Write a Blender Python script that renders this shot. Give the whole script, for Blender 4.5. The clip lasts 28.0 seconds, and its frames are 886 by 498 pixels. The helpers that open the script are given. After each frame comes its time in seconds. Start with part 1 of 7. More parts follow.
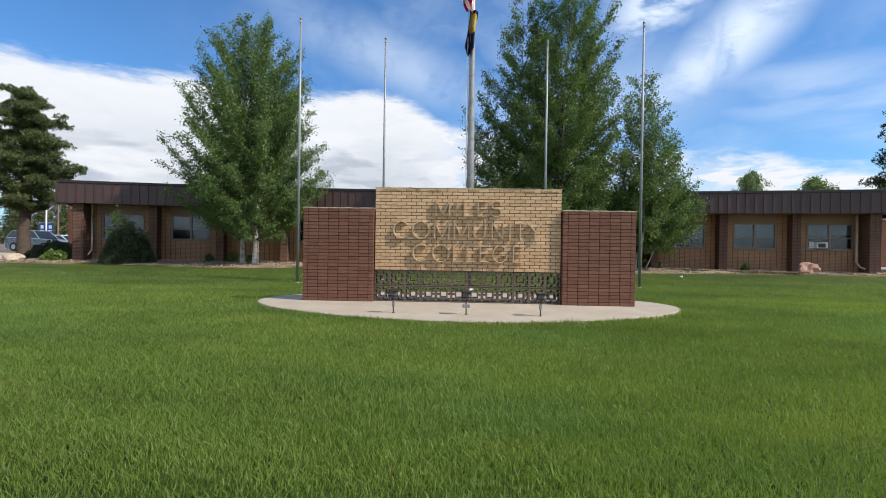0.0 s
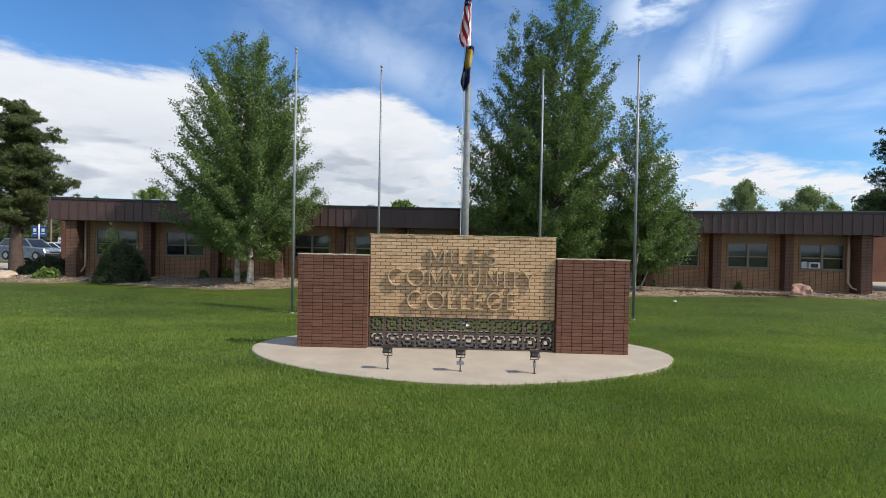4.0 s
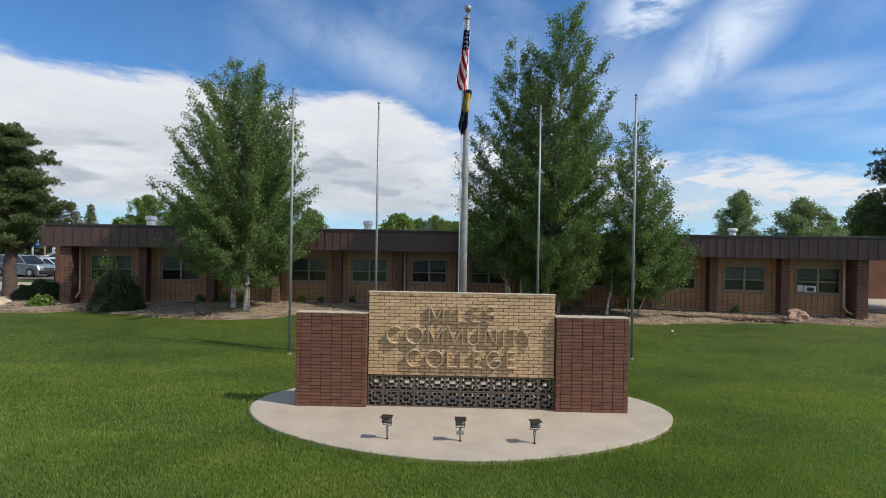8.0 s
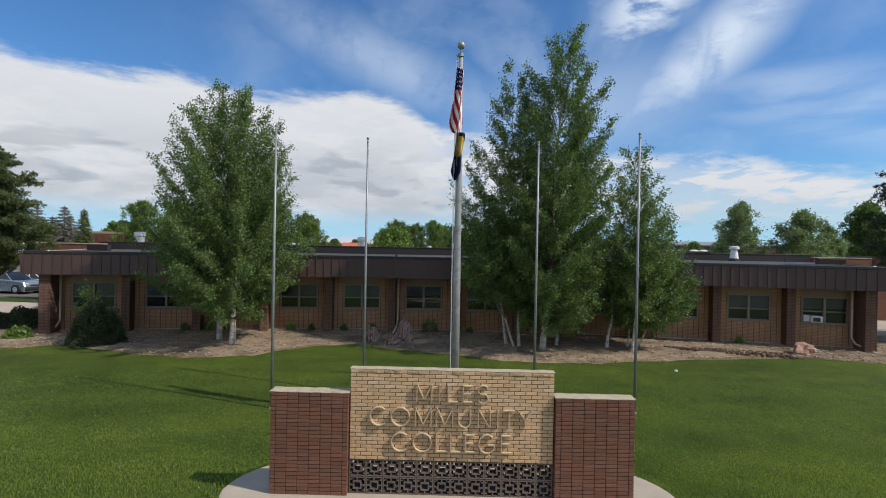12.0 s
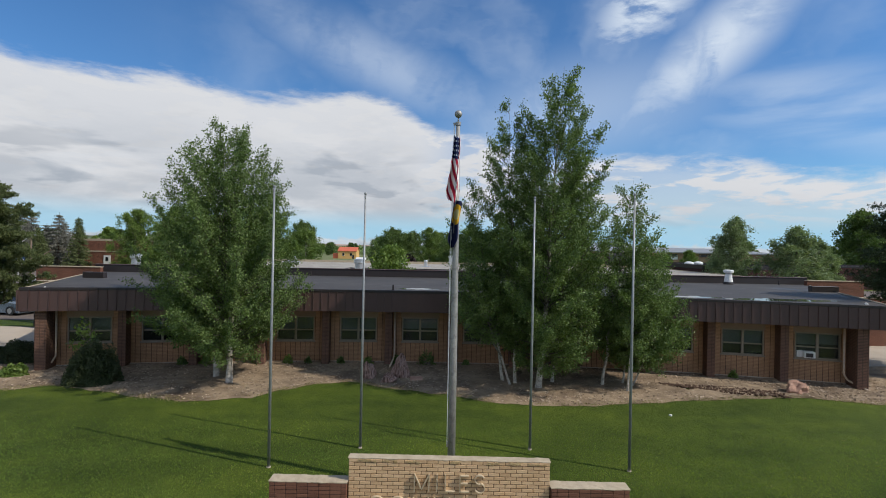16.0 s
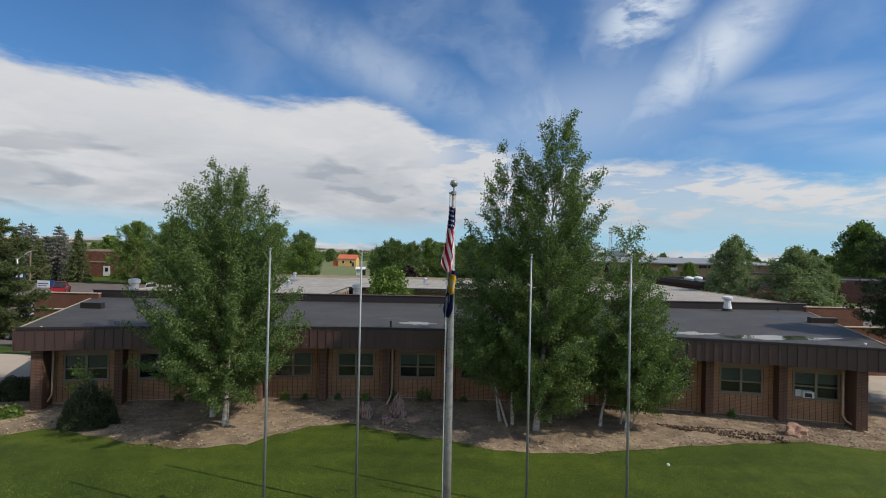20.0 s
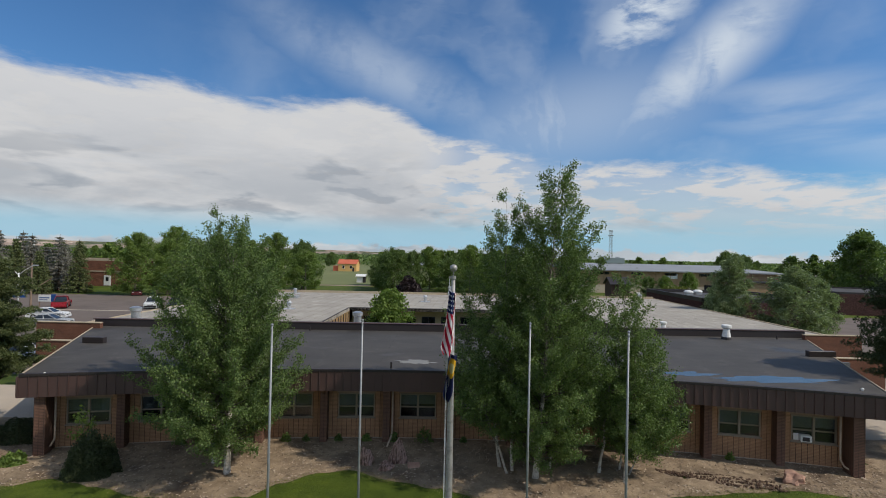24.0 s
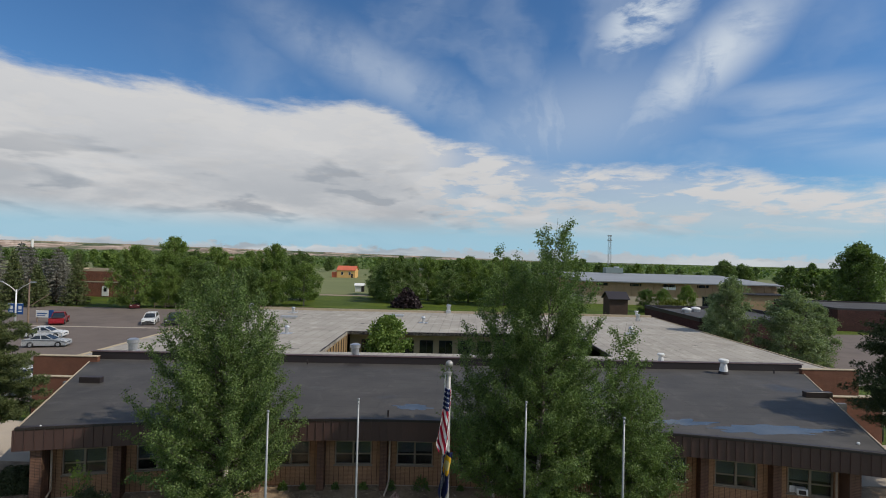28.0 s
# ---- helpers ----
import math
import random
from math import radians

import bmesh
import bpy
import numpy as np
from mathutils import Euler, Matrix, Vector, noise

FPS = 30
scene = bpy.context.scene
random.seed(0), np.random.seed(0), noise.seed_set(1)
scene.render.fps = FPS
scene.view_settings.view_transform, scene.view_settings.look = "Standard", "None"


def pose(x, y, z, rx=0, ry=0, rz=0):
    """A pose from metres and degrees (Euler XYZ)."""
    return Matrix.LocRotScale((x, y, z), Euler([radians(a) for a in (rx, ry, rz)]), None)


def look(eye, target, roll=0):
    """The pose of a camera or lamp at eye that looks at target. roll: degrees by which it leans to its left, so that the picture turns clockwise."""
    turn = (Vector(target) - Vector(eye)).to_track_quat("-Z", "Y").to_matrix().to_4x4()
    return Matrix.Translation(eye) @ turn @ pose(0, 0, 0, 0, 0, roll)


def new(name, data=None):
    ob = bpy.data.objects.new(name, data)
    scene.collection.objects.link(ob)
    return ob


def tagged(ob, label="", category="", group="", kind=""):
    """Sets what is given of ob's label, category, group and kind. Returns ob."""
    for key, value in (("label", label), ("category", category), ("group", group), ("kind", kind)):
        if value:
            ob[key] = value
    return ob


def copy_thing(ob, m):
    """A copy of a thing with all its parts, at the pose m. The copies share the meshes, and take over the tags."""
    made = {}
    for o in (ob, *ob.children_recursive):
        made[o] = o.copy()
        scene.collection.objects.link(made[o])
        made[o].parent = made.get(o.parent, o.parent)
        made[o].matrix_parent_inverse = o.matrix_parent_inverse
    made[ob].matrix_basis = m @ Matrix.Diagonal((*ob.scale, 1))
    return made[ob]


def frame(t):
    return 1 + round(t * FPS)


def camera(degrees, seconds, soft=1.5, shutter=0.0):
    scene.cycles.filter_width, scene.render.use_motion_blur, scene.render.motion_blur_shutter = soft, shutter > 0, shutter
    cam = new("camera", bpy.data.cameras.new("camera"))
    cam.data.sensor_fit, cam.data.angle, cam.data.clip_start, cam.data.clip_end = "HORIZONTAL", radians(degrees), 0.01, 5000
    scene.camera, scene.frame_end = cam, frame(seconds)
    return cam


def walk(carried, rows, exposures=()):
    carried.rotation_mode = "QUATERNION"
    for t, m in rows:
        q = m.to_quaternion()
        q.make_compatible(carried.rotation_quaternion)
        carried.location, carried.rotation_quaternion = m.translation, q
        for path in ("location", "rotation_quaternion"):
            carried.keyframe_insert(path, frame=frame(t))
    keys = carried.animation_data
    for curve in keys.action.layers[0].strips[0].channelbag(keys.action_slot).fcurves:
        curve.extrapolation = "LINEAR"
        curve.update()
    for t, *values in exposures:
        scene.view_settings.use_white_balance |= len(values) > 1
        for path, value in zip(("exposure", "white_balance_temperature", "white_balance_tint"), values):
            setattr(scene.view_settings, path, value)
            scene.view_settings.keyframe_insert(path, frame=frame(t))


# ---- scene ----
cam = camera(83.6, 28.0, 1.0)
PATH = [
    (0, (0.323, -0.258, 1.180), (0.25, 1.74, 1.1684), 0.9),
    (0.5, (0.328, -0.313, 1.296), (0.253, 1.685, 1.2794), 1.0),
    (1, (0.319, -0.321, 1.370), (0.246, 1.678, 1.3564), 1.0),
    (1.5, (0.299, -0.315, 1.461), (0.229, 1.684, 1.4492), 1.0),
    (2, (0.282, -0.254, 1.580), (0.217, 1.745, 1.5656), 1.1),
    (2.5, (0.293, -0.186, 1.705), (0.231, 1.813, 1.6896), 1.1),
    (3, (0.313, -0.131, 1.817), (0.254, 1.868, 1.808), 0.9),
    (3.5, (0.333, -0.212, 1.974), (0.274, 1.787, 1.959), 1.1),
    (5.5, (0.253, -0.315, 2.526), (0.208, 1.685, 2.509), 1.0),
    (6, (0.248, -0.27, 2.64), (0.205, 1.729, 2.627), 1.0),
    (6.5, (0.253, -0.238, 2.777), (0.21, 1.761, 2.765), 1.0),
    (7, (0.241, -0.209, 2.927), (0.199, 1.791, 2.913), 1.1),
    (7.5, (0.251, -0.205, 3.096), (0.21, 1.794, 3.082), 1.1),
    (8, (0.25, -0.23, 3.223), (0.21, 1.77, 3.216), 1.0),
    (8.5, (0.244, -0.182, 3.399), (0.206, 1.818, 3.387), 1.1),
    (9, (0.245, -0.121, 3.539), (0.207, 1.879, 3.53), 1.1),
    (9.5, (0.244, 0.002, 3.686), (0.208, 2.002, 3.677), 1.1),
    (10, (0.283, 0.181, 3.825), (0.248, 2.18, 3.816), 1.1),
    (10.5, (0.331, 0.396, 3.963), (0.298, 2.396, 3.956), 1.0),
    (11, (0.394, 0.549, 4.134), (0.36, 2.549, 4.13), 1.0),
    (11.5, (0.386, 0.638, 4.317), (0.355, 2.638, 4.313), 1.1),
    (12, (0.376, 0.616, 4.526), (0.344, 2.616, 4.521), 1.1),
    (12.5, (0.342, 0.551, 4.719), (0.31, 2.551, 4.715), 1.1),
    (14.5, (0.233, 0.453, 5.545), (0.212, 2.453, 5.544), 1.2),
    (15, (0.263, 0.451, 5.718), (0.245, 2.451, 5.718), 1.2),
    (15.5, (0.29, 0.483, 5.922), (0.271, 2.483, 5.92), 1.3),
    (16, (0.326, 0.509, 6.148), (0.309, 2.509, 6.149), 1.2),
    (16.5, (0.341, 0.545, 6.383), (0.325, 2.544, 6.384), 1.2),
    (17, (0.383, 0.533, 6.595), (0.366, 2.533, 6.597), 1.2),
    (17.5, (0.498, 0.543, 6.749), (0.477, 2.543, 6.757), 1.2),
    (18, (0.495, 0.525, 6.902), (0.474, 2.525, 6.916), 1.2),
    (18.5, (0.491, 0.509, 7.088), (0.47, 2.508, 7.108), 1.2),
    (19, (0.484, 0.519, 7.313), (0.462, 2.519, 7.33), 1.3),
    (19.5, (0.437, 0.516, 7.525), (0.416, 2.516, 7.544), 1.3),
    (20, (0.409, 0.528, 7.759), (0.391, 2.527, 7.779), 1.3),
    (20.5, (0.439, 0.522, 7.95), (0.419, 2.522, 7.973), 1.2),
    (21, (0.464, 0.51, 8.168), (0.442, 2.51, 8.194), 1.2),
    (21.5, (0.449, 0.507, 8.426), (0.428, 2.506, 8.451), 1.2),
    (22, (0.372, 0.505, 8.705), (0.354, 2.505, 8.73), 1.2),
    (22.5, (0.374, 0.398, 8.917), (0.355, 2.398, 8.947), 1.3),
    (24.5, (0.374, 0.332, 10.129), (0.355, 2.332, 10.152), 1.3),
    (25, (0.336, 0.342, 10.362), (0.32, 2.342, 10.391), 1.4),
    (25.5, (0.334, 0.324, 10.664), (0.318, 2.324, 10.694), 1.4),
    (26, (0.354, 0.296, 10.974), (0.338, 2.296, 11.006), 1.4),
    (26.5, (0.361, 0.259, 11.297), (0.345, 2.259, 11.327), 1.4),
    (27, (0.363, 0.266, 11.601), (0.348, 2.266, 11.631), 1.5),
    (27.5, (0.371, 0.244, 11.919), (0.356, 2.244, 11.95), 1.5),
    (28, (0.393, 0.265, 12.218), (0.378, 2.265, 12.251), 1.5),
]
walk(cam, [(t, look(eye, target, roll)) for t, eye, target, roll in PATH], [(0, 0.43, 6500, 10), (8, 0.20, 6500, 10), (17, 0.0, 6600, 10), (22, -0.11, 6720, 10), (28, -0.18, 6800, 10)])

# ---- world and sun ----
SUN_DIR = Vector((0.663, -0.225, 0.714)).normalized()      # from the place towards the sun
sun_data = bpy.data.lights.new("sun", "SUN")
sun_data.energy, sun_data.angle, sun_data.color = 3.55, radians(0.55), (1.0, 0.945, 0.86)
sun = new("sun", sun_data)
sun.matrix_world = look((30, -10, 40), Vector((30, -10, 40)) - SUN_DIR)


class Nodes:
    """Short way to write a node tree."""

    def __init__(self, tree):
        self.tree = tree
        tree.nodes.clear()

    def add(self, kind, inputs=None, **props):
        n = self.tree.nodes.new(kind)
        for key, value in props.items():
            if key == "operation":
                n.operation = value
            elif key == "data_type":
                n.data_type = value
            elif key == "blend_type":
                n.blend_type = value
            elif key == "sky_type":
                n.sky_type = value
        for key, value in (inputs or {}).items():
            if isinstance(value, bpy.types.NodeSocket):
                self.tree.links.new(value, n.inputs[key])
            else:
                n.inputs[key].default_value = value
        return n

    def math(self, op, a, b=0.0, c=0.0):
        n = self.tree.nodes.new("ShaderNodeMath")
        n.operation = op
        for i, v in enumerate((a, b, c)):
            if isinstance(v, bpy.types.NodeSocket):
                self.tree.links.new(v, n.inputs[i])
            else:
                n.inputs[i].default_value = v
        return n.outputs[0]

    def ramp(self, fac, stops, smooth=False):
        n = self.tree.nodes.new("ShaderNodeValToRGB")
        r = n.color_ramp
        r.interpolation = "EASE" if smooth else "LINEAR"
        while len(r.elements) < len(stops):
            r.elements.new(0.5)
        for e, (p, c) in zip(r.elements, stops):
            e.position = p
            e.color = (*c, 1) if isinstance(c, tuple) else (c, c, c, 1)
        self.tree.links.new(fac, n.inputs[0])
        return n.outputs[0]

    def mix(self, fac, a, b, blend="MIX"):
        n = self.tree.nodes.new("ShaderNodeMixRGB")
        n.blend_type = blend
        for i, v in enumerate((fac, a, b)):
            if isinstance(v, bpy.types.NodeSocket):
                self.tree.links.new(v, n.inputs[i])
            elif i == 0:
                n.inputs[0].default_value = v
            else:
                n.inputs[i].default_value = (*v, 1) if len(v) == 3 else v
        return n.outputs[0]

    def noise(self, vec, scale, detail=4.0, rough=0.55, dist=0.0):
        n = self.tree.nodes.new("ShaderNodeTexNoise")
        if vec is not None:
            self.tree.links.new(vec, n.inputs["Vector"])
        n.inputs["Scale"].default_value, n.inputs["Detail"].default_value = scale, detail
        n.inputs["Roughness"].default_value, n.inputs["Distortion"].default_value = rough, dist
        return n.outputs[0]


def make_world():
    w = bpy.data.worlds.new("sky")
    w.use_nodes = True
    scene.world = w
    N = Nodes(w.node_tree)
    co = N.add("ShaderNodeTexCoord").outputs["Generated"]
    sep = N.add("ShaderNodeSeparateXYZ", {0: co})
    dx, dy, dz = sep.outputs
    u = N.math("ARCTAN2", dx, dy)
    v = N.math("ARCSINE", dz)
    uv = N.add("ShaderNodeCombineXYZ", {0: u, 1: v}).outputs[0]
    def smooth(x, lo, hi):
        n = N.tree.nodes.new("ShaderNodeMapRange")
        n.interpolation_type = "SMOOTHSTEP"
        N.tree.links.new(x, n.inputs["Value"])
        n.inputs["From Min"].default_value, n.inputs["From Max"].default_value = lo, hi
        return n.outputs[0]

    sky = N.add("ShaderNodeTexSky", sky_type="NISHITA")
    sky.sun_disc = False
    sky.sun_elevation = math.asin(SUN_DIR.z)
    sky.sun_rotation = math.atan2(SUN_DIR.x, SUN_DIR.y)
    sky.air_density, sky.dust_density, sky.ozone_density = 1.0, 0.6, 2.2
    blue = N.mix(1.0, sky.outputs[0], (SKY, SKY, SKY), "MULTIPLY")
    blue = N.mix(1.0, blue, (0.62, 1.06, 1.46), "MULTIPLY")
    blue = N.mix(smooth(v, 0.17, 0.02), blue, (0.36, 0.62, 0.80))
    # coordinates stretched along the wind
    flat = N.add("ShaderNodeMapping", {"Vector": uv, "Rotation": (0, 0, radians(4)), "Scale": (1.0, 3.8, 1.0)}).outputs[0]
    streak = N.add("ShaderNodeMapping", {"Vector": uv, "Rotation": (0, 0, radians(24)), "Scale": (1.1, 5.0, 1.0)}).outputs[0]
    n_big = N.noise(flat, 3.1, 8, 0.58, 0.25)
    n_fine = N.noise(flat, 11.0, 7, 0.6, 0.3)
    n_str = N.noise(streak, 3.0, 6, 0.50, 0.25)

    def blob(cu, cv, su, sv, turn=0.0):
        m = N.add("ShaderNodeMapping", {"Vector": uv, "Location": (-cu, -cv, 0)}).outputs[0]
        m = N.add("ShaderNodeMapping", {"Vector": m, "Rotation": (0, 0, radians(-turn)), "Scale": (1.0, 1.0, 1.0)}).outputs[0]
        m = N.add("ShaderNodeMapping", {"Vector": m, "Scale": (1 / su, 1 / sv, 0)}).outputs[0]
        d = N.add("ShaderNodeVectorMath", {0: m}, operation="LENGTH").outputs["Value"]
        return smooth(d, 1.0, 0.0)

    # the great bank: its upper edge by azimuth
    t = N.math("MULTIPLY_ADD", u, 1 / (2 * math.pi), 0.5)

    def at(a):
        return 0.5 + a / (2 * math.pi)

    edge = N.ramp(t, [(0.0, 0.16), (at(-1.2), 0.26), (at(-0.74), 0.282), (at(-0.644), 0.277), (at(-0.514), 0.287), (at(-0.452), 0.281), (at(-0.402), 0.271),
                      (at(-0.322), 0.279), (at(-0.172), 0.300), (at(-0.116), 0.287), (at(-0.07), 0.261), (at(-0.036), 0.236), (at(0.032), 0.228), (at(0.10), 0.209),
                      (at(0.21), 0.186), (at(0.30), 0.180), (at(0.53), 0.162), (at(0.68), 0.125), (at(1.3), 0.11), (1.0, 0.16)])
    wob = N.math("MULTIPLY", N.math("SUBTRACT", n_fine, 0.5), 0.042)
    wob = N.math("ADD", wob, N.math("MULTIPLY", N.math("SUBTRACT", n_big, 0.5), 0.040))
    wob = N.math("ADD", wob, N.math("MULTIPLY", N.math("SUBTRACT", N.noise(flat, 30.0, 5, 0.65, 0.2), 0.5), 0.022))
    inside = N.math("ADD", N.math("SUBTRACT", edge, v), wob)
    bank = smooth(inside, -0.012, 0.022)
    leftness = smooth(u, 0.14, -0.08)
    holes = smooth(N.math("ADD", n_big, N.math("MULTIPLY", N.math("SUBTRACT", n_fine, 0.5), 1.3)), 0.38, 0.56)
    cover = N.math("MAXIMUM", N.math("MULTIPLY", leftness, 0.97), N.math("MULTIPLY_ADD", holes, 0.52, 0.48))
    low = smooth(v, 0.035, 0.085)
    bank = N.math("MULTIPLY", N.math("MULTIPLY", bank, cover), N.math("MULTIPLY_ADD", low, 0.92, 0.08))
    # small cumulus just over the horizon
    cum_edge = N.math("ADD", N.math("MULTIPLY", N.math("SUBTRACT", N.noise(N.add("ShaderNodeMapping", {"Vector": uv, "Scale": (0.6, 1.0, 1.0)}).outputs[0], 40, 5, 0.6), 0.5), 0.05), 0.017)
    cum = N.math("MULTIPLY", smooth(N.math("SUBTRACT", cum_edge, v), -0.003, 0.007), 0.85)
    # thin veils that fan out from a point low over the roofs
    away = N.add("ShaderNodeMapping", {"Vector": uv, "Location": (-0.235, -0.10, 0)}).outputs[0]
    sx, sy, _ = N.add("ShaderNodeSeparateXYZ", {0: away}).outputs
    spoke, reach = N.math("ARCTAN2", sy, sx), N.add("ShaderNodeVectorMath", {0: away}, operation="LENGTH").outputs["Value"]
    drift = N.noise(uv, 2.6, 5, 0.6)
    bent = N.math("ADD", spoke, N.math("MULTIPLY", N.math("SUBTRACT", drift, 0.5), 0.85))
    ray = N.add("ShaderNodeCombineXYZ", {0: bent, 1: N.math("MULTIPLY", reach, 2.4), 2: N.math("MULTIPLY", n_fine, 0.2)}).outputs[0]
    n_ray = N.noise(ray, 3.4, 6, 0.52, 0.3)
    soft_ray = N.noise(ray, 1.7, 4, 0.5, 0.3)
    spread = N.math("MULTIPLY", smooth(reach, 0.10, 0.26), smooth(reach, 0.95, 0.30))
    veil = N.math("MULTIPLY", N.math("MULTIPLY", spread, smooth(v, 0.12, 0.22)), smooth(soft_ray, 0.34, 0.80))
    veil = N.math("MULTIPLY", veil, 0.46)
    band = N.math("MULTIPLY", blob(-0.13, 0.350, 0.46, 0.085, -19), smooth(n_ray, 0.12, 0.72))
    veil = N.math("MAXIMUM", veil, N.math("MULTIPLY", band, 0.52))
    fan = N.math("MULTIPLY", blob(0.475, 0.345, 0.30, 0.085, 37), smooth(n_ray, 0.10, 0.60))
    fan = N.math("MULTIPLY", fan, 1.05)
    fan2 = N.math("MULTIPLY", blob(0.21, 0.265, 0.30, 0.13, 10), smooth(n_ray, 0.02, 0.72))
    fan2 = N.math("MAXIMUM", N.math("MULTIPLY", fan2, 0.62), N.math("MULTIPLY", blob(0.26, 0.27, 0.40, 0.15, 8), 0.42))
    curl = N.noise(N.add("ShaderNodeMapping", {"Vector": uv, "Rotation": (0, 0, radians(-32)), "Scale": (0.8, 1.9, 1.0)}).outputs[0], 9.0, 8, 0.62, 0.25)
    puff = N.math("MULTIPLY", blob(0.375, 0.44, 0.16, 0.085, 30), smooth(curl, 0.36, 0.60))
    puff = N.math("MULTIPLY", puff, 1.25)
    east = N.math("MULTIPLY", blob(0.66, 0.235, 0.36, 0.10, -14), smooth(n_str, 0.26, 0.66))
    east = N.math("MULTIPLY", east, 0.62)
    rest = N.math("MULTIPLY", smooth(N.math("ABSOLUTE", u), 0.95, 1.5), smooth(n_big, 0.37, 0.57))
    thin = N.math("MAXIMUM", N.math("MAXIMUM", veil, fan), N.math("MAXIMUM", fan2, N.math("MAXIMUM", puff, east)))
    thin = N.math("MAXIMUM", thin, N.math("MULTIPLY", rest, 0.8))
    thick = N.math("MAXIMUM", bank, cum)
    # bright tops, grey hearts
    depth = smooth(inside, 0.0, 0.20)
    grey = N.math("MULTIPLY", depth, smooth(n_big, 0.66, 0.40))
    spots = N.math("MULTIPLY", smooth(N.noise(flat, 6.0, 4, 0.5, 0.3), 0.52, 0.66), N.math("MULTIPLY", depth, 0.85))
    shade = N.math("MINIMUM", N.math("ADD", N.math("MULTIPLY", grey, 0.75), spots), 1.0)
    white = N.mix(shade, (0.69, 0.71, 0.745), (0.40, 0.44, 0.50))
    out = N.mix(N.math("MULTIPLY", thin, 0.85), blue, (0.70, 0.79, 0.90))
    out = N.mix(thick, out, white)
    bg = N.add("ShaderNodeBackground", {"Color": out, "Strength": 1.0})
    end = N.tree.nodes.new("ShaderNodeOutputWorld")
    N.tree.links.new(bg.outputs[0], end.inputs[0])


SKY = 0.085
make_world()


# ---- materials ----
def material(name, rough=0.7, metal=0.0, spec=0.4):
    m = bpy.data.materials.new(name)
    m.use_nodes = True
    N = Nodes(m.node_tree)
    bsdf = N.add("ShaderNodeBsdfPrincipled", {"Roughness": rough, "Metallic": metal, "Specular IOR Level": spec})
    end = N.tree.nodes.new("ShaderNodeOutputMaterial")
    N.tree.links.new(bsdf.outputs[0], end.inputs[0])
    return m, N, bsdf, end


def put(N, bsdf, color=None, bump=None, strength=0.3, distance=0.01, rough=None):
    if color is not None:
        N.tree.links.new(color, bsdf.inputs["Base Color"])
    if rough is not None:
        N.tree.links.new(rough, bsdf.inputs["Roughness"])
    if bump is not None:
        b = N.add("ShaderNodeBump", {"Height": bump, "Strength": strength, "Distance": distance})
        N.tree.links.new(b.outputs[0], bsdf.inputs["Normal"])


def speckled(name, dark, light, scale=6.0, fine=80.0, rough=0.8, metal=0.0, bump=0.25, dist=0.004, per_piece=0.0, islands=0.0, spec=0.4, stain=None):
    """Colour between two tones at two scales, with fine relief; pieces may differ."""
    m, N, b, _ = material(name, rough, metal, spec)
    co = N.add("ShaderNodeTexCoord").outputs["Object"]
    a = N.noise(co, scale, 5, 0.6)
    f = N.noise(co, fine, 3, 0.6)
    fac = N.math("ADD", N.math("MULTIPLY", a, 0.65), N.math("MULTIPLY", f, 0.35))
    fac = N.math("MULTIPLY_ADD", N.math("SUBTRACT", fac, 0.5), 2.2, 0.5)
    if per_piece:
        r = N.add("ShaderNodeObjectInfo").outputs["Random"]
        fac = N.math("ADD", fac, N.math("MULTIPLY", N.math("SUBTRACT", r, 0.5), per_piece))
    if islands:
        r = N.add("ShaderNodeNewGeometry").outputs["Random Per Island"]
        fac = N.math("ADD", fac, N.math("MULTIPLY", N.math("SUBTRACT", r, 0.5), islands))
    col = N.ramp(fac, [(0.0, dark), (1.0, light)])
    if stain:
        s = N.ramp(N.noise(co, stain[1], 6, 0.65), [(0.48, 0.0), (0.68, 1.0)])
        col = N.mix(N.math("MULTIPLY", s, stain[2]), col, stain[0])
    put(N, b, col, f, bump, dist)
    return m


def leafy(name, dark, light, translucent=0.35, rough=0.5, spec=0.3):
    """Leaves that differ one by one, and let some light through."""
    m, N, b, end = material(name, rough, 0, spec)
    r = N.add("ShaderNodeNewGeometry").outputs["Random Per Island"]
    co = N.add("ShaderNodeTexCoord").outputs["Object"]
    fac = N.math("ADD", N.math("MULTIPLY", r, 0.7), N.math("MULTIPLY", N.noise(co, 0.9, 3), 0.45))
    col = N.ramp(fac, [(0.1, dark), (0.95, light)])
    put(N, b, col)
    if translucent:
        warm = N.mix(1.0, col, (1.1, 1.25, 0.65), "MULTIPLY")
        tr = N.add("ShaderNodeBsdfTranslucent", {"Color": warm})
        mx = N.add("ShaderNodeMixShader", {0: translucent, 1: b.outputs[0], 2: tr.outputs[0]})
        N.tree.links.new(mx.outputs[0], end.inputs[0])
    return m


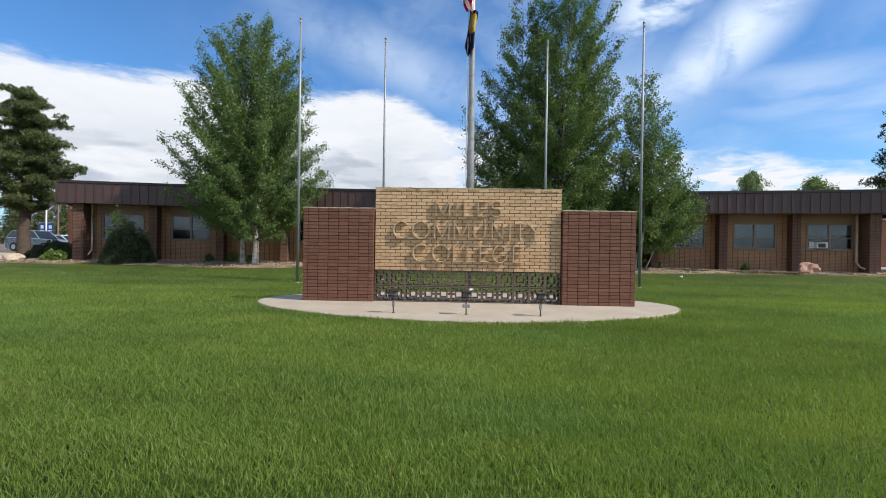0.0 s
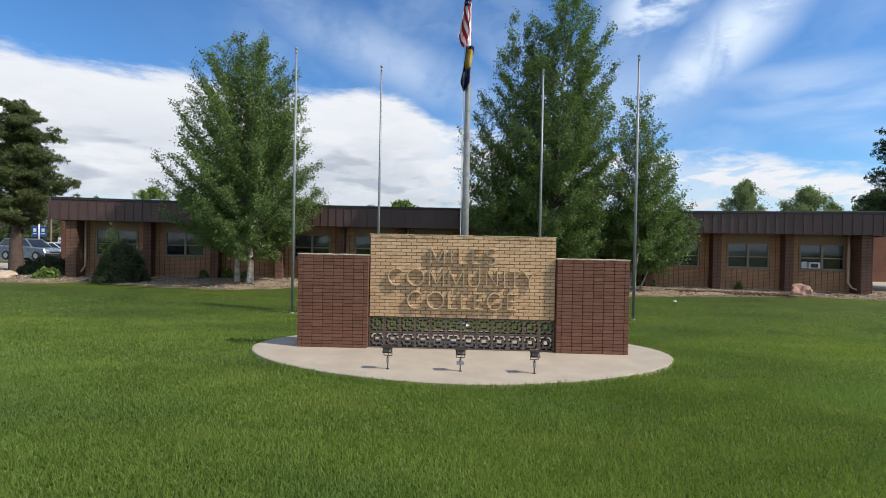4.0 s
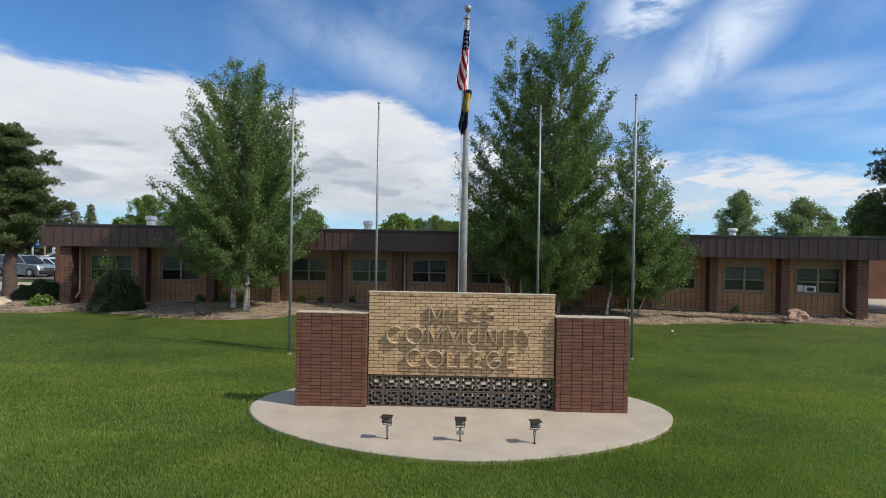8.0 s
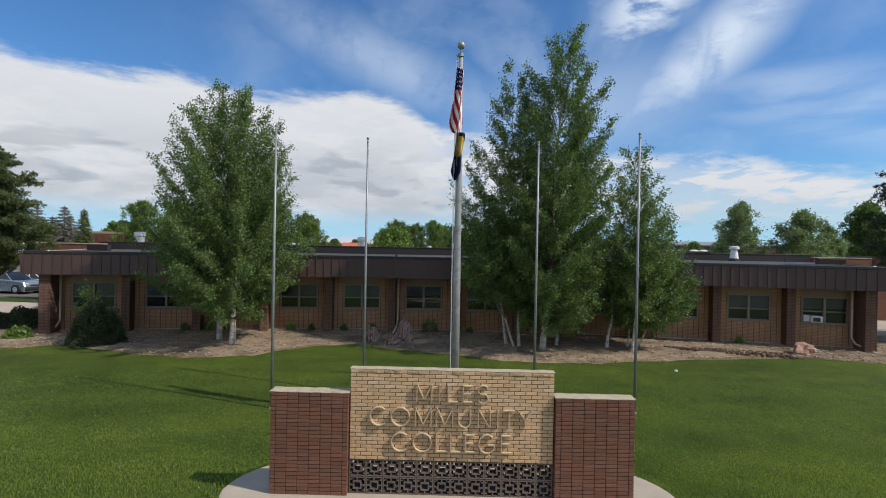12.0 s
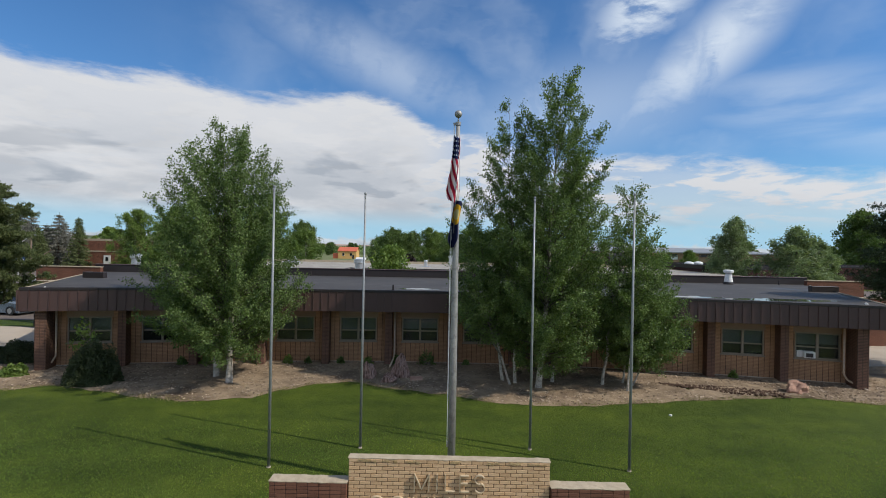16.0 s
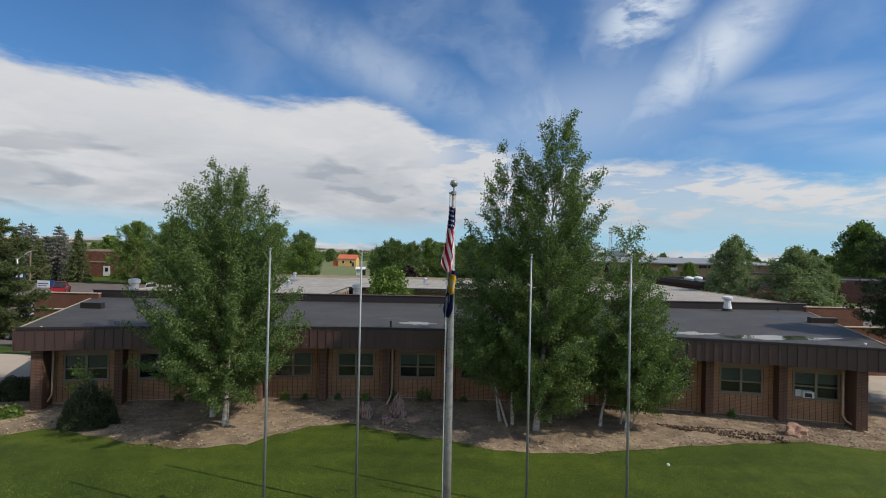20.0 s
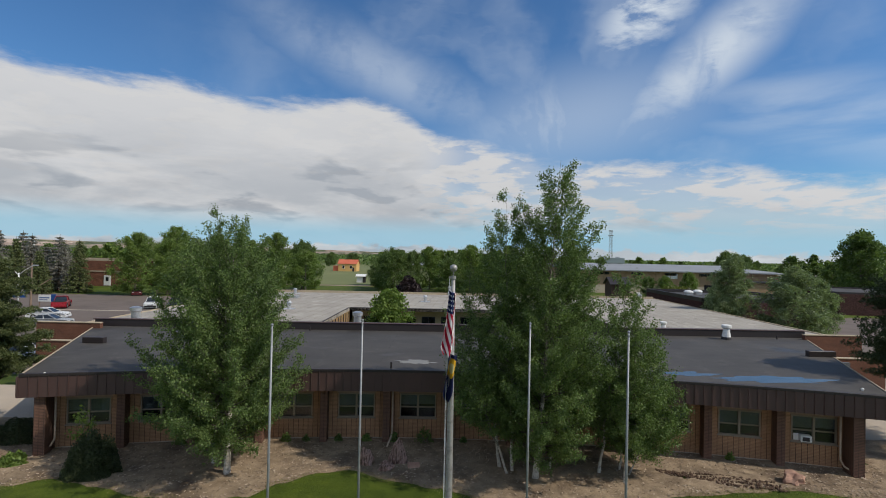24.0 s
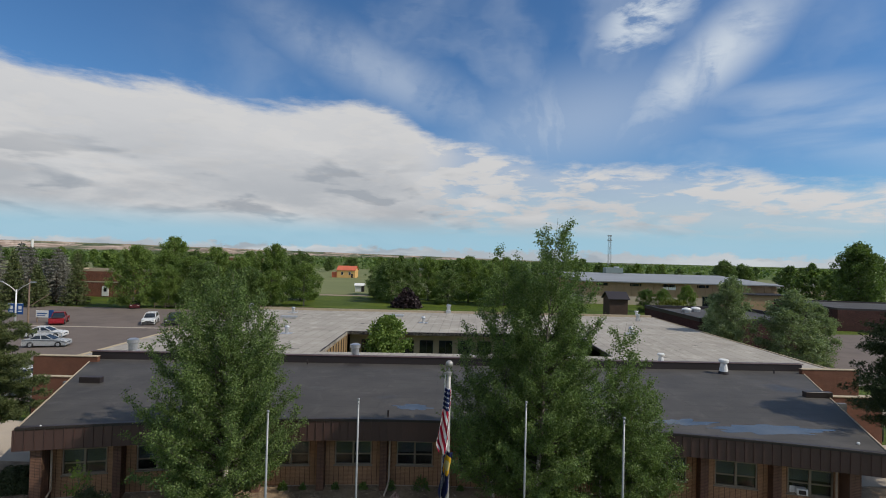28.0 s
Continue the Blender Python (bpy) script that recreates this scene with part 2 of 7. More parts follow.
def stack_brick(name, c1, c2, mortar, width=0.305, row=0.068, rough=0.85, joint=0.010, offset=0.0, upright=None):
    """Brickwork too far off for single bricks: stacked courses with recessed joints."""
    m, N, b, _ = material(name, rough, 0, 0.3)
    co = N.add("ShaderNodeTexCoord").outputs["Object"]
    sep = N.add("ShaderNodeSeparateXYZ", {0: co})
    along = N.math("ADD", sep.outputs[0], sep.outputs[1])
    uv = N.add("ShaderNodeCombineXYZ", {0: along, 1: sep.outputs[2]}).outputs[0]
    t = N.tree.nodes.new("ShaderNodeTexBrick")
    t.offset, t.squash = offset, 1.0
    N.tree.links.new(uv, t.inputs["Vector"])
    for key, value in (("Color1", (*c1, 1)), ("Color2", (*c2, 1)), ("Mortar", (*mortar, 1)), ("Scale", 1.0), ("Mortar Size", joint), ("Mortar Smooth", 0.2),
                       ("Bias", 0.0), ("Brick Width", width), ("Row Height", row)):
        t.inputs[key].default_value = value
    stains = N.ramp(N.noise(co, 0.8, 6, 0.65), [(0.3, (0.78, 0.76, 0.74)), (0.75, (1.1, 1.08, 1.05))])
    fine = N.noise(co, 60, 3)
    face = t.outputs["Color"]
    if upright:                       # deeply raked upright joints
        gap = N.math("LESS_THAN", N.math("ABSOLUTE", N.math("SUBTRACT", N.math("FRACT", N.math("MULTIPLY_ADD", along, 1 / width, 0.5)), 0.5)), joint * 0.85 / width)
        face = N.mix(gap, face, upright)
    col = N.mix(1.0, face, stains, "MULTIPLY")
    col = N.mix(0.25, col, N.ramp(fine, [(0.3, (0.55, 0.5, 0.45)), (0.7, (1.0, 1.0, 1.0))]), "MULTIPLY")
    h = N.math("MULTIPLY", t.outputs["Fac"], -1.0)
    put(N, b, col, h, 1.0, 0.02)
    return m


def glassy(name, tint=(0.02, 0.025, 0.03), rough=0.04):
    m, N, b, _ = material(name, rough, 0, 0.6)
    co = N.add("ShaderNodeTexCoord").outputs["Object"]
    n = N.noise(co, 1.3, 3)
    put(N, b, N.ramp(n, [(0.3, tuple(c * 0.6 for c in tint)), (0.7, tuple(c * 1.5 for c in tint))]), n, 0.04, 0.02)
    return m


def plain(name, color, rough=0.5, metal=0.0, spec=0.5):
    """Paint or metal, faintly uneven."""
    m, N, b, _ = material(name, rough, metal, spec)
    co = N.add("ShaderNodeTexCoord").outputs["Object"]
    n = N.noise(co, 9, 5, 0.6)
    col = N.ramp(n, [(0.25, tuple(c * 0.80 for c in color)), (0.75, tuple(min(1, c * 1.12) for c in color))])
    put(N, b, col, N.noise(co, 120, 2), 0.06, 0.002, N.math("MULTIPLY_ADD", n, 0.25, rough - 0.12))
    return m


TAN_BRICK = speckled("tan_brick", (0.47, 0.295, 0.155), (0.70, 0.48, 0.285), 9, 140, 0.85, bump=0.5, per_piece=0.55, spec=0.25)
TAN_CHIP = speckled("broken_tan_brick", (0.34, 0.22, 0.10), (0.55, 0.41, 0.22), 20, 140, 0.9, bump=0.8, islands=0.5, spec=0.2)
RED_BRICK = speckled("red_brick", (0.120, 0.050, 0.030), (0.218, 0.100, 0.061), 10, 150, 0.75, bump=0.5, per_piece=0.5, spec=0.35)
MORTAR_TAN = speckled("tan_mortar", (0.115, 0.070, 0.038), (0.19, 0.125, 0.072), 8, 120, 0.95)
MORTAR_RED = speckled("dark_red_mortar", (0.044, 0.021, 0.016), (0.080, 0.040, 0.031), 8, 120, 0.95)
COPING = speckled("mortar_coping", (0.34, 0.27, 0.18), (0.53, 0.435, 0.31), 5, 70, 0.9, bump=0.5, stain=((0.30, 0.24, 0.16), 7, 0.5))
SCREEN = speckled("screen_block_concrete", (0.085, 0.060, 0.045), (0.165, 0.125, 0.095), 7, 90, 0.9, bump=0.5, per_piece=0.35)
LETTER = plain("tan_painted_letter_metal", (0.55, 0.435, 0.285), 0.5, 0.0)
SLAB = speckled("concrete_slab", (0.335, 0.275, 0.205), (0.475, 0.395, 0.305), 1.6, 130, 0.9, bump=0.3, stain=((0.33, 0.27, 0.22), 1.1, 0.45))
CONCRETE = speckled("pavement_concrete", (0.36, 0.295, 0.225), (0.54, 0.46, 0.365), 0.7, 60, 0.9, stain=((0.27, 0.23, 0.19), 0.35, 0.5))
STEEL = plain("galvanised_pole", (0.30, 0.31, 0.31), 0.5, 0.45)
DULL_STEEL = speckled("aged_aluminium_pole", (0.25, 0.24, 0.225), (0.46, 0.445, 0.42), 4, 70, 0.5, 0.4, bump=0.1, stain=((0.09, 0.082, 0.072), 8, 0.6))
LAMP_BROWN = plain("bronze_lamp_paint", (0.045, 0.028, 0.020), 0.45, 0.3)
LAMP_GREY = plain("grey_lamp_box", (0.32, 0.32, 0.33), 0.45, 0.5)
LAMP_GLASS = glassy("lamp_glass", (0.22, 0.20, 0.18), 0.1)
WALL_BRICK = stack_brick("tan_facade_brick", (0.56, 0.315, 0.175), (0.48, 0.270, 0.150), (0.33, 0.190, 0.105), 0.245, 0.068, joint=0.011, upright=(0.060, 0.032, 0.022))
PIER_BRICK = stack_brick("brown_pier_brick", (0.23, 0.128, 0.090), (0.19, 0.104, 0.073), (0.085, 0.052, 0.040), 0.2)
FLANK_BRICK = stack_brick("red_flank_brick", (0.25, 0.105, 0.066), (0.21, 0.088, 0.054), (0.15, 0.085, 0.06), 0.2, 0.07, offset=0.5)
SPANDREL = speckled("tan_panel_over_window", (0.25, 0.165, 0.110), (0.31, 0.21, 0.145), 3, 60, 0.7, bump=0.1)
FASCIA = speckled("brown_standing_seam", (0.068, 0.037, 0.033), (0.094, 0.052, 0.045), 0.9, 40, 0.5, 0.08, bump=0.08, per_piece=0.5, spec=0.5)
DARK_TRIM_AND_ROOM = plain("dark_brown_trim_and_room", (0.028, 0.021, 0.021), 0.5)
SOFFIT = speckled("soffit_board", (0.22, 0.15, 0.11), (0.30, 0.21, 0.16), 2, 50, 0.7)
FRAME = plain("window_frame_paint", (0.25, 0.20, 0.15), 0.55)


def clear_glass(name):
    m, N, b, _ = material(name, 0.02, 0, 0.5)
    b.inputs["Transmission Weight"].default_value = 1.0
    b.inputs["IOR"].default_value = 1.48
    co = N.add("ShaderNodeTexCoord").outputs["Object"]
    n = N.noise(co, 0.9, 2)
    put(N, b, N.ramp(n, [(0.3, (0.62, 0.68, 0.68)), (0.7, (0.78, 0.82, 0.82))]), n, 0.05, 0.02)
    return m


GLASS = clear_glass("window_glass")
BLIND_AND_INSIDE = plain("window_blind_and_inside", (0.15, 0.16, 0.17), 0.7)
PIPE = plain("cream_downspout", (0.52, 0.40, 0.29), 0.5)
WHITE = plain("white_paint", (0.78, 0.77, 0.74), 0.5)
VENT = plain("galvanised_vent", (0.60, 0.61, 0.62), 0.35, 0.8)


def roof_material(name, dark, light, rough, puddles):
    m, N, b, _ = material(name, rough, 0, 0.5)
    co = N.add("ShaderNodeTexCoord").outputs["Object"]
    a, f = N.noise(co, 0.35, 6, 0.6), N.noise(co, 25, 4, 0.6)
    fac = N.math("ADD", N.math("MULTIPLY", a, 0.7), N.math("MULTIPLY", f, 0.3))
    col = N.ramp(fac, [(0.3, dark), (0.7, light)])
    seam = N.tree.nodes.new("ShaderNodeTexBrick")
    seam.offset = 0.35
    N.tree.links.new(co if puddles else N.add("ShaderNodeMapping", {"Vector": co, "Rotation": (0, 0, radians(-87))}).outputs[0], seam.inputs["Vector"])
    for key, value in (("Color1", (1, 1, 1, 1)), ("Color2", (0.9, 0.9, 0.9, 1)), ("Mortar", (0.40, 0.39, 0.38, 1)), ("Scale", 1.0), ("Mortar Size", 0.022 if puddles else 0.035), ("Brick Width", 9.0), ("Row Height", 1.05)):
        seam.inputs[key].default_value = value
    col = N.mix(0.55, col, seam.outputs["Color"], "MULTIPLY")
    stain = N.ramp(N.noise(co, 0.55, 8, 0.72, 1.2), [(0.52, 0.0), (0.70, 1.0)])
    col = N.mix(N.math("MULTIPLY", stain, 0.30 if puddles else 0.30), col, tuple(min(1, c * 1.9) for c in light))
    if puddles:
        wet = N.ramp(N.noise(co, 0.22, 4, 0.5), [(0.62, 0.0), (0.72, 0.5)])
        col = N.mix(N.math("MULTIPLY", wet, 0.45), col, tuple(c * 0.4 for c in dark))
        put(N, b, col, f, 0.12, 0.004, N.math("MULTIPLY_ADD", wet, 0.10 - rough, rough))
    else:
        dots = N.ramp(N.noise(co, 0.9, 2, 0.5), [(0.70, 0.0), (0.73, 1.0)])
        col = N.mix(N.math("MULTIPLY", dots, 0.7), col, (0.06, 0.055, 0.05))
        put(N, b, col, f, 0.3, 0.01)
    return m


ROOF_DARK = roof_material("dark_roof_membrane", (0.038, 0.034, 0.030), (0.086, 0.077, 0.068), 0.72, True)
ROOF_PALE = roof_material("pale_gravel_roof", (0.265, 0.235, 0.195), (0.41, 0.375, 0.32), 0.92, False)


def lawn_material():
    m, N, b, _ = material("lawn", 0.75, 0, 0.2)
    co = N.add("ShaderNodeTexCoord").outputs["Object"]
    big, mid = N.noise(co, 0.10, 5, 0.6), N.noise(co, 1.3, 6, 0.65)
    streak = N.add("ShaderNodeMapping", {"Vector": co, "Rotation": (0, 0, radians(8)), "Scale": (0.25, 1.0, 1.0)}).outputs[0]
    mow = N.noise(streak, 0.9, 4, 0.55)
    tuft = N.noise(co, 11, 4, 0.7)
    fine = N.noise(co, 42, 4, 0.75)
    fac = N.math("ADD", N.math("MULTIPLY", big, 0.22), N.math("ADD", N.math("MULTIPLY", mid, 0.26), N.math("MULTIPLY", mow, 0.14)))
    fac = N.math("ADD", fac, N.math("ADD", N.math("MULTIPLY", tuft, 0.26), N.math("MULTIPLY", fine, 0.32)))
    col = N.ramp(fac, [(0.42, (0.024, 0.042, 0.004)), (0.60, (0.068, 0.101, 0.0095)), (0.78, (0.140, 0.172, 0.022))])
    wide = N.add("ShaderNodeMapping", {"Vector": co, "Scale": (0.5, 1.0, 1.0)}).outputs[0]
    worn = N.ramp(N.noise(wide, 0.30, 5, 0.6, 0.4), [(0.34, (0.68, 0.72, 0.66)), (0.50, (1.0, 1.0, 1.0)), (0.66, (1.26, 1.18, 1.12))])
    col = N.mix(1.0, col, worn, "MULTIPLY")
    put(N, b, col, N.math("ADD", fine, tuft), 1.0, 0.045)
    return m


LAWN = lawn_material()


def blade_material():
    """Grass blades: each differs a little, and patches are greyer, yellower or fresher."""
    m, N, b, end = material("grass_blade", 0.55, 0, 0.3)
    r = N.add("ShaderNodeNewGeometry").outputs["Random Per Island"]
    co = N.add("ShaderNodeTexCoord").outputs["Object"]
    wide = N.add("ShaderNodeMapping", {"Vector": co, "Scale": (0.45, 1.0, 1.0)}).outputs[0]
    patch = N.noise(wide, 1.1, 4, 0.6)
    tone = N.noise(wide, 0.45, 3, 0.5)
    col = N.ramp(N.math("ADD", N.math("MULTIPLY", r, 0.55), N.math("MULTIPLY", patch, 0.55)), [(0.2, (0.118, 0.190, 0.030)), (0.9, (0.262, 0.350, 0.078))])
    col = N.mix(N.ramp(patch, [(0.52, 0.0), (0.70, 0.65)]), col, (0.245, 0.290, 0.066))
    col = N.mix(N.ramp(tone, [(0.50, 0.0), (0.68, 0.55)]), col, (0.150, 0.265, 0.080))
    dead = N.math("GREATER_THAN", r, 0.982)
    col = N.mix(dead, col, (0.36, 0.33, 0.15))
    worn = N.ramp(N.noise(N.add("ShaderNodeMapping", {"Vector": co, "Scale": (0.5, 1.0, 1.0)}).outputs[0], 0.30, 5, 0.6, 0.4), [(0.34, (0.68, 0.72, 0.66)), (0.50, (1.0, 1.0, 1.0)), (0.66, (1.26, 1.18, 1.12))])
    col = N.mix(1.0, col, worn, "MULTIPLY")
    put(N, b, col)
    tr = N.add("ShaderNodeBsdfTranslucent", {"Color": N.mix(1.0, col, (1.25, 1.25, 0.7), "MULTIPLY")})
    mx = N.add("ShaderNodeMixShader", {0: 0.46, 1: b.outputs[0], 2: tr.outputs[0]})
    N.tree.links.new(mx.outputs[0], end.inputs[0])
    return m


BLADE = blade_material()
STRAW = leafy("dry_grass_blade", (0.15, 0.14, 0.055), (0.33, 0.29, 0.14), 0.2, 0.7, 0.1)
MULCH = speckled("wood_mulch", (0.125, 0.084, 0.050), (0.42, 0.315, 0.205), 1.6, 26, 0.95, bump=1.0, dist=0.03, stain=((0.065, 0.040, 0.026), 0.42, 0.75))
SOIL = speckled("churned_soil", (0.060, 0.034, 0.022), (0.150, 0.092, 0.060), 3, 30, 0.95, bump=1.0, dist=0.02, islands=0.6)
CHIP = speckled("mulch_chip", (0.14, 0.10, 0.07), (0.46, 0.36, 0.26), 3, 40, 0.95, islands=1.2)
ASPHALT = speckled("parking_asphalt", (0.122, 0.094, 0.077), (0.185, 0.148, 0.124), 0.12, 12, 0.9, bump=0.3, stain=((0.085, 0.072, 0.064), 0.3, 0.5))
BARK_PALE = speckled("pale_birch_bark", (0.36, 0.31, 0.25), (0.66, 0.61, 0.53), 7, 60, 0.85, bump=0.5, stain=((0.05, 0.042, 0.035), 6, 0.7))
BARK_GREY = speckled("grey_branch_bark", (0.11, 0.095, 0.075), (0.27, 0.24, 0.19), 6, 50, 0.9, bump=0.6)
BARK_TWIG = speckled("dark_birch_twig", (0.045, 0.038, 0.030), (0.14, 0.12, 0.095), 6, 50, 0.9, bump=0.6)
BARK_BROWN = speckled("pine_bark", (0.050, 0.036, 0.028), (0.15, 0.105, 0.080), 6, 30, 0.95, bump=1.0, dist=0.02)
LEAF_BIRCH = leafy("poplar_leaf", (0.050, 0.088, 0.026), (0.200, 0.272, 0.090), 0.38, 0.45, 0.26)
LEAF_GREEN = leafy("bright_tree_leaf", (0.072, 0.122, 0.022), (0.225, 0.305, 0.078), 0.38)
LEAF_DEEP = leafy("deep_tree_leaf", (0.052, 0.092, 0.024), (0.160, 0.226, 0.066), 0.34)
LEAF_PALE = leafy("pale_green_leaf", (0.115, 0.155, 0.075), (0.265, 0.325, 0.165), 0.38)
NEEDLE_GREY = leafy("grey_spruce_needle", (0.120, 0.118, 0.100), (0.300, 0.285, 0.250), 0.2)
LEAF_PURPLE = leafy("purple_shrub_leaf", (0.018, 0.012, 0.014), (0.055, 0.034, 0.036), 0.15)
NEEDLE = leafy("pine_needle", (0.045, 0.066, 0.024), (0.165, 0.190, 0.072), 0.25, 0.5, 0.3)
NEEDLE_DARK = leafy("dark_pine_needle", (0.018, 0.030, 0.012), (0.070, 0.095, 0.036), 0.15, 0.5, 0.25)
SHRUB = leafy("dark_shrub_leaf", (0.020, 0.030, 0.012), (0.072, 0.090, 0.036), 0.15)
ROCK_PINK = speckled("pink_sandstone", (0.30, 0.15, 0.10), (0.52, 0.33, 0.24), 3, 30, 0.9, bump=1.0, dist=0.02)
ROCK_TAN = speckled("tan_edging_rock", (0.34, 0.25, 0.17), (0.58, 0.46, 0.34), 3, 30, 0.9, bump=1.0, dist=0.02)


def banded_rock():
    m, N, b, _ = material("grey_banded_rock", 0.9, 0, 0.25)
    co = N.add("ShaderNodeTexCoord").outputs["Object"]
    tilt = N.add("ShaderNodeMapping", {"Vector": co, "Rotation": (radians(8), radians(18), 0), "Scale": (9.0, 4.0, 0.8)}).outputs[0]
    bands = N.noise(tilt, 2.0, 5, 0.6, 0.6)
    fine = N.noise(co, 40, 4, 0.6)
    col = N.ramp(bands, [(0.36, (0.080, 0.055, 0.045)), (0.46, (0.24, 0.135, 0.105)), (0.54, (0.46, 0.31, 0.26)), (0.64, (0.18, 0.115, 0.095))])
    col = N.mix(0.3, col, N.ramp(fine, [(0.3, (0.5, 0.48, 0.46)), (0.7, (1.0, 1.0, 1.0))]), "MULTIPLY")
    put(N, b, col, bands, 1.0, 0.08)
    return m


ROCK_DARK = banded_rock()


# ---- mesh helpers ----
class Geo:
    """Vertices and faces of one mesh."""

    def __init__(self):
        self.v, self.f = [], []

    def add(self, verts, faces):
        k = len(self.v)
        self.v.extend(tuple(p) for p in verts)
        self.f.extend(tuple(i + k for i in q) for q in faces)
        return self

    def box(self, x0, x1, y0, y1, z0, z1, c=0.0, m=None):
        """A box; c chamfers all its edges; m places it."""
        if c <= 0:
            vs = [(x, y, z) for x in (x0, x1) for y in (y0, y1) for z in (z0, z1)]
            fs = [(0, 1, 3, 2), (4, 6, 7, 5), (0, 4, 5, 1), (2, 3, 7, 6), (0, 2, 6, 4), (1, 5, 7, 3)]
        else:
            vs, fs = [], []
            X, Y, Z = (x0, x1), (y0, y1), (z0, z1)
            S = (1, -1)
            idx = {}
            for i in (0, 1):
                for j in (0, 1):
                    for k in (0, 1):
                        for a in range(3):
                            p = [X[i] + S[i] * c, Y[j] + S[j] * c, Z[k] + S[k] * c]
                            p[a] = (X[i], Y[j], Z[k])[a]
                            idx[(i, j, k, a)] = len(vs)
                            vs.append(tuple(p))
            for a in range(3):
                b, d = (a + 1) % 3, (a + 2) % 3
                for s in (0, 1):
                    q = []
                    for (p, r) in ((0, 0), (1, 0), (1, 1), (0, 1)):
                        key = [0, 0, 0]
                        key[a], key[b], key[d] = s, p, r
                        q.append(idx[(*key, a)])
                    fs.append(tuple(q if s else q[::-1]))
                for p in (0, 1):
                    for r in (0, 1):
                        e = []
                        for s, ax in ((0, b), (0, d), (1, d), (1, b)):
                            key = [0, 0, 0]
                            key[a], key[b], key[d] = s, p, r
                            e.append(idx[(*key, ax)])
                        fs.append(tuple(e if (p + r) % 2 else e[::-1]))
            for i in (0, 1):
                for j in (0, 1):
                    for k in (0, 1):
                        q = [idx[(i, j, k, a)] for a in range(3)]
                        fs.append(tuple(q if (i + j + k) % 2 else q[::-1]))
        if m is not None:
            vs = [tuple(m @ Vector(p)) for p in vs]
        return self.add(vs, fs)

    def tube(self, pts, radii, seg=10, caps=True):
        """A round bar along points."""
        pts = [Vector(p) for p in pts]
        if not hasattr(radii, "__len__"):
            radii = [radii] * len(pts)
        vs, fs, side = [], [], None
        for i, p in enumerate(pts):
            d = (pts[min(i + 1, len(pts) - 1)] - pts[max(i - 1, 0)]).normalized()
            if side is None:
                side = d.orthogonal().normalized()
            side = (side - d * side.dot(d)).normalized()
            up = d.cross(side)
            for k in range(seg):
                a = 2 * math.pi * k / seg
                vs.append(tuple(p + (side * math.cos(a) + up * math.sin(a)) * radii[i]))
        for i in range(len(pts) - 1):
            for k in range(seg):
                n = (k + 1) % seg
                fs.append((i * seg + k, i * seg + n, (i + 1) * seg + n, (i + 1) * seg + k))
        if caps:
            fs.append(tuple(range(seg))[::-1])
            fs.append(tuple((len(pts) - 1) * seg + k for k in range(seg)))
        return self.add(vs, fs)

    def ball(self, c, r, seg=14, rings=9, squash=1.0):
        vs = [(c[0], c[1], c[2] - r * squash)]
        fs = []
        for i in range(1, rings):
            a = math.pi * i / rings
            for k in range(seg):
                b = 2 * math.pi * k / seg
                vs.append((c[0] + r * math.sin(a) * math.cos(b), c[1] + r * math.sin(a) * math.sin(b), c[2] - r * squash * math.cos(a)))
        vs.append((c[0], c[1], c[2] + r * squash))
        for k in range(seg):
            n = (k + 1) % seg
            fs.append((0, 1 + n, 1 + k))
            for i in range(rings - 2):
                p = 1 + i * seg
                fs.append((p + k, p + n, p + seg + n, p + seg + k))
            p = 1 + (rings - 2) * seg
            fs.append((p + k, p + n, len(vs) - 1))
        return self.add(vs, fs)

    def prism(self, outline, z0, z1):
        """An upright prism on a counter-clockwise outline."""
        n = len(outline)
        vs = [(x, y, z0) for x, y in outline] + [(x, y, z1) for x, y in outline]
        fs = [tuple(range(n))[::-1], tuple(range(n, 2 * n))] + [(i, (i + 1) % n, n + (i + 1) % n, n + i) for i in range(n)]
        return self.add(vs, fs)

    def mesh(self, name, mat, smooth=False):
        me = bpy.data.meshes.new(name)
        me.from_pydata(self.v, [], self.f)
        if mat is not None:
            me.materials.append(mat)
        if smooth:
            me.polygons.foreach_set("use_smooth", [True] * len(me.polygons))
        me.update()
        return me


def part(name, geo, mat, parent, label="", at=None, smooth=False):
    """Links one mesh under a thing or a part."""
    me = geo.mesh(name, mat, smooth) if isinstance(geo, Geo) else geo
    ob = new(name, me)
    ob.parent = parent
    if at is not None:
        ob.matrix_basis = at
    if label:
        ob["label"] = label
    return ob


def thing(name, place, label, category, group="", kind="", turn=0.0):
    ob = new(name)
    ob.empty_display_size = 0.2
    ob.matrix_basis = pose(*place, 0, 0, turn)
    return tagged(ob, label, category, group, kind)


def solid(name, geo, mat, label, category, group="", kind="", place=(0, 0, 0), smooth=False):
    ob = new(name, geo.mesh(name, mat, smooth) if isinstance(geo, Geo) else geo)
    ob.matrix_basis = pose(*place)
    return tagged(ob, label, category, group, kind)


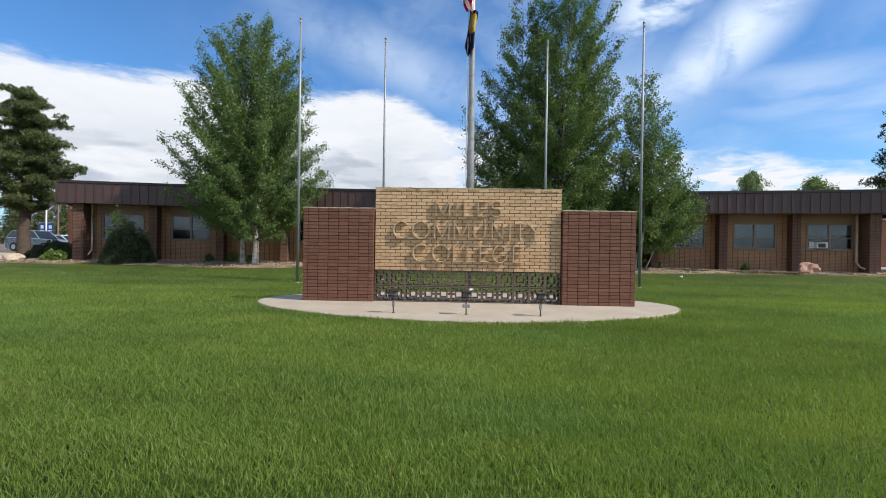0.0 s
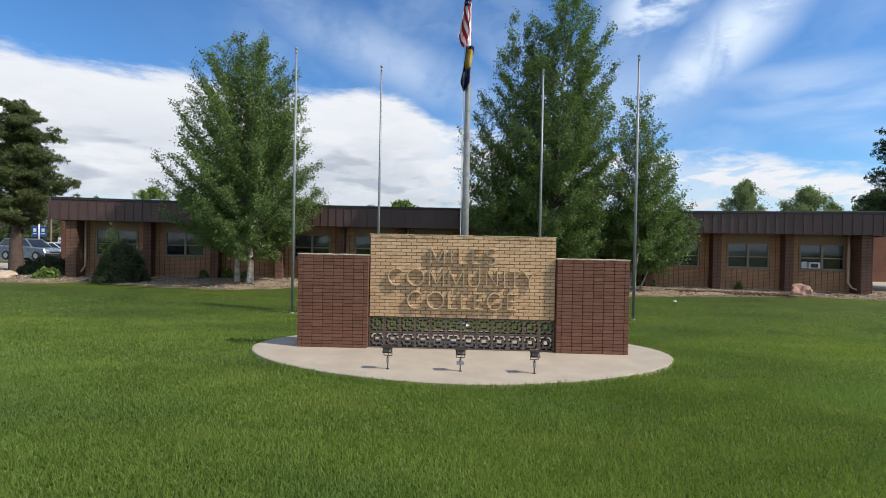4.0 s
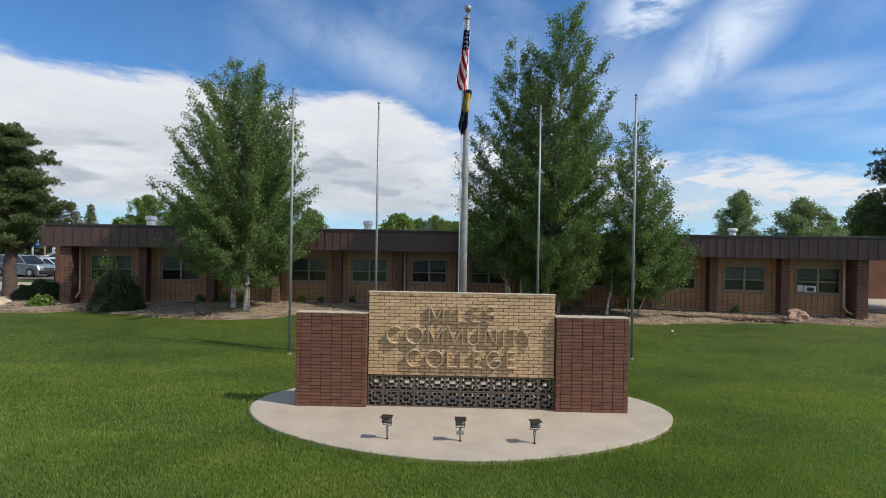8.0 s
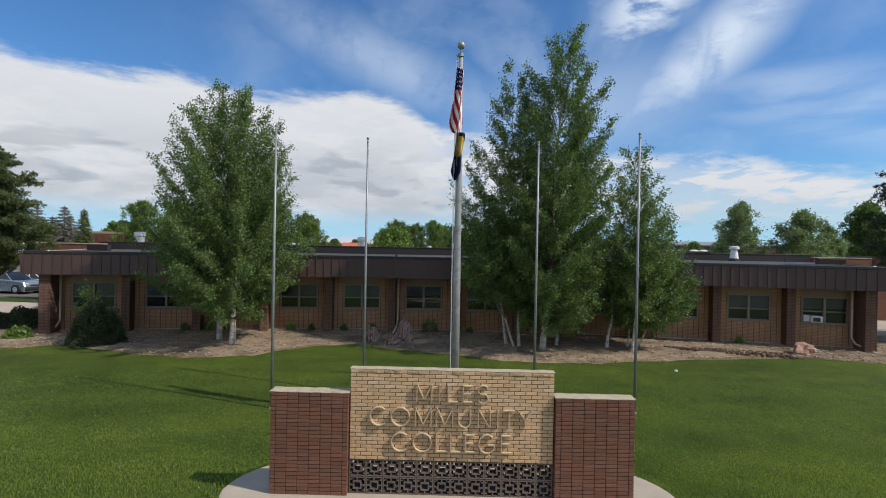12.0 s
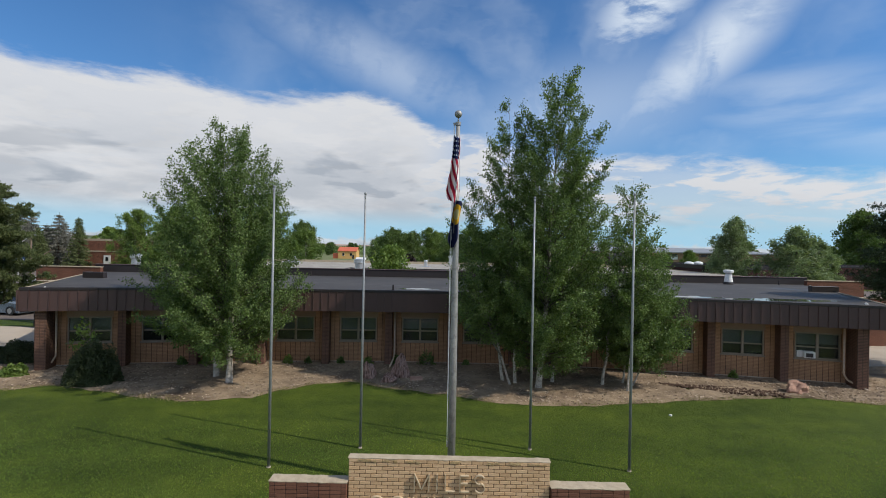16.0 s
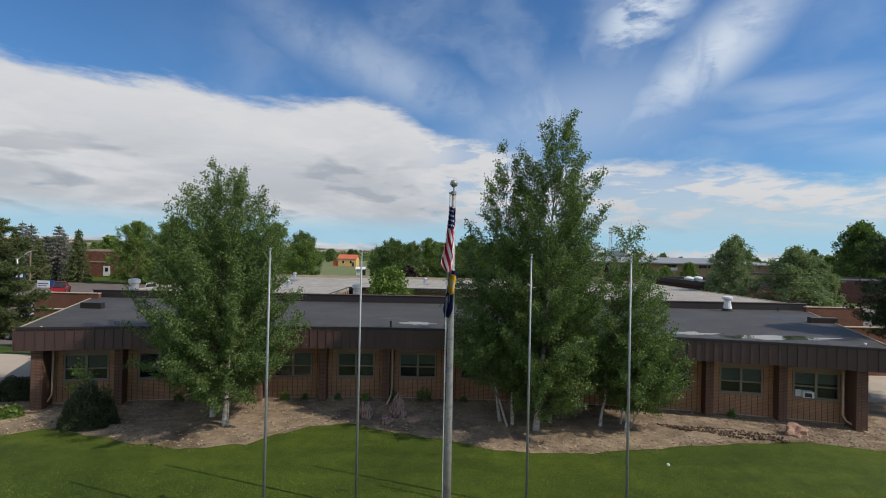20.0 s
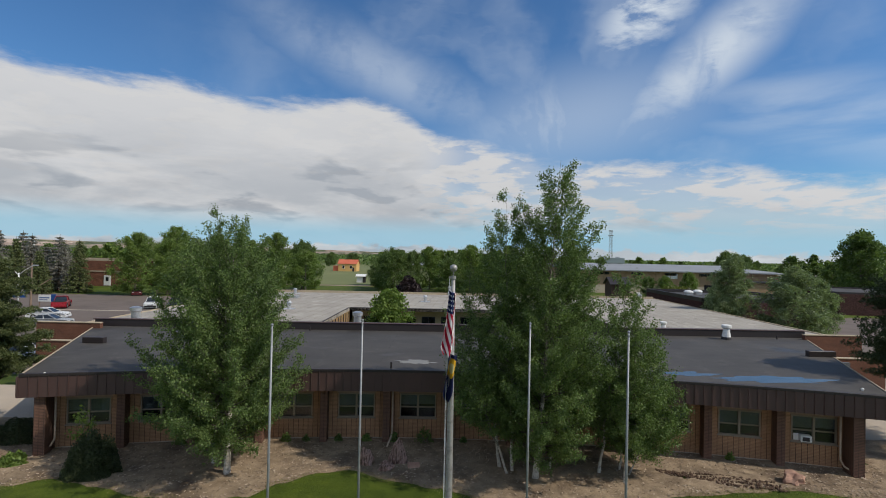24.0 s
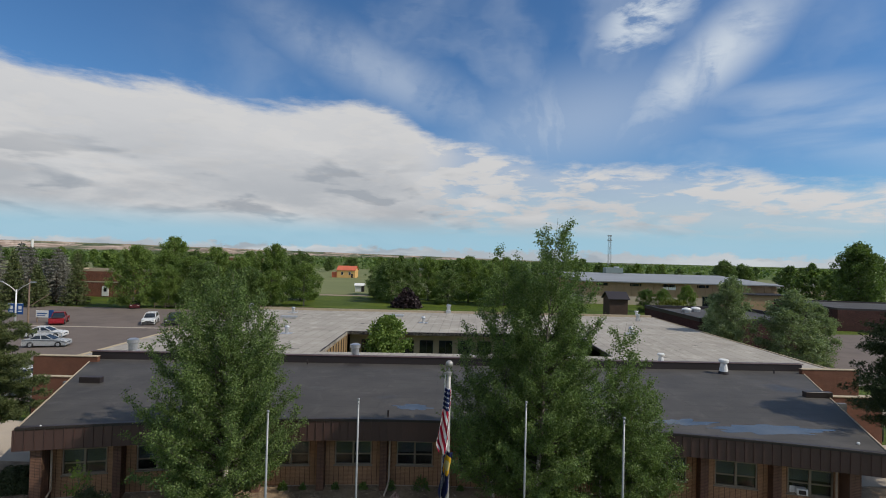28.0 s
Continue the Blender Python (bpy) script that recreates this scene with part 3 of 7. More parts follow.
def quads_mesh(name, corners, mat):
    """A mesh of loose four-sided leaves from an array (n, 4, 3)."""
    n = len(corners)
    me = bpy.data.meshes.new(name)
    me.vertices.add(4 * n)
    me.vertices.foreach_set("co", np.ascontiguousarray(corners, dtype=np.float32).ravel())
    me.loops.add(4 * n)
    me.loops.foreach_set("vertex_index", np.arange(4 * n, dtype=np.int32))
    me.polygons.add(n)
    me.polygons.foreach_set("loop_start", np.arange(0, 4 * n, 4, dtype=np.int32))
    me.polygons.foreach_set("loop_total", np.full(n, 4, dtype=np.int32))
    me.materials.append(mat)
    me.update(calc_edges=True)
    return me


def rise(x, y):
    """Height of the ground: flat round the sign, a little higher at the building."""
    t = min(max((y - 11.0) / 11.0, 0.0), 1.0)
    return 0.17 * t * t * (3 - 2 * t)


# ---- ground ----
def spaced(stops):
    out = []
    for a, b, n in stops:
        out += [a + (b - a) * i / n for i in range(n)]
    return out + [stops[-1][1]]


def make_ground():
    xs = spaced([(-4500, -600, 6), (-600, -60, 9), (-60, -24, 6), (-24, 24, 32), (24, 60, 6), (60, 600, 9), (600, 4500, 6)])
    ys = spaced([(-3000, -200, 4), (-200, -6, 5), (-6, 30, 30), (30, 120, 10), (120, 700, 8), (700, 4500, 6)])
    g = Geo()
    g.v = [(x, y, rise(x, y)) for y in ys for x in xs]
    n = len(xs)
    g.f = [(j * n + i, j * n + i + 1, (j + 1) * n + i + 1, (j + 1) * n + i) for j in range(len(ys) - 1) for i in range(n - 1)]
    solid("ground", g, LAWN, "mown green lawn reaching to the fields", "ground", kind="structure", smooth=True)


make_ground()

# ---- sign ----
SX0, SX1, SY = -1.385, 2.275, 9.50          # front of the middle wall
BASE, ROW = 0.07, 0.0675


SLAB_W = 4.12


def slab_outline():
    """A long half-round front and a shallow back."""
    pts = []
    for i in range(49):
        a = math.pi * (1 + i / 48)
        c, q = math.cos(a), abs(math.sin(a))
        pts.append((0.43 + SLAB_W * math.copysign(abs(c) ** 1.13, c), 9.58 - 2.47 * q ** 1.13))
    for i in range(1, 24):
        a = math.pi * i / 24
        pts.append((0.43 + SLAB_W * math.cos(a), 9.58 + 2.15 * math.sin(a)))
    return pts


def make_slab():
    g = Geo()
    o = slab_outline()
    n = len(o)
    inner = [(0.43 + (x - 0.43) * 0.994, 9.3 + (y - 9.3) * 0.994) for x, y in o]
    vs = [(x, y, -0.1) for x, y in o] + [(x, y, BASE - 0.012) for x, y in o] + [(x, y, BASE) for x, y in inner]
    fs = [(i, (i + 1) % n, n + (i + 1) % n, n + i) for i in range(n)] + [(n + i, n + (i + 1) % n, 2 * n + (i + 1) % n, 2 * n + i) for i in range(n)]
    fs.append(tuple(range(2 * n, 3 * n)))
    g.add(vs, fs)
    solid("sign_slab", g, SLAB, "pale concrete half-round slab under the brick sign", "slab", kind="structure")


make_slab()


def brick_mesh(name, w, h, d, mat):
    return Geo().box(-w / 2, w / 2, 0, d, -h / 2, h / 2, 0.004).mesh(name, mat)


def screen_block_mesh():
    """A pierced concrete block in one piece: rim, inner square ring and its ties."""
    s, r, a, w, t = 0.1505, 0.020, 0.078, 0.026, 0.013
    bars = [(-s, s, s - r, s), (-s, s, -s, -s + r), (-s, -s + r, -s, s), (s - r, s, -s, s),
            (-a, a, a - w, a), (-a, a, -a, -a + w), (-a, -a + w, -a, a), (a - w, a, -a, a),
            (-t, t, a, s - r), (-t, t, -s + r, -a), (a, s - r, -t, t), (-s + r, -a, -t, t)]
    for sx in (-1, 1):
        for sz in (-1, 1):
            x0, x1 = sorted((sx * (s - r), sx * (s - r - 0.030)))
            z0, z1 = sorted((sz * (s - r - 0.022), sz * (s - r - 0.048)))
            bars.append((x0, x1, z0, z1))
    xs = sorted({round(v, 5) for b in bars for v in b[:2]})
    zs = sorted({round(v, 5) for b in bars for v in b[2:]})
    full = set()
    for i in range(len(xs) - 1):
        for k in range(len(zs) - 1):
            x, z = (xs[i] + xs[i + 1]) / 2, (zs[k] + zs[k + 1]) / 2
            if any(b[0] < x < b[1] and b[2] < z < b[3] for b in bars):
                full.add((i, k))
    g, at = Geo(), {}

    def corner(i, k, back):
        key = (i, k, back)
        if key not in at:
            at[key] = len(g.v)
            g.v.append((xs[i], 0.19 if back else 0.0, zs[k]))
        return at[key]

    for i, k in sorted(full):
        g.f.append((corner(i, k, 0), corner(i + 1, k, 0), corner(i + 1, k + 1, 0), corner(i, k + 1, 0)))
        g.f.append((corner(i, k, 1), corner(i, k + 1, 1), corner(i + 1, k + 1, 1), corner(i + 1, k, 1)))
        for di, dk, p, q in ((-1, 0, (i, k + 1), (i, k)), (1, 0, (i + 1, k), (i + 1, k + 1)), (0, -1, (i, k), (i + 1, k)), (0, 1, (i + 1, k + 1), (i, k + 1))):
            if (i + di, k + dk) not in full:
                g.f.append((corner(*q, 0), corner(*p, 0), corner(*p, 1), corner(*q, 1)))
    return g.mesh("screen_block", SCREEN)


def stroke(g, pts, w=0.0165, d0=-0.060, d1=-0.004, closed=False):
    """A letter's strip along points (x, z): bars of width w, standing off the wall."""
    n = len(pts)
    left, right = [], []
    for i, (x, z) in enumerate(pts):
        if closed:
            p, q = pts[(i - 1) % n], pts[(i + 1) % n]
        else:
            p, q = pts[max(i - 1, 0)], pts[min(i + 1, n - 1)]
        tx, tz = q[0] - p[0], q[1] - p[1]
        ln = math.hypot(tx, tz)
        nx, nz = -tz / ln * w / 2, tx / ln * w / 2
        left.append((x + nx, z + nz))
        right.append((x - nx, z - nz))
    vs = [(x, d0, z) for x, z in left] + [(x, d0, z) for x, z in right] + [(x, d1, z) for x, z in left] + [(x, d1, z) for x, z in right]
    fs = []
    for i in range(n if closed else n - 1):
        j = (i + 1) % n
        fs += [(i, j, n + j, n + i), (2 * n + i, 3 * n + i, 3 * n + j, 2 * n + j), (i, 2 * n + i, 2 * n + j, j), (n + i, n + j, 3 * n + j, 3 * n + i)]
    if not closed:
        fs += [(0, n, 3 * n, 2 * n), (n - 1, 3 * n - 1, 4 * n - 1, 2 * n - 1)]
    g.add(vs, fs)


def arc(cx, cz, rx, rz, a0, a1, n=22):
    return [(cx + rx * math.cos(radians(a0 + (a1 - a0) * i / n)), cz + rz * math.sin(radians(a0 + (a1 - a0) * i / n))) for i in range(n + 1)]


def letter_geo(ch, w, h):
    """One capital letter, w wide and h high, from its lower left corner."""
    g, c = Geo(), w / 2
    if ch == "M":
        for s in ([(0, 0), (0, h)], [(0, h), (c, h * 0.12)], [(c, h * 0.12), (w, h)], [(w, h), (w, 0)]):
            stroke(g, s)
    elif ch == "I":
        stroke(g, [(c, 0), (c, h)])
    elif ch == "L":
        stroke(g, [(0, 0), (0, h)]), stroke(g, [(0.014, 0.013), (w, 0.013)])
    elif ch == "E":
        stroke(g, [(0, 0), (0, h)])
        for z, k in ((0.013, 1.0), (h * 0.52, 0.85), (h - 0.013, 1.0)):
            stroke(g, [(0.014, z), (w * k, z)])
    elif ch == "S":
        r = h * 0.26
        stroke(g, arc(c, h - r, c, r, 25, 270, 18) + arc(c, r, c, r, 90, -155, 18)[1:])
    elif ch == "C":
        stroke(g, arc(c * 1.1, h / 2, c * 1.12, h / 2, 48, 312))
    elif ch == "O":
        stroke(g, arc(c, h / 2, c, h / 2, 0, 360, 32)[:-1], closed=True)
    elif ch == "G":
        stroke(g, arc(c, h / 2, c, h / 2, 45, 350)), stroke(g, [(c * 1.1, h * 0.44), (w, h * 0.44)])
    elif ch == "U":
        stroke(g, [(0, h), (0, c * 1.1)] + arc(c, c * 1.1, c, c * 1.1, 180, 360, 16)[1:-1] + [(w, c * 1.1), (w, h)])
    elif ch == "N":
        for s in ([(0, 0), (0, h)], [(0, h), (w, 0)], [(w, 0), (w, h)]):
            stroke(g, s)
    elif ch == "T":
        stroke(g, [(c, 0), (c, h)]), stroke(g, [(0, h - 0.013), (w, h - 0.013)])
    elif ch == "Y":
        stroke(g, [(c, 0), (c, h * 0.48)])
        stroke(g, [(c, h * 0.48), (0, h)]), stroke(g, [(c, h * 0.48), (w, h)])
    return g


def ragged_cap(x0, x1, y0, y1, z, thick, n, seed):
    """A slab of mortar with an uneven front edge and top."""
    g = Geo()
    for i in range(n + 1):
        x = x0 + (x1 - x0) * i / n
        e = 0.016 * noise.noise((x * 4, seed, 0)) + 0.010 * noise.noise((x * 17, seed, 4))
        t = thick + 0.008 * noise.noise((x * 6, 0, seed)) + 0.004 * noise.noise((x * 21, 2, seed))
        g.v += [(x, y0 + e, z), (x, y0 + e - 0.002, z + t * 0.7), (x, y0 + e + 0.012, z + t), (x, y1 - 0.01, z + t), (x, y1, z)]
    for i in range(n):
        for k in range(5):
            j = (k + 1) % 5
            g.f.append((i * 5 + k, (i + 1) * 5 + k, (i + 1) * 5 + j, i * 5 + j))
    g.f += [(4, 3, 2, 1, 0), tuple(n * 5 + k for k in range(5))]
    return g


def make_sign():
    rnd = random.Random(4)
    sign = thing("brick_sign", (0, 0, BASE), "wide tan and red brick sign wall with metal letters", "sign")
    # middle wall, on two rows of pierced blocks
    z0 = 0.622
    top = z0 + 24 * ROW
    wall = part("middle_wall", Geo().box(SX0 + 0.004, SX1 - 0.004, SY + 0.013, SY + 0.195, z0, top - 0.002), MORTAR_TAN, sign, "tan running-bond brick wall with worn top course")
    full = brick_mesh("brick", 0.191, 0.0560, 0.10, TAN_BRICK)
    half = brick_mesh("brick", 0.090, 0.0560, 0.10, TAN_BRICK)
    pitch = (SX1 - SX0) / 18
    spare = Geo()
    for r in range(24):
        z = z0 + (r + 0.5) * ROW
        cells = [(SX0 + (k + 0.5) * pitch, full) for k in range(18)] if r % 2 else [(SX0 + 0.25 * pitch, half)] + [(SX0 + (k + 1) * pitch, full) for k in range(17)] + [(SX1 - 0.25 * pitch, half)]
        for x, me in cells:
            y = SY + rnd.uniform(-0.0015, 0.0015)
            if r >= 8:
                part("brick", me, None, wall, at=pose(x, y, z, 0, 0, rnd.uniform(-0.3, 0.3)))
            else:
                hw = 0.0955 if me is full else 0.045
                spare.box(x - hw, x + hw, y, y + 0.1, z - 0.028, z + 0.028, 0.004)
    tagged(part("lower_bricks", spare, TAN_BRICK, wall), kind="stuff")
    # worn, broken mortar cap
    part("cap", ragged_cap(SX0 - 0.012, SX1 + 0.012, SY + 0.002, SY + 0.200, top, 0.017, 120, 3), COPING, sign, "cracked pale mortar cap")
    chips = Geo()
    for x, w in ((-1.05, 0.34), (-0.62, 0.30), (-0.2, 0.26), (1.25, 0.22), (1.62, 0.26), (2.02, 0.34), (0.55, 0.2)):
        for i in range(16):
            cx, s = x + (rnd.random() - 0.5) * w, rnd.uniform(0.010, 0.030)
            cz = top - 0.012 - rnd.random() * 0.035
            chips.box(-s, s, -0.010, 0.01, -s * 0.5, s * 0.5, 0.003, pose(cx, SY + 0.001, cz, 0, rnd.uniform(-35, 35), rnd.uniform(-15, 15)))
    tagged(part("broken_edge", chips, TAN_CHIP, sign, "chipped mortar along the top course"), kind="stuff")
    # letters
    for text, zb, h, places in (("MILES", 1.705, 0.31, ((-0.18, 0.265), (0.20, 0.06), (0.38, 0.18), (0.645, 0.165), (0.915, 0.175))),
                                ("COMMUNITY", 1.265, 0.325, ((-1.01, 0.28), (-0.635, 0.325), (-0.20, 0.28), (0.185, 0.28), (0.57, 0.215), (0.925, 0.21), (1.24, 0.06), (1.365, 0.21), (1.63, 0.255))),
                                ("COLLEGE", 0.815, 0.325, ((-0.62, 0.285), (-0.235, 0.325), (0.18, 0.185), (0.44, 0.175), (0.70, 0.165), (0.945, 0.28), (1.345, 0.17)))):
        for ch, (x, w) in zip(text, places):
            part("letter", letter_geo(ch, w, h), LETTER, sign, at=pose(x, SY, zb + 0.062 - BASE))
    # pierced blocks
    me = screen_block_mesh()
    for r in range(2):
        for k in range(12):
            x = SX0 + (k + 0.5) * (SX1 - SX0) / 12
            part("screen_block", me, None, sign, "dark pierced concrete screen block" if r + k == 0 else "", pose(x, SY + 0.012, 0.155 + r * 0.309))
    # wings in stacked red brick
    wide = brick_mesh("brick", 0.190, 0.0565, 0.09, RED_BRICK)
    slim = brick_mesh("brick", 0.091, 0.0565, 0.09, RED_BRICK)
    side = Geo().box(0, 0.09, -0.094, 0.094, -0.02825, 0.02825, 0.004).mesh("brick", RED_BRICK)
    for xa, xb, name in ((-2.80, SX0 - 0.012, "left_wing"), (SX1 + 0.012, 3.69, "right_wing")):
        h, yf = 27 * 0.0675, SY - 0.088
        core = part("wing", Geo().box(xa + 0.010, xb - 0.010, yf + 0.014, yf + 0.285, 0, h), MORTAR_RED, sign, "dark red stack-bond brick wing")
        step = (xb - xa) / 7
        for r in range(27):
            z = (r + 0.5) * 0.0675
            for k in range(8):
                c = xa + (0.25 * step if k == 0 else 6.75 * step if k == 7 else k * step)
                part("brick", slim if k in (0, 7) else wide, None, core, at=pose(c, yf + rnd.uniform(-0.001, 0.001), z, 0, 0, rnd.uniform(-0.2, 0.2)))
        inner = xb - 0.0905 if xa < 0 else xa + 0.0005
        for r in range(27):
            part("brick", side, None, core, at=pose(inner + (0.0005 if xa < 0 else -0.001), yf + 0.190, (r + 0.5) * 0.0675))
        part("cap", ragged_cap(xa - 0.01, xb + 0.01, yf + 0.001, yf + 0.290, h, 0.020, 60, 8), COPING, sign, "pale worn mortar cap")


make_sign()


# ---- flood lamps on the slab ----
def make_flood_lamps():
    lamp = thing("flood_lamp", (-0.775, 7.86, BASE), "small bronze flood lamp on a short conduit stake in the slab", "lamp", "flood lamps before the sign")
    g = Geo().tube([(0, 0, 0), (0, 0, 0.17)], 0.012, 10)
    g.tube([(0, 0, 0), (0, 0, 0.010)], 0.035, 12)
    part("stake", g, LAMP_BROWN, lamp)
    part("conduit_box", Geo().box(-0.026, 0.026, -0.022, 0.022, 0.12, 0.245, 0.006), LAMP_GREY, lamp, "grey metal conduit box")
    g = Geo()
    g.tube([(-0.085, 0, 0.275), (-0.085, 0, 0.38)], 0.007, 8).tube([(0.085, 0, 0.275), (0.085, 0, 0.38)], 0.007, 8)
    g.tube([(-0.085, 0, 0.275), (0.085, 0, 0.275)], 0.008, 8).tube([(0, 0, 0.24), (0, 0, 0.28)], 0.012, 8)
    part("yoke", g, LAMP_BROWN, lamp)
    head = Geo()
    m = pose(0, 0, 0.385, 52)
    x, y, z = 0.085, 0.075, 0.06
    vs = [(-x, -y, 0.03), (x, -y, 0.03), (x, y, 0.03), (-x, y, 0.03), (-x * 0.62, -y * 0.55, -z), (x * 0.62, -y * 0.55, -z), (x * 0.62, y * 0.55, -z), (-x * 0.62, y * 0.55, -z)]
    head.add([tuple(m @ Vector(p)) for p in vs], [(0, 1, 5, 4), (1, 2, 6, 5), (2, 3, 7, 6), (3, 0, 4, 7), (4, 5, 6, 7)])
    head.box(-x - 0.012, x + 0.012, -y - 0.012, y + 0.012, 0.020, 0.040, 0.004, m)
    for k in range(5):
        head.box(-0.045, 0.045, -0.030 + k * 0.014, -0.026 + k * 0.014, -z - 0.02, -z, 0, m)
    h = part("housing", head, LAMP_BROWN, lamp, "bronze lamp housing tilted up at the sign")
    part("lens", Geo().box(-x * 0.9, x * 0.9, -y * 0.9, y * 0.9, 0.040, 0.046, 0.002, m), LAMP_GLASS, h)
    part("visor", Geo().box(-x - 0.03, x + 0.03, -0.105, 0.085, 0.455, 0.466, 0.003, pose(0, 0, 0, 4)), LAMP_BROWN, h)
    cable = Geo().tube([(0.0, -0.03, 0.36), (0.03, -0.06, 0.32), (0.015, -0.045, 0.27), (0, -0.022, 0.22)], 0.005, 6)
    part("cable", cable, LAMP_BROWN, lamp)
    lamp.rotation_euler.z = radians(-9)
    lamp.scale = (0.82, 0.82, 0.82)
    mid = copy_thing(lamp, pose(0.42, 7.84, BASE, 0, 0, 2))
    part("outlet_box", Geo().box(-0.075, -0.030, -0.02, 0.02, 0.13, 0.20, 0.005).box(0.030, 0.075, -0.02, 0.02, 0.13, 0.20, 0.005), LAMP_GREY, mid, "two grey outlet covers")
    copy_thing(lamp, pose(1.625, 7.82, BASE, 0, 0, 12))


make_flood_lamps()


# ---- flagpoles ----
def make_poles():
    for i, (x, y) in enumerate(((-4.475, 14.14), (-2.19, 15.54), (2.985, 15.73), (5.55, 14.43))):
        p = thing("flagpole", (x, y, rise(x, y)), "slim bare grey metal flagpole standing in the lawn", "flagpole", "bare flagpoles behind the sign")
        h = 7.75 - rise(x, y)
        part("shaft", Geo().tube([(0, 0, -0.1), (0, 0, h * 0.5), (0, 0, h)], [0.042, 0.036, 0.026], 12), STEEL, p, smooth=True)
        part("finial", Geo().ball((0, 0, h + 0.035), 0.042), STEEL, p, smooth=True)
        part("collar", Geo().tube([(0, 0, -0.02), (0, 0, 0.03)], [0.065, 0.055], 14), CONCRETE, p)
        part("pulley", Geo().box(-0.02, 0.02, -0.065, -0.02, h - 0.11, h - 0.05, 0.005), STEEL, p)
    p = thing("flagpole", (0.535, 12.85, 0.02), "tall tapered aluminium flagpole with a ball on top", "flagpole")
    part("shaft", Geo().tube([(0, 0, -0.1), (0, 0, 3.5), (0, 0, 6.6), (0, 0, 9.22)], [0.098, 0.092, 0.072, 0.048], 16), DULL_STEEL, p, smooth=True)
    part("collar", Geo().tube([(0, 0, -0.02), (0, 0, 0.06)], [0.19, 0.13], 18), DULL_STEEL, p)
    part("truck", Geo().tube([(0, 0, 9.22), (0, 0, 9.30)], 0.066, 14).box(-0.12, -0.05, -0.02, 0.02, 9.235, 9.285, 0.006), DULL_STEEL, p)
    part("finial", Geo().ball((0, 0, 9.50), 0.095, 18, 12).tube([(0, 0, 9.29), (0, 0, 9.43)], 0.016, 8), DULL_STEEL, p, "spun metal ball finial", smooth=True)
    part("halyard", Geo().tube([(-0.10, -0.03, 9.24), (-0.135, -0.05, 6.0), (-0.12, -0.06, 1.3)], 0.006, 6).tube([(-0.085, 0.02, 9.24), (-0.11, 0.0, 6.0), (-0.115, -0.02, 1.3)], 0.006, 6), WHITE, p)
    part("cleat", Geo().box(-0.13, -0.085, -0.05, -0.01, 1.22, 1.36, 0.008), DULL_STEEL, p)


make_poles()


def flag_material(name, striped):
    m, N, b, _ = material(name, 0.75, 0, 0.2)
    uv = N.add("ShaderNodeUVMap").outputs[0]
    sep = N.add("ShaderNodeSeparateXYZ", {0: uv})
    u, v = sep.outputs[0], sep.outputs[1]
    if striped:
        s = N.math("GREATER_THAN", N.math("FRACT", N.math("MULTIPLY", N.math("ADD", u, N.math("MULTIPLY", v, 0.75)), 4.6)), 0.5)
        col = N.mix(s, (0.36, 0.008, 0.032), (0.80, 0.78, 0.77))
        blue = N.math("MULTIPLY", N.math("GREATER_THAN", v, 0.66), N.math("LESS_THAN", u, 0.62))
        vor = N.tree.nodes.new("ShaderNodeTexVoronoi")
        vor.inputs["Scale"].default_value, vor.inputs["Randomness"].default_value = 14, 0.0
        N.tree.links.new(uv, vor.inputs["Vector"])
        star = N.math("LESS_THAN", vor.outputs["Distance"], 0.22)
        col = N.mix(blue, col, N.mix(star, (0.010, 0.018, 0.075), (0.75, 0.75, 0.78)))
    else:
        d = N.math("ADD", N.math("POWER", N.math("MULTIPLY", N.math("SUBTRACT", u, 0.60), 3.2), 2.0), N.math("POWER", N.math("MULTIPLY", N.math("SUBTRACT", v, 0.70), 3.6), 2.0))
        disc = N.math("LESS_THAN", d, 0.62)
        band = N.math("LESS_THAN", d, 0.16)
        col = N.mix(disc, (0.008, 0.012, 0.048), (0.62, 0.34, 0.020))
        col = N.mix(band, col, (0.55, 0.45, 0.20))
    weave = N.noise(uv, 240, 2)
    put(N, b, N.mix(0.2, col, N.ramp(weave, [(0.3, (0.6, 0.6, 0.6)), (0.7, (1, 1, 1))]), "MULTIPLY"), weave, 0.1, 0.002)
    return m


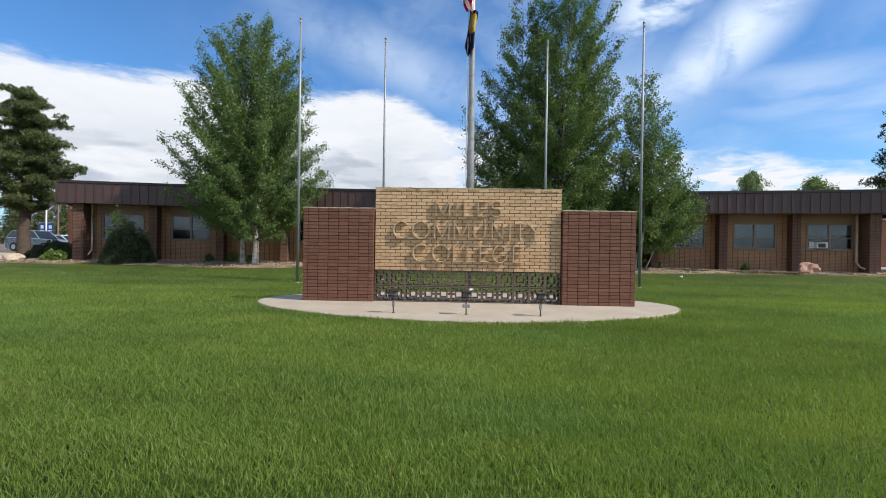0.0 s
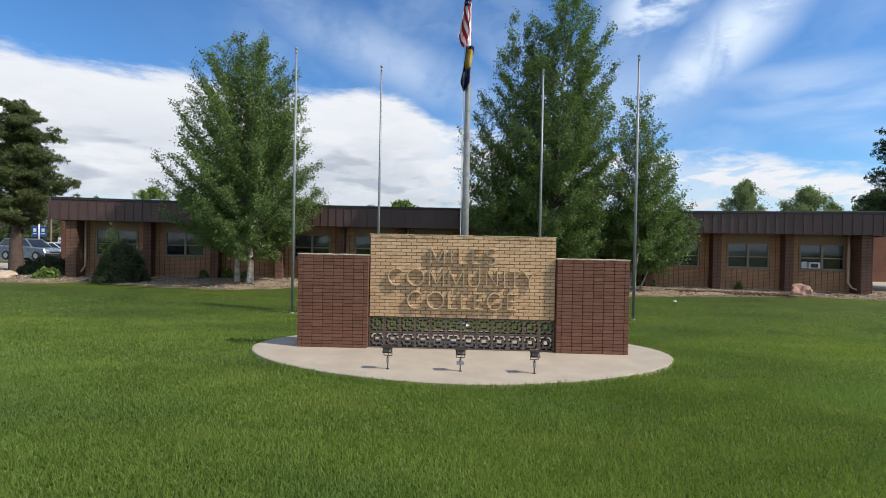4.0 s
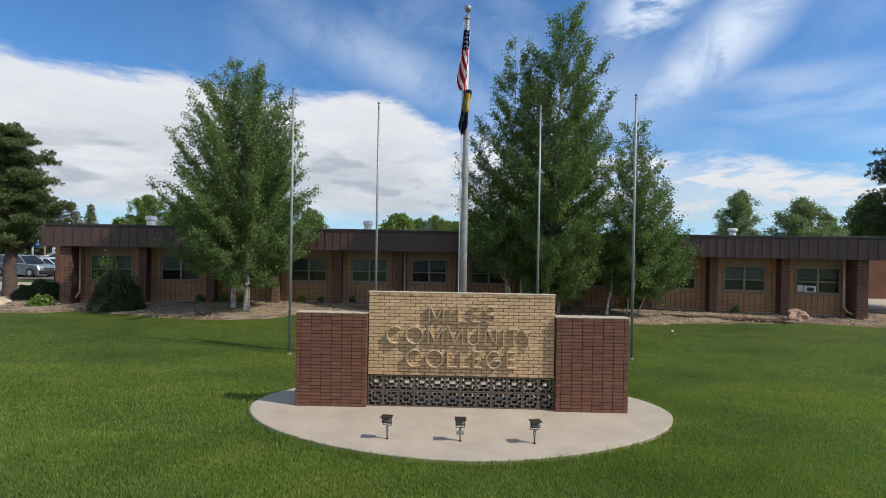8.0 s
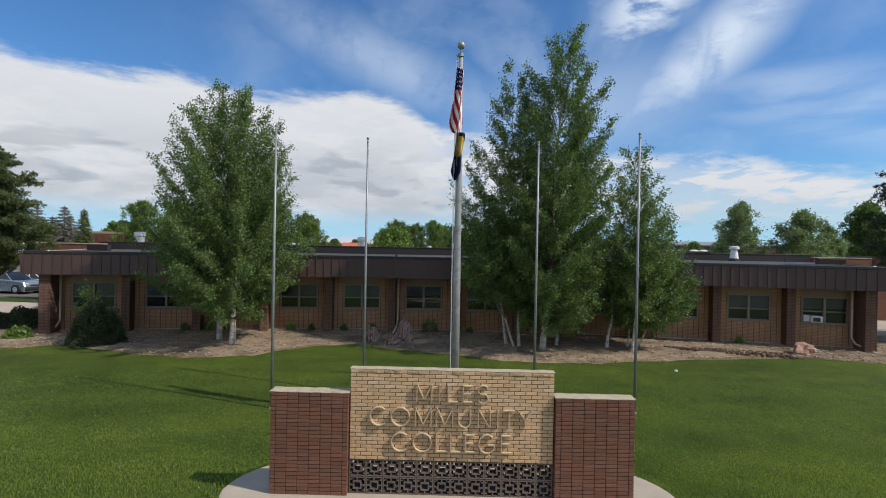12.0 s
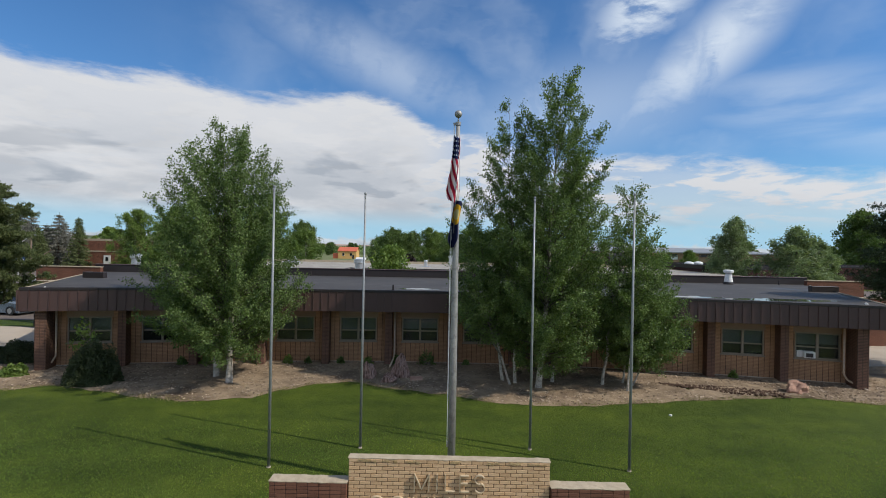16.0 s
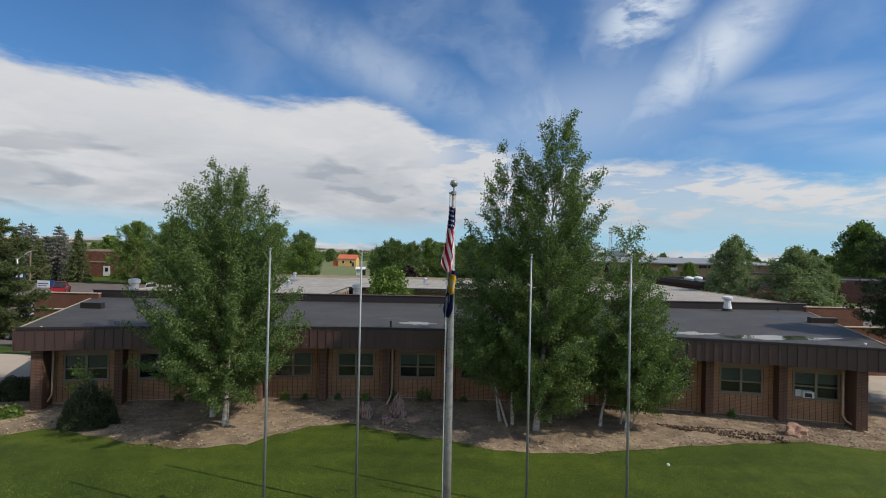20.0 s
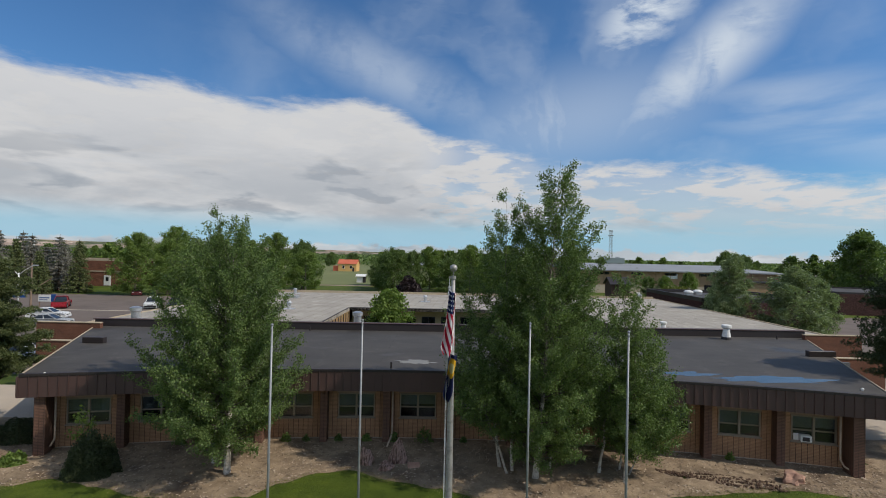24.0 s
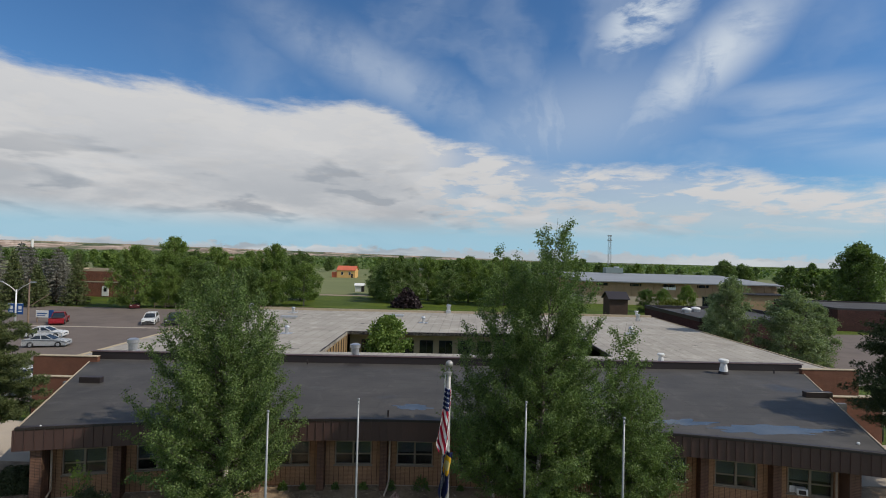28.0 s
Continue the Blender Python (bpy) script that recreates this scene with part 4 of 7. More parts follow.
def make_flag(name, label, mat, z_top, length, w_top, w_low, seed):
    """A limp flag: a sheet folded on itself along the halyard, its fly hanging down."""
    rnd = random.Random(seed)
    nu, nv = 40, 34
    ph = [rnd.uniform(0, 6.28) for _ in range(4)]
    vs, uvs = [], []
    for j in range(nv + 1):
        v = j / nv
        width = w_top + (w_low - w_top) * (v ** 0.7) + 0.03 * math.sin(7 * v + ph[0])
        if v > 0.85:
            width *= 1 - 0.55 * ((v - 0.85) / 0.15) ** 1.5
        for i in range(nu + 1):
            u = i / nu
            fold = math.sin(u * 2 * math.pi * 2.6 + 1.2 * v + ph[1])
            x = -0.105 + width * (u * 0.78 + 0.16 * math.sin(u * 8.5 + ph[2] + 1.6 * v)) - 0.36 * width * v
            y = -0.085 + 0.105 * fold * (0.45 + 0.55 * v) + 0.02 * math.sin(9 * v + 5 * u)
            z = -length * v - 0.10 * u * (1 - v) - 0.05 * math.sin(u * 7 + ph[3]) * v
            vs.append((x, y, z))
            uvs.append((u, 1 - v))
    fs = [(j * (nu + 1) + i, j * (nu + 1) + i + 1, (j + 1) * (nu + 1) + i + 1, (j + 1) * (nu + 1) + i) for j in range(nv) for i in range(nu)]
    g = Geo().add(vs, fs)
    me = g.mesh(name, mat, True)
    layer = me.uv_layers.new(name="UVMap")
    flat = np.array([uvs[k] for k in (lp.vertex_index for lp in me.loops)], dtype=np.float32)
    layer.data.foreach_set("uv", flat.ravel())
    ob = new(name, me)
    ob.matrix_basis = pose(0.535, 12.85, z_top)
    cloth = ob.modifiers.new("thickness", "SOLIDIFY")
    cloth.thickness = 0.003
    tagged(ob, label, "flag")


make_flag("flag", "limp striped red and white flag with blue starred corner", flag_material("striped_flag_cloth", True), 8.98, 1.66, 0.20, 0.42, 3)
make_flag("flag", "limp navy blue flag with golden emblem below the other", flag_material("navy_flag_cloth", False), 7.42, 1.18, 0.26, 0.34, 8)


# ---- college building: a fan with a concave front ----
CX, CY, R = 0.5, 26.4 - 72.0, 72.0        # centre and radius of the window wall
FLOOR = 0.17
BAYS = 12
STEP = 3.20 / R


def polar(r, a, z=0.0):
    return (CX + r * math.sin(a), CY + r * math.cos(a), z)


def bay_angle(k):
    """Angle of the middle of bay k."""
    return (-17.0 - CX) / R + k * STEP


def bay_pose(k, r=R):
    """Pose at the wall of bay k: x along the wall, y into the building."""
    a = bay_angle(k)
    x, y, _ = polar(r, a)
    return pose(x, y, FLOOR, 0, 0, -math.degrees(a))


ROOF_Z, SOFFIT_Z = 3.95, 2.98
EAVE = R - 1.20
A0, A1 = (-19.05 - CX) / EAVE, (20.55 - CX) / EAVE


def window_parts(k, wall):
    w, h = 1.88, 1.24
    z0 = 1.13
    # dark sheet behind the panes, its colour standing in for the unlit room
    win = part("window", Geo().box(-w / 2, w / 2, 0.10, 0.12, z0, z0 + h), DARK_TRIM_AND_ROOM, wall)
    f = Geo()
    t = 0.055
    f.box(-w / 2, w / 2, -0.02, 0.10, z0, z0 + t, 0.004).box(-w / 2, w / 2, -0.02, 0.10, z0 + h - t, z0 + h, 0.004)
    f.box(-w / 2, -w / 2 + t, -0.02, 0.10, z0 + t, z0 + h - t).box(w / 2 - t, w / 2, -0.02, 0.10, z0 + t, z0 + h - t)
    f.box(-0.05, 0.05, -0.025, 0.10, z0 + t, z0 + h - t)
    for s in (-1, 1):
        a, b = sorted((s * 0.05, s * (w / 2 - t)))
        f.box(a, b, 0.0, 0.09, z0 + h * 0.42, z0 + h * 0.47, 0.003)
    part("frame", f, FRAME, win)
    part("sill", Geo().box(-w / 2 - 0.06, w / 2 + 0.06, -0.075, 0.03, z0 - 0.06, z0 - 0.002, 0.008), FRAME, win)
    for a, b in ((-w / 2 + t, -0.05), (0.05, w / 2 - t)):
        for c, d in ((z0 + t, z0 + h * 0.42), (z0 + h * 0.47, z0 + h - t)):
            part("pane", Geo().box(a + 0.002, b - 0.002, 0.045, 0.053, c + 0.002, d - 0.002), GLASS, win)
    return win


def make_building():
    house = thing("college_building", (0, 0, 0), "long low brick college building with concave front and brown fascia", "building")
    pier_w = 0.36
    half = STEP * R / 2
    for k in range(BAYS):
        m = bay_pose(k)
        w = half - 0.02
        z0, z1 = 1.13, 2.37
        g = Geo()
        g.box(-w, w, 0, 0.25, -0.35, z0 - 0.062)                       # below the sill
        g.box(-w, -1.0, 0, 0.25, z0 - 0.062, SOFFIT_Z - FLOOR + 0.01).box(1.0, w, 0, 0.25, z0 - 0.062, SOFFIT_Z - FLOOR + 0.01)
        g.box(-1.0, -0.94, 0, 0.25, z0 - 0.062, z1).box(0.94, 1.0, 0, 0.25, z0 - 0.062, z1)
        wall = part("wall", g, WALL_BRICK, house, "tan stacked brick bay wall" if k == 0 else "", m)
        part("spandrel", Geo().box(-0.998, 0.998, 0.012, 0.25, z1 + 0.001, SOFFIT_Z - FLOOR + 0.01), SPANDREL, wall)
        part("footing", Geo().box(-w, w, -0.03, 0.0, -0.35, 0.09, 0.01), CONCRETE, wall)
        win = window_parts(k, wall)
        for s, drop in ((-1, (0.62, 0.50, 0.72, 0.56, 0.60, 0.66)[k % 6]), (1, (0.58, 0.70, 0.54, 0.62, 0.50, 0.60)[k * 5 % 6])):
            a, b = sorted((s * 0.06, s * 0.88))
            part("blind", Geo().box(a, b, 0.065, 0.07, 1.13 + drop, 2.31), BLIND_AND_INSIDE, win)
    for k in range(BAYS + 1):
        a = bay_angle(k) - STEP / 2
        end = k in (0, BAYS)
        if k == BAYS:
            a -= 0.2 / R
        if k == 0:
            a -= 0.02 / R
        x, y, _ = polar(R, a)
        m = pose(x, y, FLOOR, 0, 0, -math.degrees(a))
        g = Geo().box(-pier_w / 2 - (0.05 if end else 0), pier_w / 2 + (0.05 if end else 0), -0.98 if end else -0.62, 0.2, -0.35, SOFFIT_Z - FLOOR, 0.01)
        part("pier", g, PIER_BRICK, house, "brown brick pier" if k == 0 else "", m)
    # roof, soffit and fascia panels along the eave
    n = 102
    arc_pts = [polar(EAVE + 0.03, A0 + (A1 - A0) * i / n) for i in range(n + 1)]
    low_pts = [polar(EAVE, A0 + (A1 - A0) * i / n) for i in range(n + 1)]
    back = [(28.6, 39.75), (-25.9, 37.35)]
    g = Geo()
    out = [(p[0], p[1]) for p in arc_pts] + back
    g.prism(out, ROOF_Z - 0.25, ROOF_Z)
    part("roof", g, ROOF_DARK, house, "dark membrane roof with damp patches")
    g = Geo()
    for i in range(n):
        p, q = low_pts[i], low_pts[i + 1]
        a = A0 + (A1 - A0) * i / n
        b = A0 + (A1 - A0) * (i + 1) / n
        r, s = polar(R + 0.05, a), polar(R + 0.05, b)
        g.add([(*p[:2], SOFFIT_Z), (*q[:2], SOFFIT_Z), (*s[:2], SOFFIT_Z), (*r[:2], SOFFIT_Z)], [(0, 1, 2, 3)])
    part("soffit", g, SOFFIT, house)
    g = Geo()
    for i in range(n):
        p, q = arc_pts[i], arc_pts[i + 1]
        am = A0 + (A1 - A0) * (i + 0.5) / n
        L = math.hypot(q[0] - p[0], q[1] - p[1])
        g.box(-L / 2 - 0.002, L / 2 + 0.002, -0.05, 0.16, 0, 0.13, 0.012, pose((p[0] + q[0]) / 2, (p[1] + q[1]) / 2, ROOF_Z - 0.03, 0, 0, -math.degrees(am)))
    part("roof_edge", g, DARK_TRIM_AND_ROOM, house, "dark metal roof edge")
    # one panel shape, repeated
    L = (A1 - A0) * EAVE / n
    h = ROOF_Z - SOFFIT_Z - 0.02
    g = Geo()
    g.add([(-L / 2, 0, 0), (L / 2, 0, 0), (L / 2, 0.015, h), (-L / 2, 0.015, h), (-L / 2, 0.10, 0), (L / 2, 0.10, 0), (L / 2, 0.11, h), (-L / 2, 0.11, h)],
          [(0, 1, 2, 3), (5, 4, 7, 6), (1, 5, 6, 2), (4, 0, 3, 7), (4, 5, 1, 0), (3, 2, 6, 7)])
    g.add([(-L / 2 - 0.012, -0.035, 0), (-L / 2 + 0.012, -0.035, 0), (-L / 2 + 0.012, -0.020, h), (-L / 2 - 0.012, -0.020, h),
           (-L / 2 - 0.012, 0.01, 0), (-L / 2 + 0.012, 0.01, 0), (-L / 2 + 0.012, 0.025, h), (-L / 2 - 0.012, 0.025, h)],
          [(0, 1, 2, 3), (1, 5, 6, 2), (4, 0, 3, 7), (4, 5, 1, 0)])
    me = g.mesh("fascia_panel", FASCIA)
    for i in range(n):
        am = A0 + (A1 - A0) * (i + 0.5) / n
        x, y, _ = polar(EAVE, am)
        part("fascia_panel", me, None, house, "brown standing-seam metal panel" if i == 0 else "", pose(x, y, SOFFIT_Z - 0.01, 0, 0, -math.degrees(am)))
    # side fascias and flanks
    for name, p, q in (("left", low_pts[0], back[1]), ("right", back[0], low_pts[-1])):
        dx, dy = q[0] - p[0], q[1] - p[1]
        ln, a = math.hypot(dx, dy), math.degrees(math.atan2(dy, dx))
        g = Geo()
        m = pose(p[0], p[1], 0, 0, 0, a)
        s = 1 if name == "left" else -1
        y0, y1 = (-0.02, 0.10) if name == "left" else (-0.02, 0.10)
        g.box(0, ln, y0, y1, SOFFIT_Z, ROOF_Z - 0.03, 0.01, m)
        part("side_fascia", g, FASCIA, house)
        part("roof_edge", Geo().box(0, ln, y0 - 0.02, y0 + 0.06, ROOF_Z + 0.0, ROOF_Z + 0.045, 0.01, m), COPING, house, "pale side roof edge")
    # flank walls that step out towards the back
    for pts in (((-18.75, 24.5), (-19.7, 28.9)), ((-22.9, 33.95), (-27.3, 33.9)), ((-24.8, 36.4), (-29.4, 36.3)),
                ((19.6, 24.6), (20.6, 28.5)), ((25.0, 34.3), (30.2, 34.4)), ((27.9, 38.8), (32.4, 39.0))):
        (x0, y0), (x1, y1) = pts
        ln, a = math.hypot(x1 - x0, y1 - y0), math.degrees(math.atan2(y1 - y0, x1 - x0))
        top = 4.30 if y0 > 35 else 3.42 if y0 > 30 else SOFFIT_Z
        part("flank_wall", Geo().box(0, ln, -0.15, 0.15, -0.3, top, 0, pose(x0, y0, 0, 0, 0, a)), FLANK_BRICK, house, "red brick flank wall")
        if y0 > 30:
            part("coping", Geo().box(0, ln, -0.19, 0.19, top, top + 0.06, 0.01, pose(x0, y0, 0, 0, 0, a)), COPING, house)
    # low upstands on the roof
    for x0, x1, y0 in ((-21.9, -20.6, 30.7), (23.3, 25.0, 32.0)):
        part("upstand", Geo().box(x0, x1, y0 - 0.15, y0 + 0.2, ROOF_Z, ROOF_Z + 0.36, 0.02), DARK_TRIM_AND_ROOM, house)
    # back parapet
    (xb, yb), (xa, ya) = back
    a, ln = math.degrees(math.atan2(yb - ya, xb - xa)), math.hypot(xb - xa, yb - ya)
    part("parapet", Geo().box(0, ln, -0.12, 0.3, ROOF_Z - 0.3, ROOF_Z + 0.52, 0.02, pose(xa, ya, 0, 0, 0, a)), DARK_TRIM_AND_ROOM, house, "dark upstand at the back of the roof")
    part("parapet_cap", Geo().box(-0.1, ln + 0.1, -0.16, 0.34, ROOF_Z + 0.522, ROOF_Z + 0.57, 0.01, pose(xa, ya, 0, 0, 0, a)), FASCIA, house)
    # unseen dark wall and floor, added to keep the inside behind the windows shaded
    part("inside_wall", Geo().box(-24, 26, 32.0, 32.2, -0.2, 3.6), BLIND_AND_INSIDE, house)
    part("inside_floor", Geo().prism([(-17.5, 24.2), (-8, 26.3), (2, 26.8), (10, 26.3), (19, 24.2), (24, 32), (-22, 32)], FLOOR - 0.1, FLOOR), BLIND_AND_INSIDE, house)
    # downspouts
    for k, side in ((0, 0.32), (5, 0.30), (12, -0.66)):
        aa = bay_angle(k) - STEP / 2 + side / R
        x, y, _ = polar(R - 0.35 if k else R - 0.3, aa)
        kick = {0: -0.40, 5: -0.15, 12: 0.45}[k]
        g = Geo().tube([(x, y, SOFFIT_Z), (x, y, 0.75), (x + kick * 0.15, y - 0.15, 0.50), (x + kick, y - 0.85, 0.21)], 0.045, 10)
        part("downspout", g, PIPE, house, "cream metal downspout with a kicked foot", smooth=True)
    # window air conditioner in the last bay
    m = bay_pose(11)
    ac = part("air_conditioner", Geo().box(-0.62, -0.16, -0.26, 0.09, 1.19, 1.48, 0.012), WHITE, house, "white window air conditioner", m)
    part("grille", Geo().box(-0.56, -0.26, -0.272, -0.263, 1.23, 1.42), DARK_TRIM_AND_ROOM, ac)
    part("filler_panel", Geo().box(-0.84, -0.63, 0.0, 0.03, 1.19, 1.50), WHITE, ac)


make_building()


# ---- plants ----
def unit(v):
    return v / np.maximum(np.linalg.norm(v, axis=1, keepdims=True), 1e-9)


def leaf_quads(rng, centres, size, droop=0.3, long=1.35):
    """Small diamond leaves with random turns at the given centres."""
    n = len(centres)
    a = unit(rng.normal(size=(n, 3)) + np.array([0, 0, -droop]))
    b = unit(np.cross(a, unit(rng.normal(size=(n, 3)))))
    s = size * rng.uniform(0.65, 1.3, (n, 1))
    return np.stack([centres - a * s * long * 0.5, centres + b * s * 0.5, centres + a * s * long * 0.5, centres - b * s * 0.5], axis=1)


def branch_geo(g, rng, p0, d, length, r0, seg=5, bend=0.25, n=5):
    pts, p, d = [Vector(p0)], Vector(p0), Vector(d).normalized()
    for i in range(n):
        d = (d + Vector(rng.normal(0, bend, 3)) * 0.5 + Vector((0, 0, 0.06))).normalized()
        p = p + d * length / n
        pts.append(p.copy())
    g.tube(pts, [r0 * (1 - 0.8 * i / n) for i in range(n + 1)], seg, False)
    return pts


def crown_width(shape, f):
    """Half width of a crown, 0 to 1, at a share of its height."""
    f = min(max(f, 0.0), 1.0)
    if shape == "birch":
        return min(1.0, 0.80 + 0.9 * f) * (1 - f ** 2.7) ** 0.85
    if shape == "egg":
        return math.sin(math.pi * min(1, 0.16 + 0.84 * f)) ** 0.65
    if shape == "spire":
        return (1 - f) ** 0.9 * 0.95 + 0.05
    return math.sqrt(max(0.0, 1 - (2 * f - 0.9) ** 2 / 1.25))


def broadleaf(name, place, label, height, crown_low, radius, leaves, size, seed, trunks=((0, 0, 0.12),), leaf=None, bark=None, gaps=0.0, shape="birch",
              clumps=150, spread=0.42, category="tree", group="", lean=(0.0, 0.0), wisps=0.0, thin_top=0.0, clump=0.0):
    """A tree of one or more stems with limbs, twigs and many small leaves. radius: half widths in x and y; lean: shift of the crown's top."""
    rng = np.random.default_rng(seed)
    leaf, bark = leaf or LEAF_BIRCH, bark or BARK_PALE
    tree = thing(name, place, label, category, group)
    limbs = Geo()
    tips, weight = [], []

    def axis(z):
        k = max(0.0, z / height)
        return Vector((lean[0] * k, lean[1] * k, 0))

    for i, (tx, ty, r) in enumerate(trunks):
        h = height * (0.97 if i == 0 else rng.uniform(0.62, 0.86))
        n = 10
        pts = [Vector((tx, ty, -0.15))]
        for k in range(1, n + 1):
            w = 0.030 * h / n
            spreadout = 1 + (0.25 if i else 0.0) * k / n
            pts.append(Vector((tx * spreadout, ty * spreadout, 0)) + axis(h * k / n) + Vector((rng.normal(0, w), rng.normal(0, w), h * k / n)))
        thick = [r * (1.25 if k == 0 else (1 - k / n) ** 1.5 * 0.95 + 0.04) for k in range(n + 1)]
        cut = 2 if bark is BARK_PALE else n
        part("trunk", Geo().tube(pts[:cut + 1], thick[:cut + 1], 10, False), bark, tree, smooth=True)
        if cut < n:
            part("upper_trunk", Geo().tube(pts[cut:], thick[cut:], 10, False), BARK_TWIG, tree, smooth=True)
        count = max(7, int(clumps * 0.24 / len(trunks)))
        for b in range(count):
            f = (b + rng.random()) / count
            z = crown_low * 0.9 + (h - crown_low) * f * 0.97
            k = min(int(z / h * n), n - 1)
            p = pts[k].lerp(pts[k + 1], z / h * n - k)
            ang = b * 2.399 + rng.normal(0, 0.45)
            share = min(1.0, (z - crown_low) / (height - crown_low) + 0.06)
            reach = crown_width(shape, share) * rng.uniform(0.6, 0.98 + wisps)
            flat = math.hypot(math.cos(ang) * radius[0], math.sin(ang) * radius[1])
            d = Vector((math.cos(ang) * radius[0] / flat, math.sin(ang) * radius[1] / flat, min(1.25, -0.12 + 1.9 * f)))
            ln = max(0.45, reach * flat * (1.02 - 0.12 * f))
            lp = branch_geo(limbs, rng, p, d, ln, max(0.012, r * 0.34 * (1 - 0.7 * f)), 5, 0.22, 6)
            for j, q in enumerate(lp[2:]):
                tips.append(q)
                weight.append(1.0)
                for _ in range(2):
                    tw = branch_geo(limbs, rng, q, (lp[-1] - lp[0]).normalized() * 0.8 + Vector(rng.normal(0, 0.8, 3)) + Vector((0, 0, 0.25)), ln * 0.26 * (1.3 - 0.12 * j), max(0.005, r * 0.07), 4, 0.35, 3)
                    tips += tw[1:]
                    weight += [1.0, 0.9, 0.7]
    tagged(part("branchwork", limbs, BARK_TWIG if bark is BARK_PALE else bark, tree), kind="stuff")
    extra = []
    while len(extra) < clumps:
        f = rng.random() ** 1.2
        a, q = rng.uniform(0, 2 * math.pi), math.sqrt(rng.uniform(0.05, 1))
        wd = crown_width(shape, f) * q
        lump = 0.98 + 0.30 * noise.noise((math.cos(a) * 1.7 + seed, math.sin(a) * 1.7, f * 6))
        z = crown_low + (height - crown_low) * f
        o = axis(z)
        p = (math.cos(a) * radius[0] * wd * lump + o.x, math.sin(a) * radius[1] * wd * lump + o.y, z)
        if gaps and noise.noise((p[0] * 0.6 + seed, p[1] * 0.6, p[2] * 0.55)) < gaps - 0.5:
            continue
        if rng.random() < thin_top * f:
            continue
        extra.append(p)
    mids = np.concatenate([np.array([tuple(t) for t in tips]), np.array(extra)])
    wts = np.concatenate([np.array(weight), np.full(len(extra), 1.6)])
    f = np.clip((mids[:, 2] - crown_low) / (height - crown_low), -0.3, 1.1)
    wd = np.array([crown_width(shape, v) for v in f])
    ax = np.maximum(mids[:, 2:3] / height, 0) * np.array([lean])
    rr = np.hypot((mids[:, 0] - ax[:, 0]) / radius[0], (mids[:, 1] - ax[:, 1]) / radius[1])
    keep = (rr < wd * (1.0 + wisps) + 0.04) & (f > -0.06) & (f < 1.04)
    if clump:                                              # sprays of leaves with hollows between
        lumps = np.array([noise.noise((p[0] * 1.15 + seed, p[1] * 1.15, p[2] * 1.0)) + 0.6 * noise.noise((p[0] * 2.6, p[1] * 2.6 + seed, p[2] * 2.3)) for p in mids])
        wts = wts * np.clip(0.5 + lumps * 2.2 * clump, 0.04, 1.6)
    wts = wts * (1 - 0.6 * thin_top * np.clip(f, 0, 1)) * (0.42 + 0.75 * np.clip(rr / np.maximum(wd, 0.1), 0, 1))
    mids, wts = mids[keep], wts[keep]
    pick = rng.choice(len(mids), leaves, p=wts / wts.sum())
    spr = spread * (0.45 + 0.55 * rng.random((leaves, 1)))
    centres = mids[pick] + np.clip(rng.normal(0, 1, (leaves, 3)), -1.8, 1.8) * spr * np.array([0.5, 0.5, 0.5])
    centres[:, 2] = np.maximum(centres[:, 2], crown_low - 0.5 * spread)
    part("crown", quads_mesh("crown", leaf_quads(rng, centres, size), leaf), None, tree)
    return tree


ASPEN = ((0.0, 0.42), (0.07, 0.68), (0.18, 0.94), (0.30, 1.0), (0.42, 1.0), (0.52, 0.91), (0.63, 0.82), (0.75, 0.74), (0.88, 0.48), (0.96, 0.22), (1.0, 0.06))


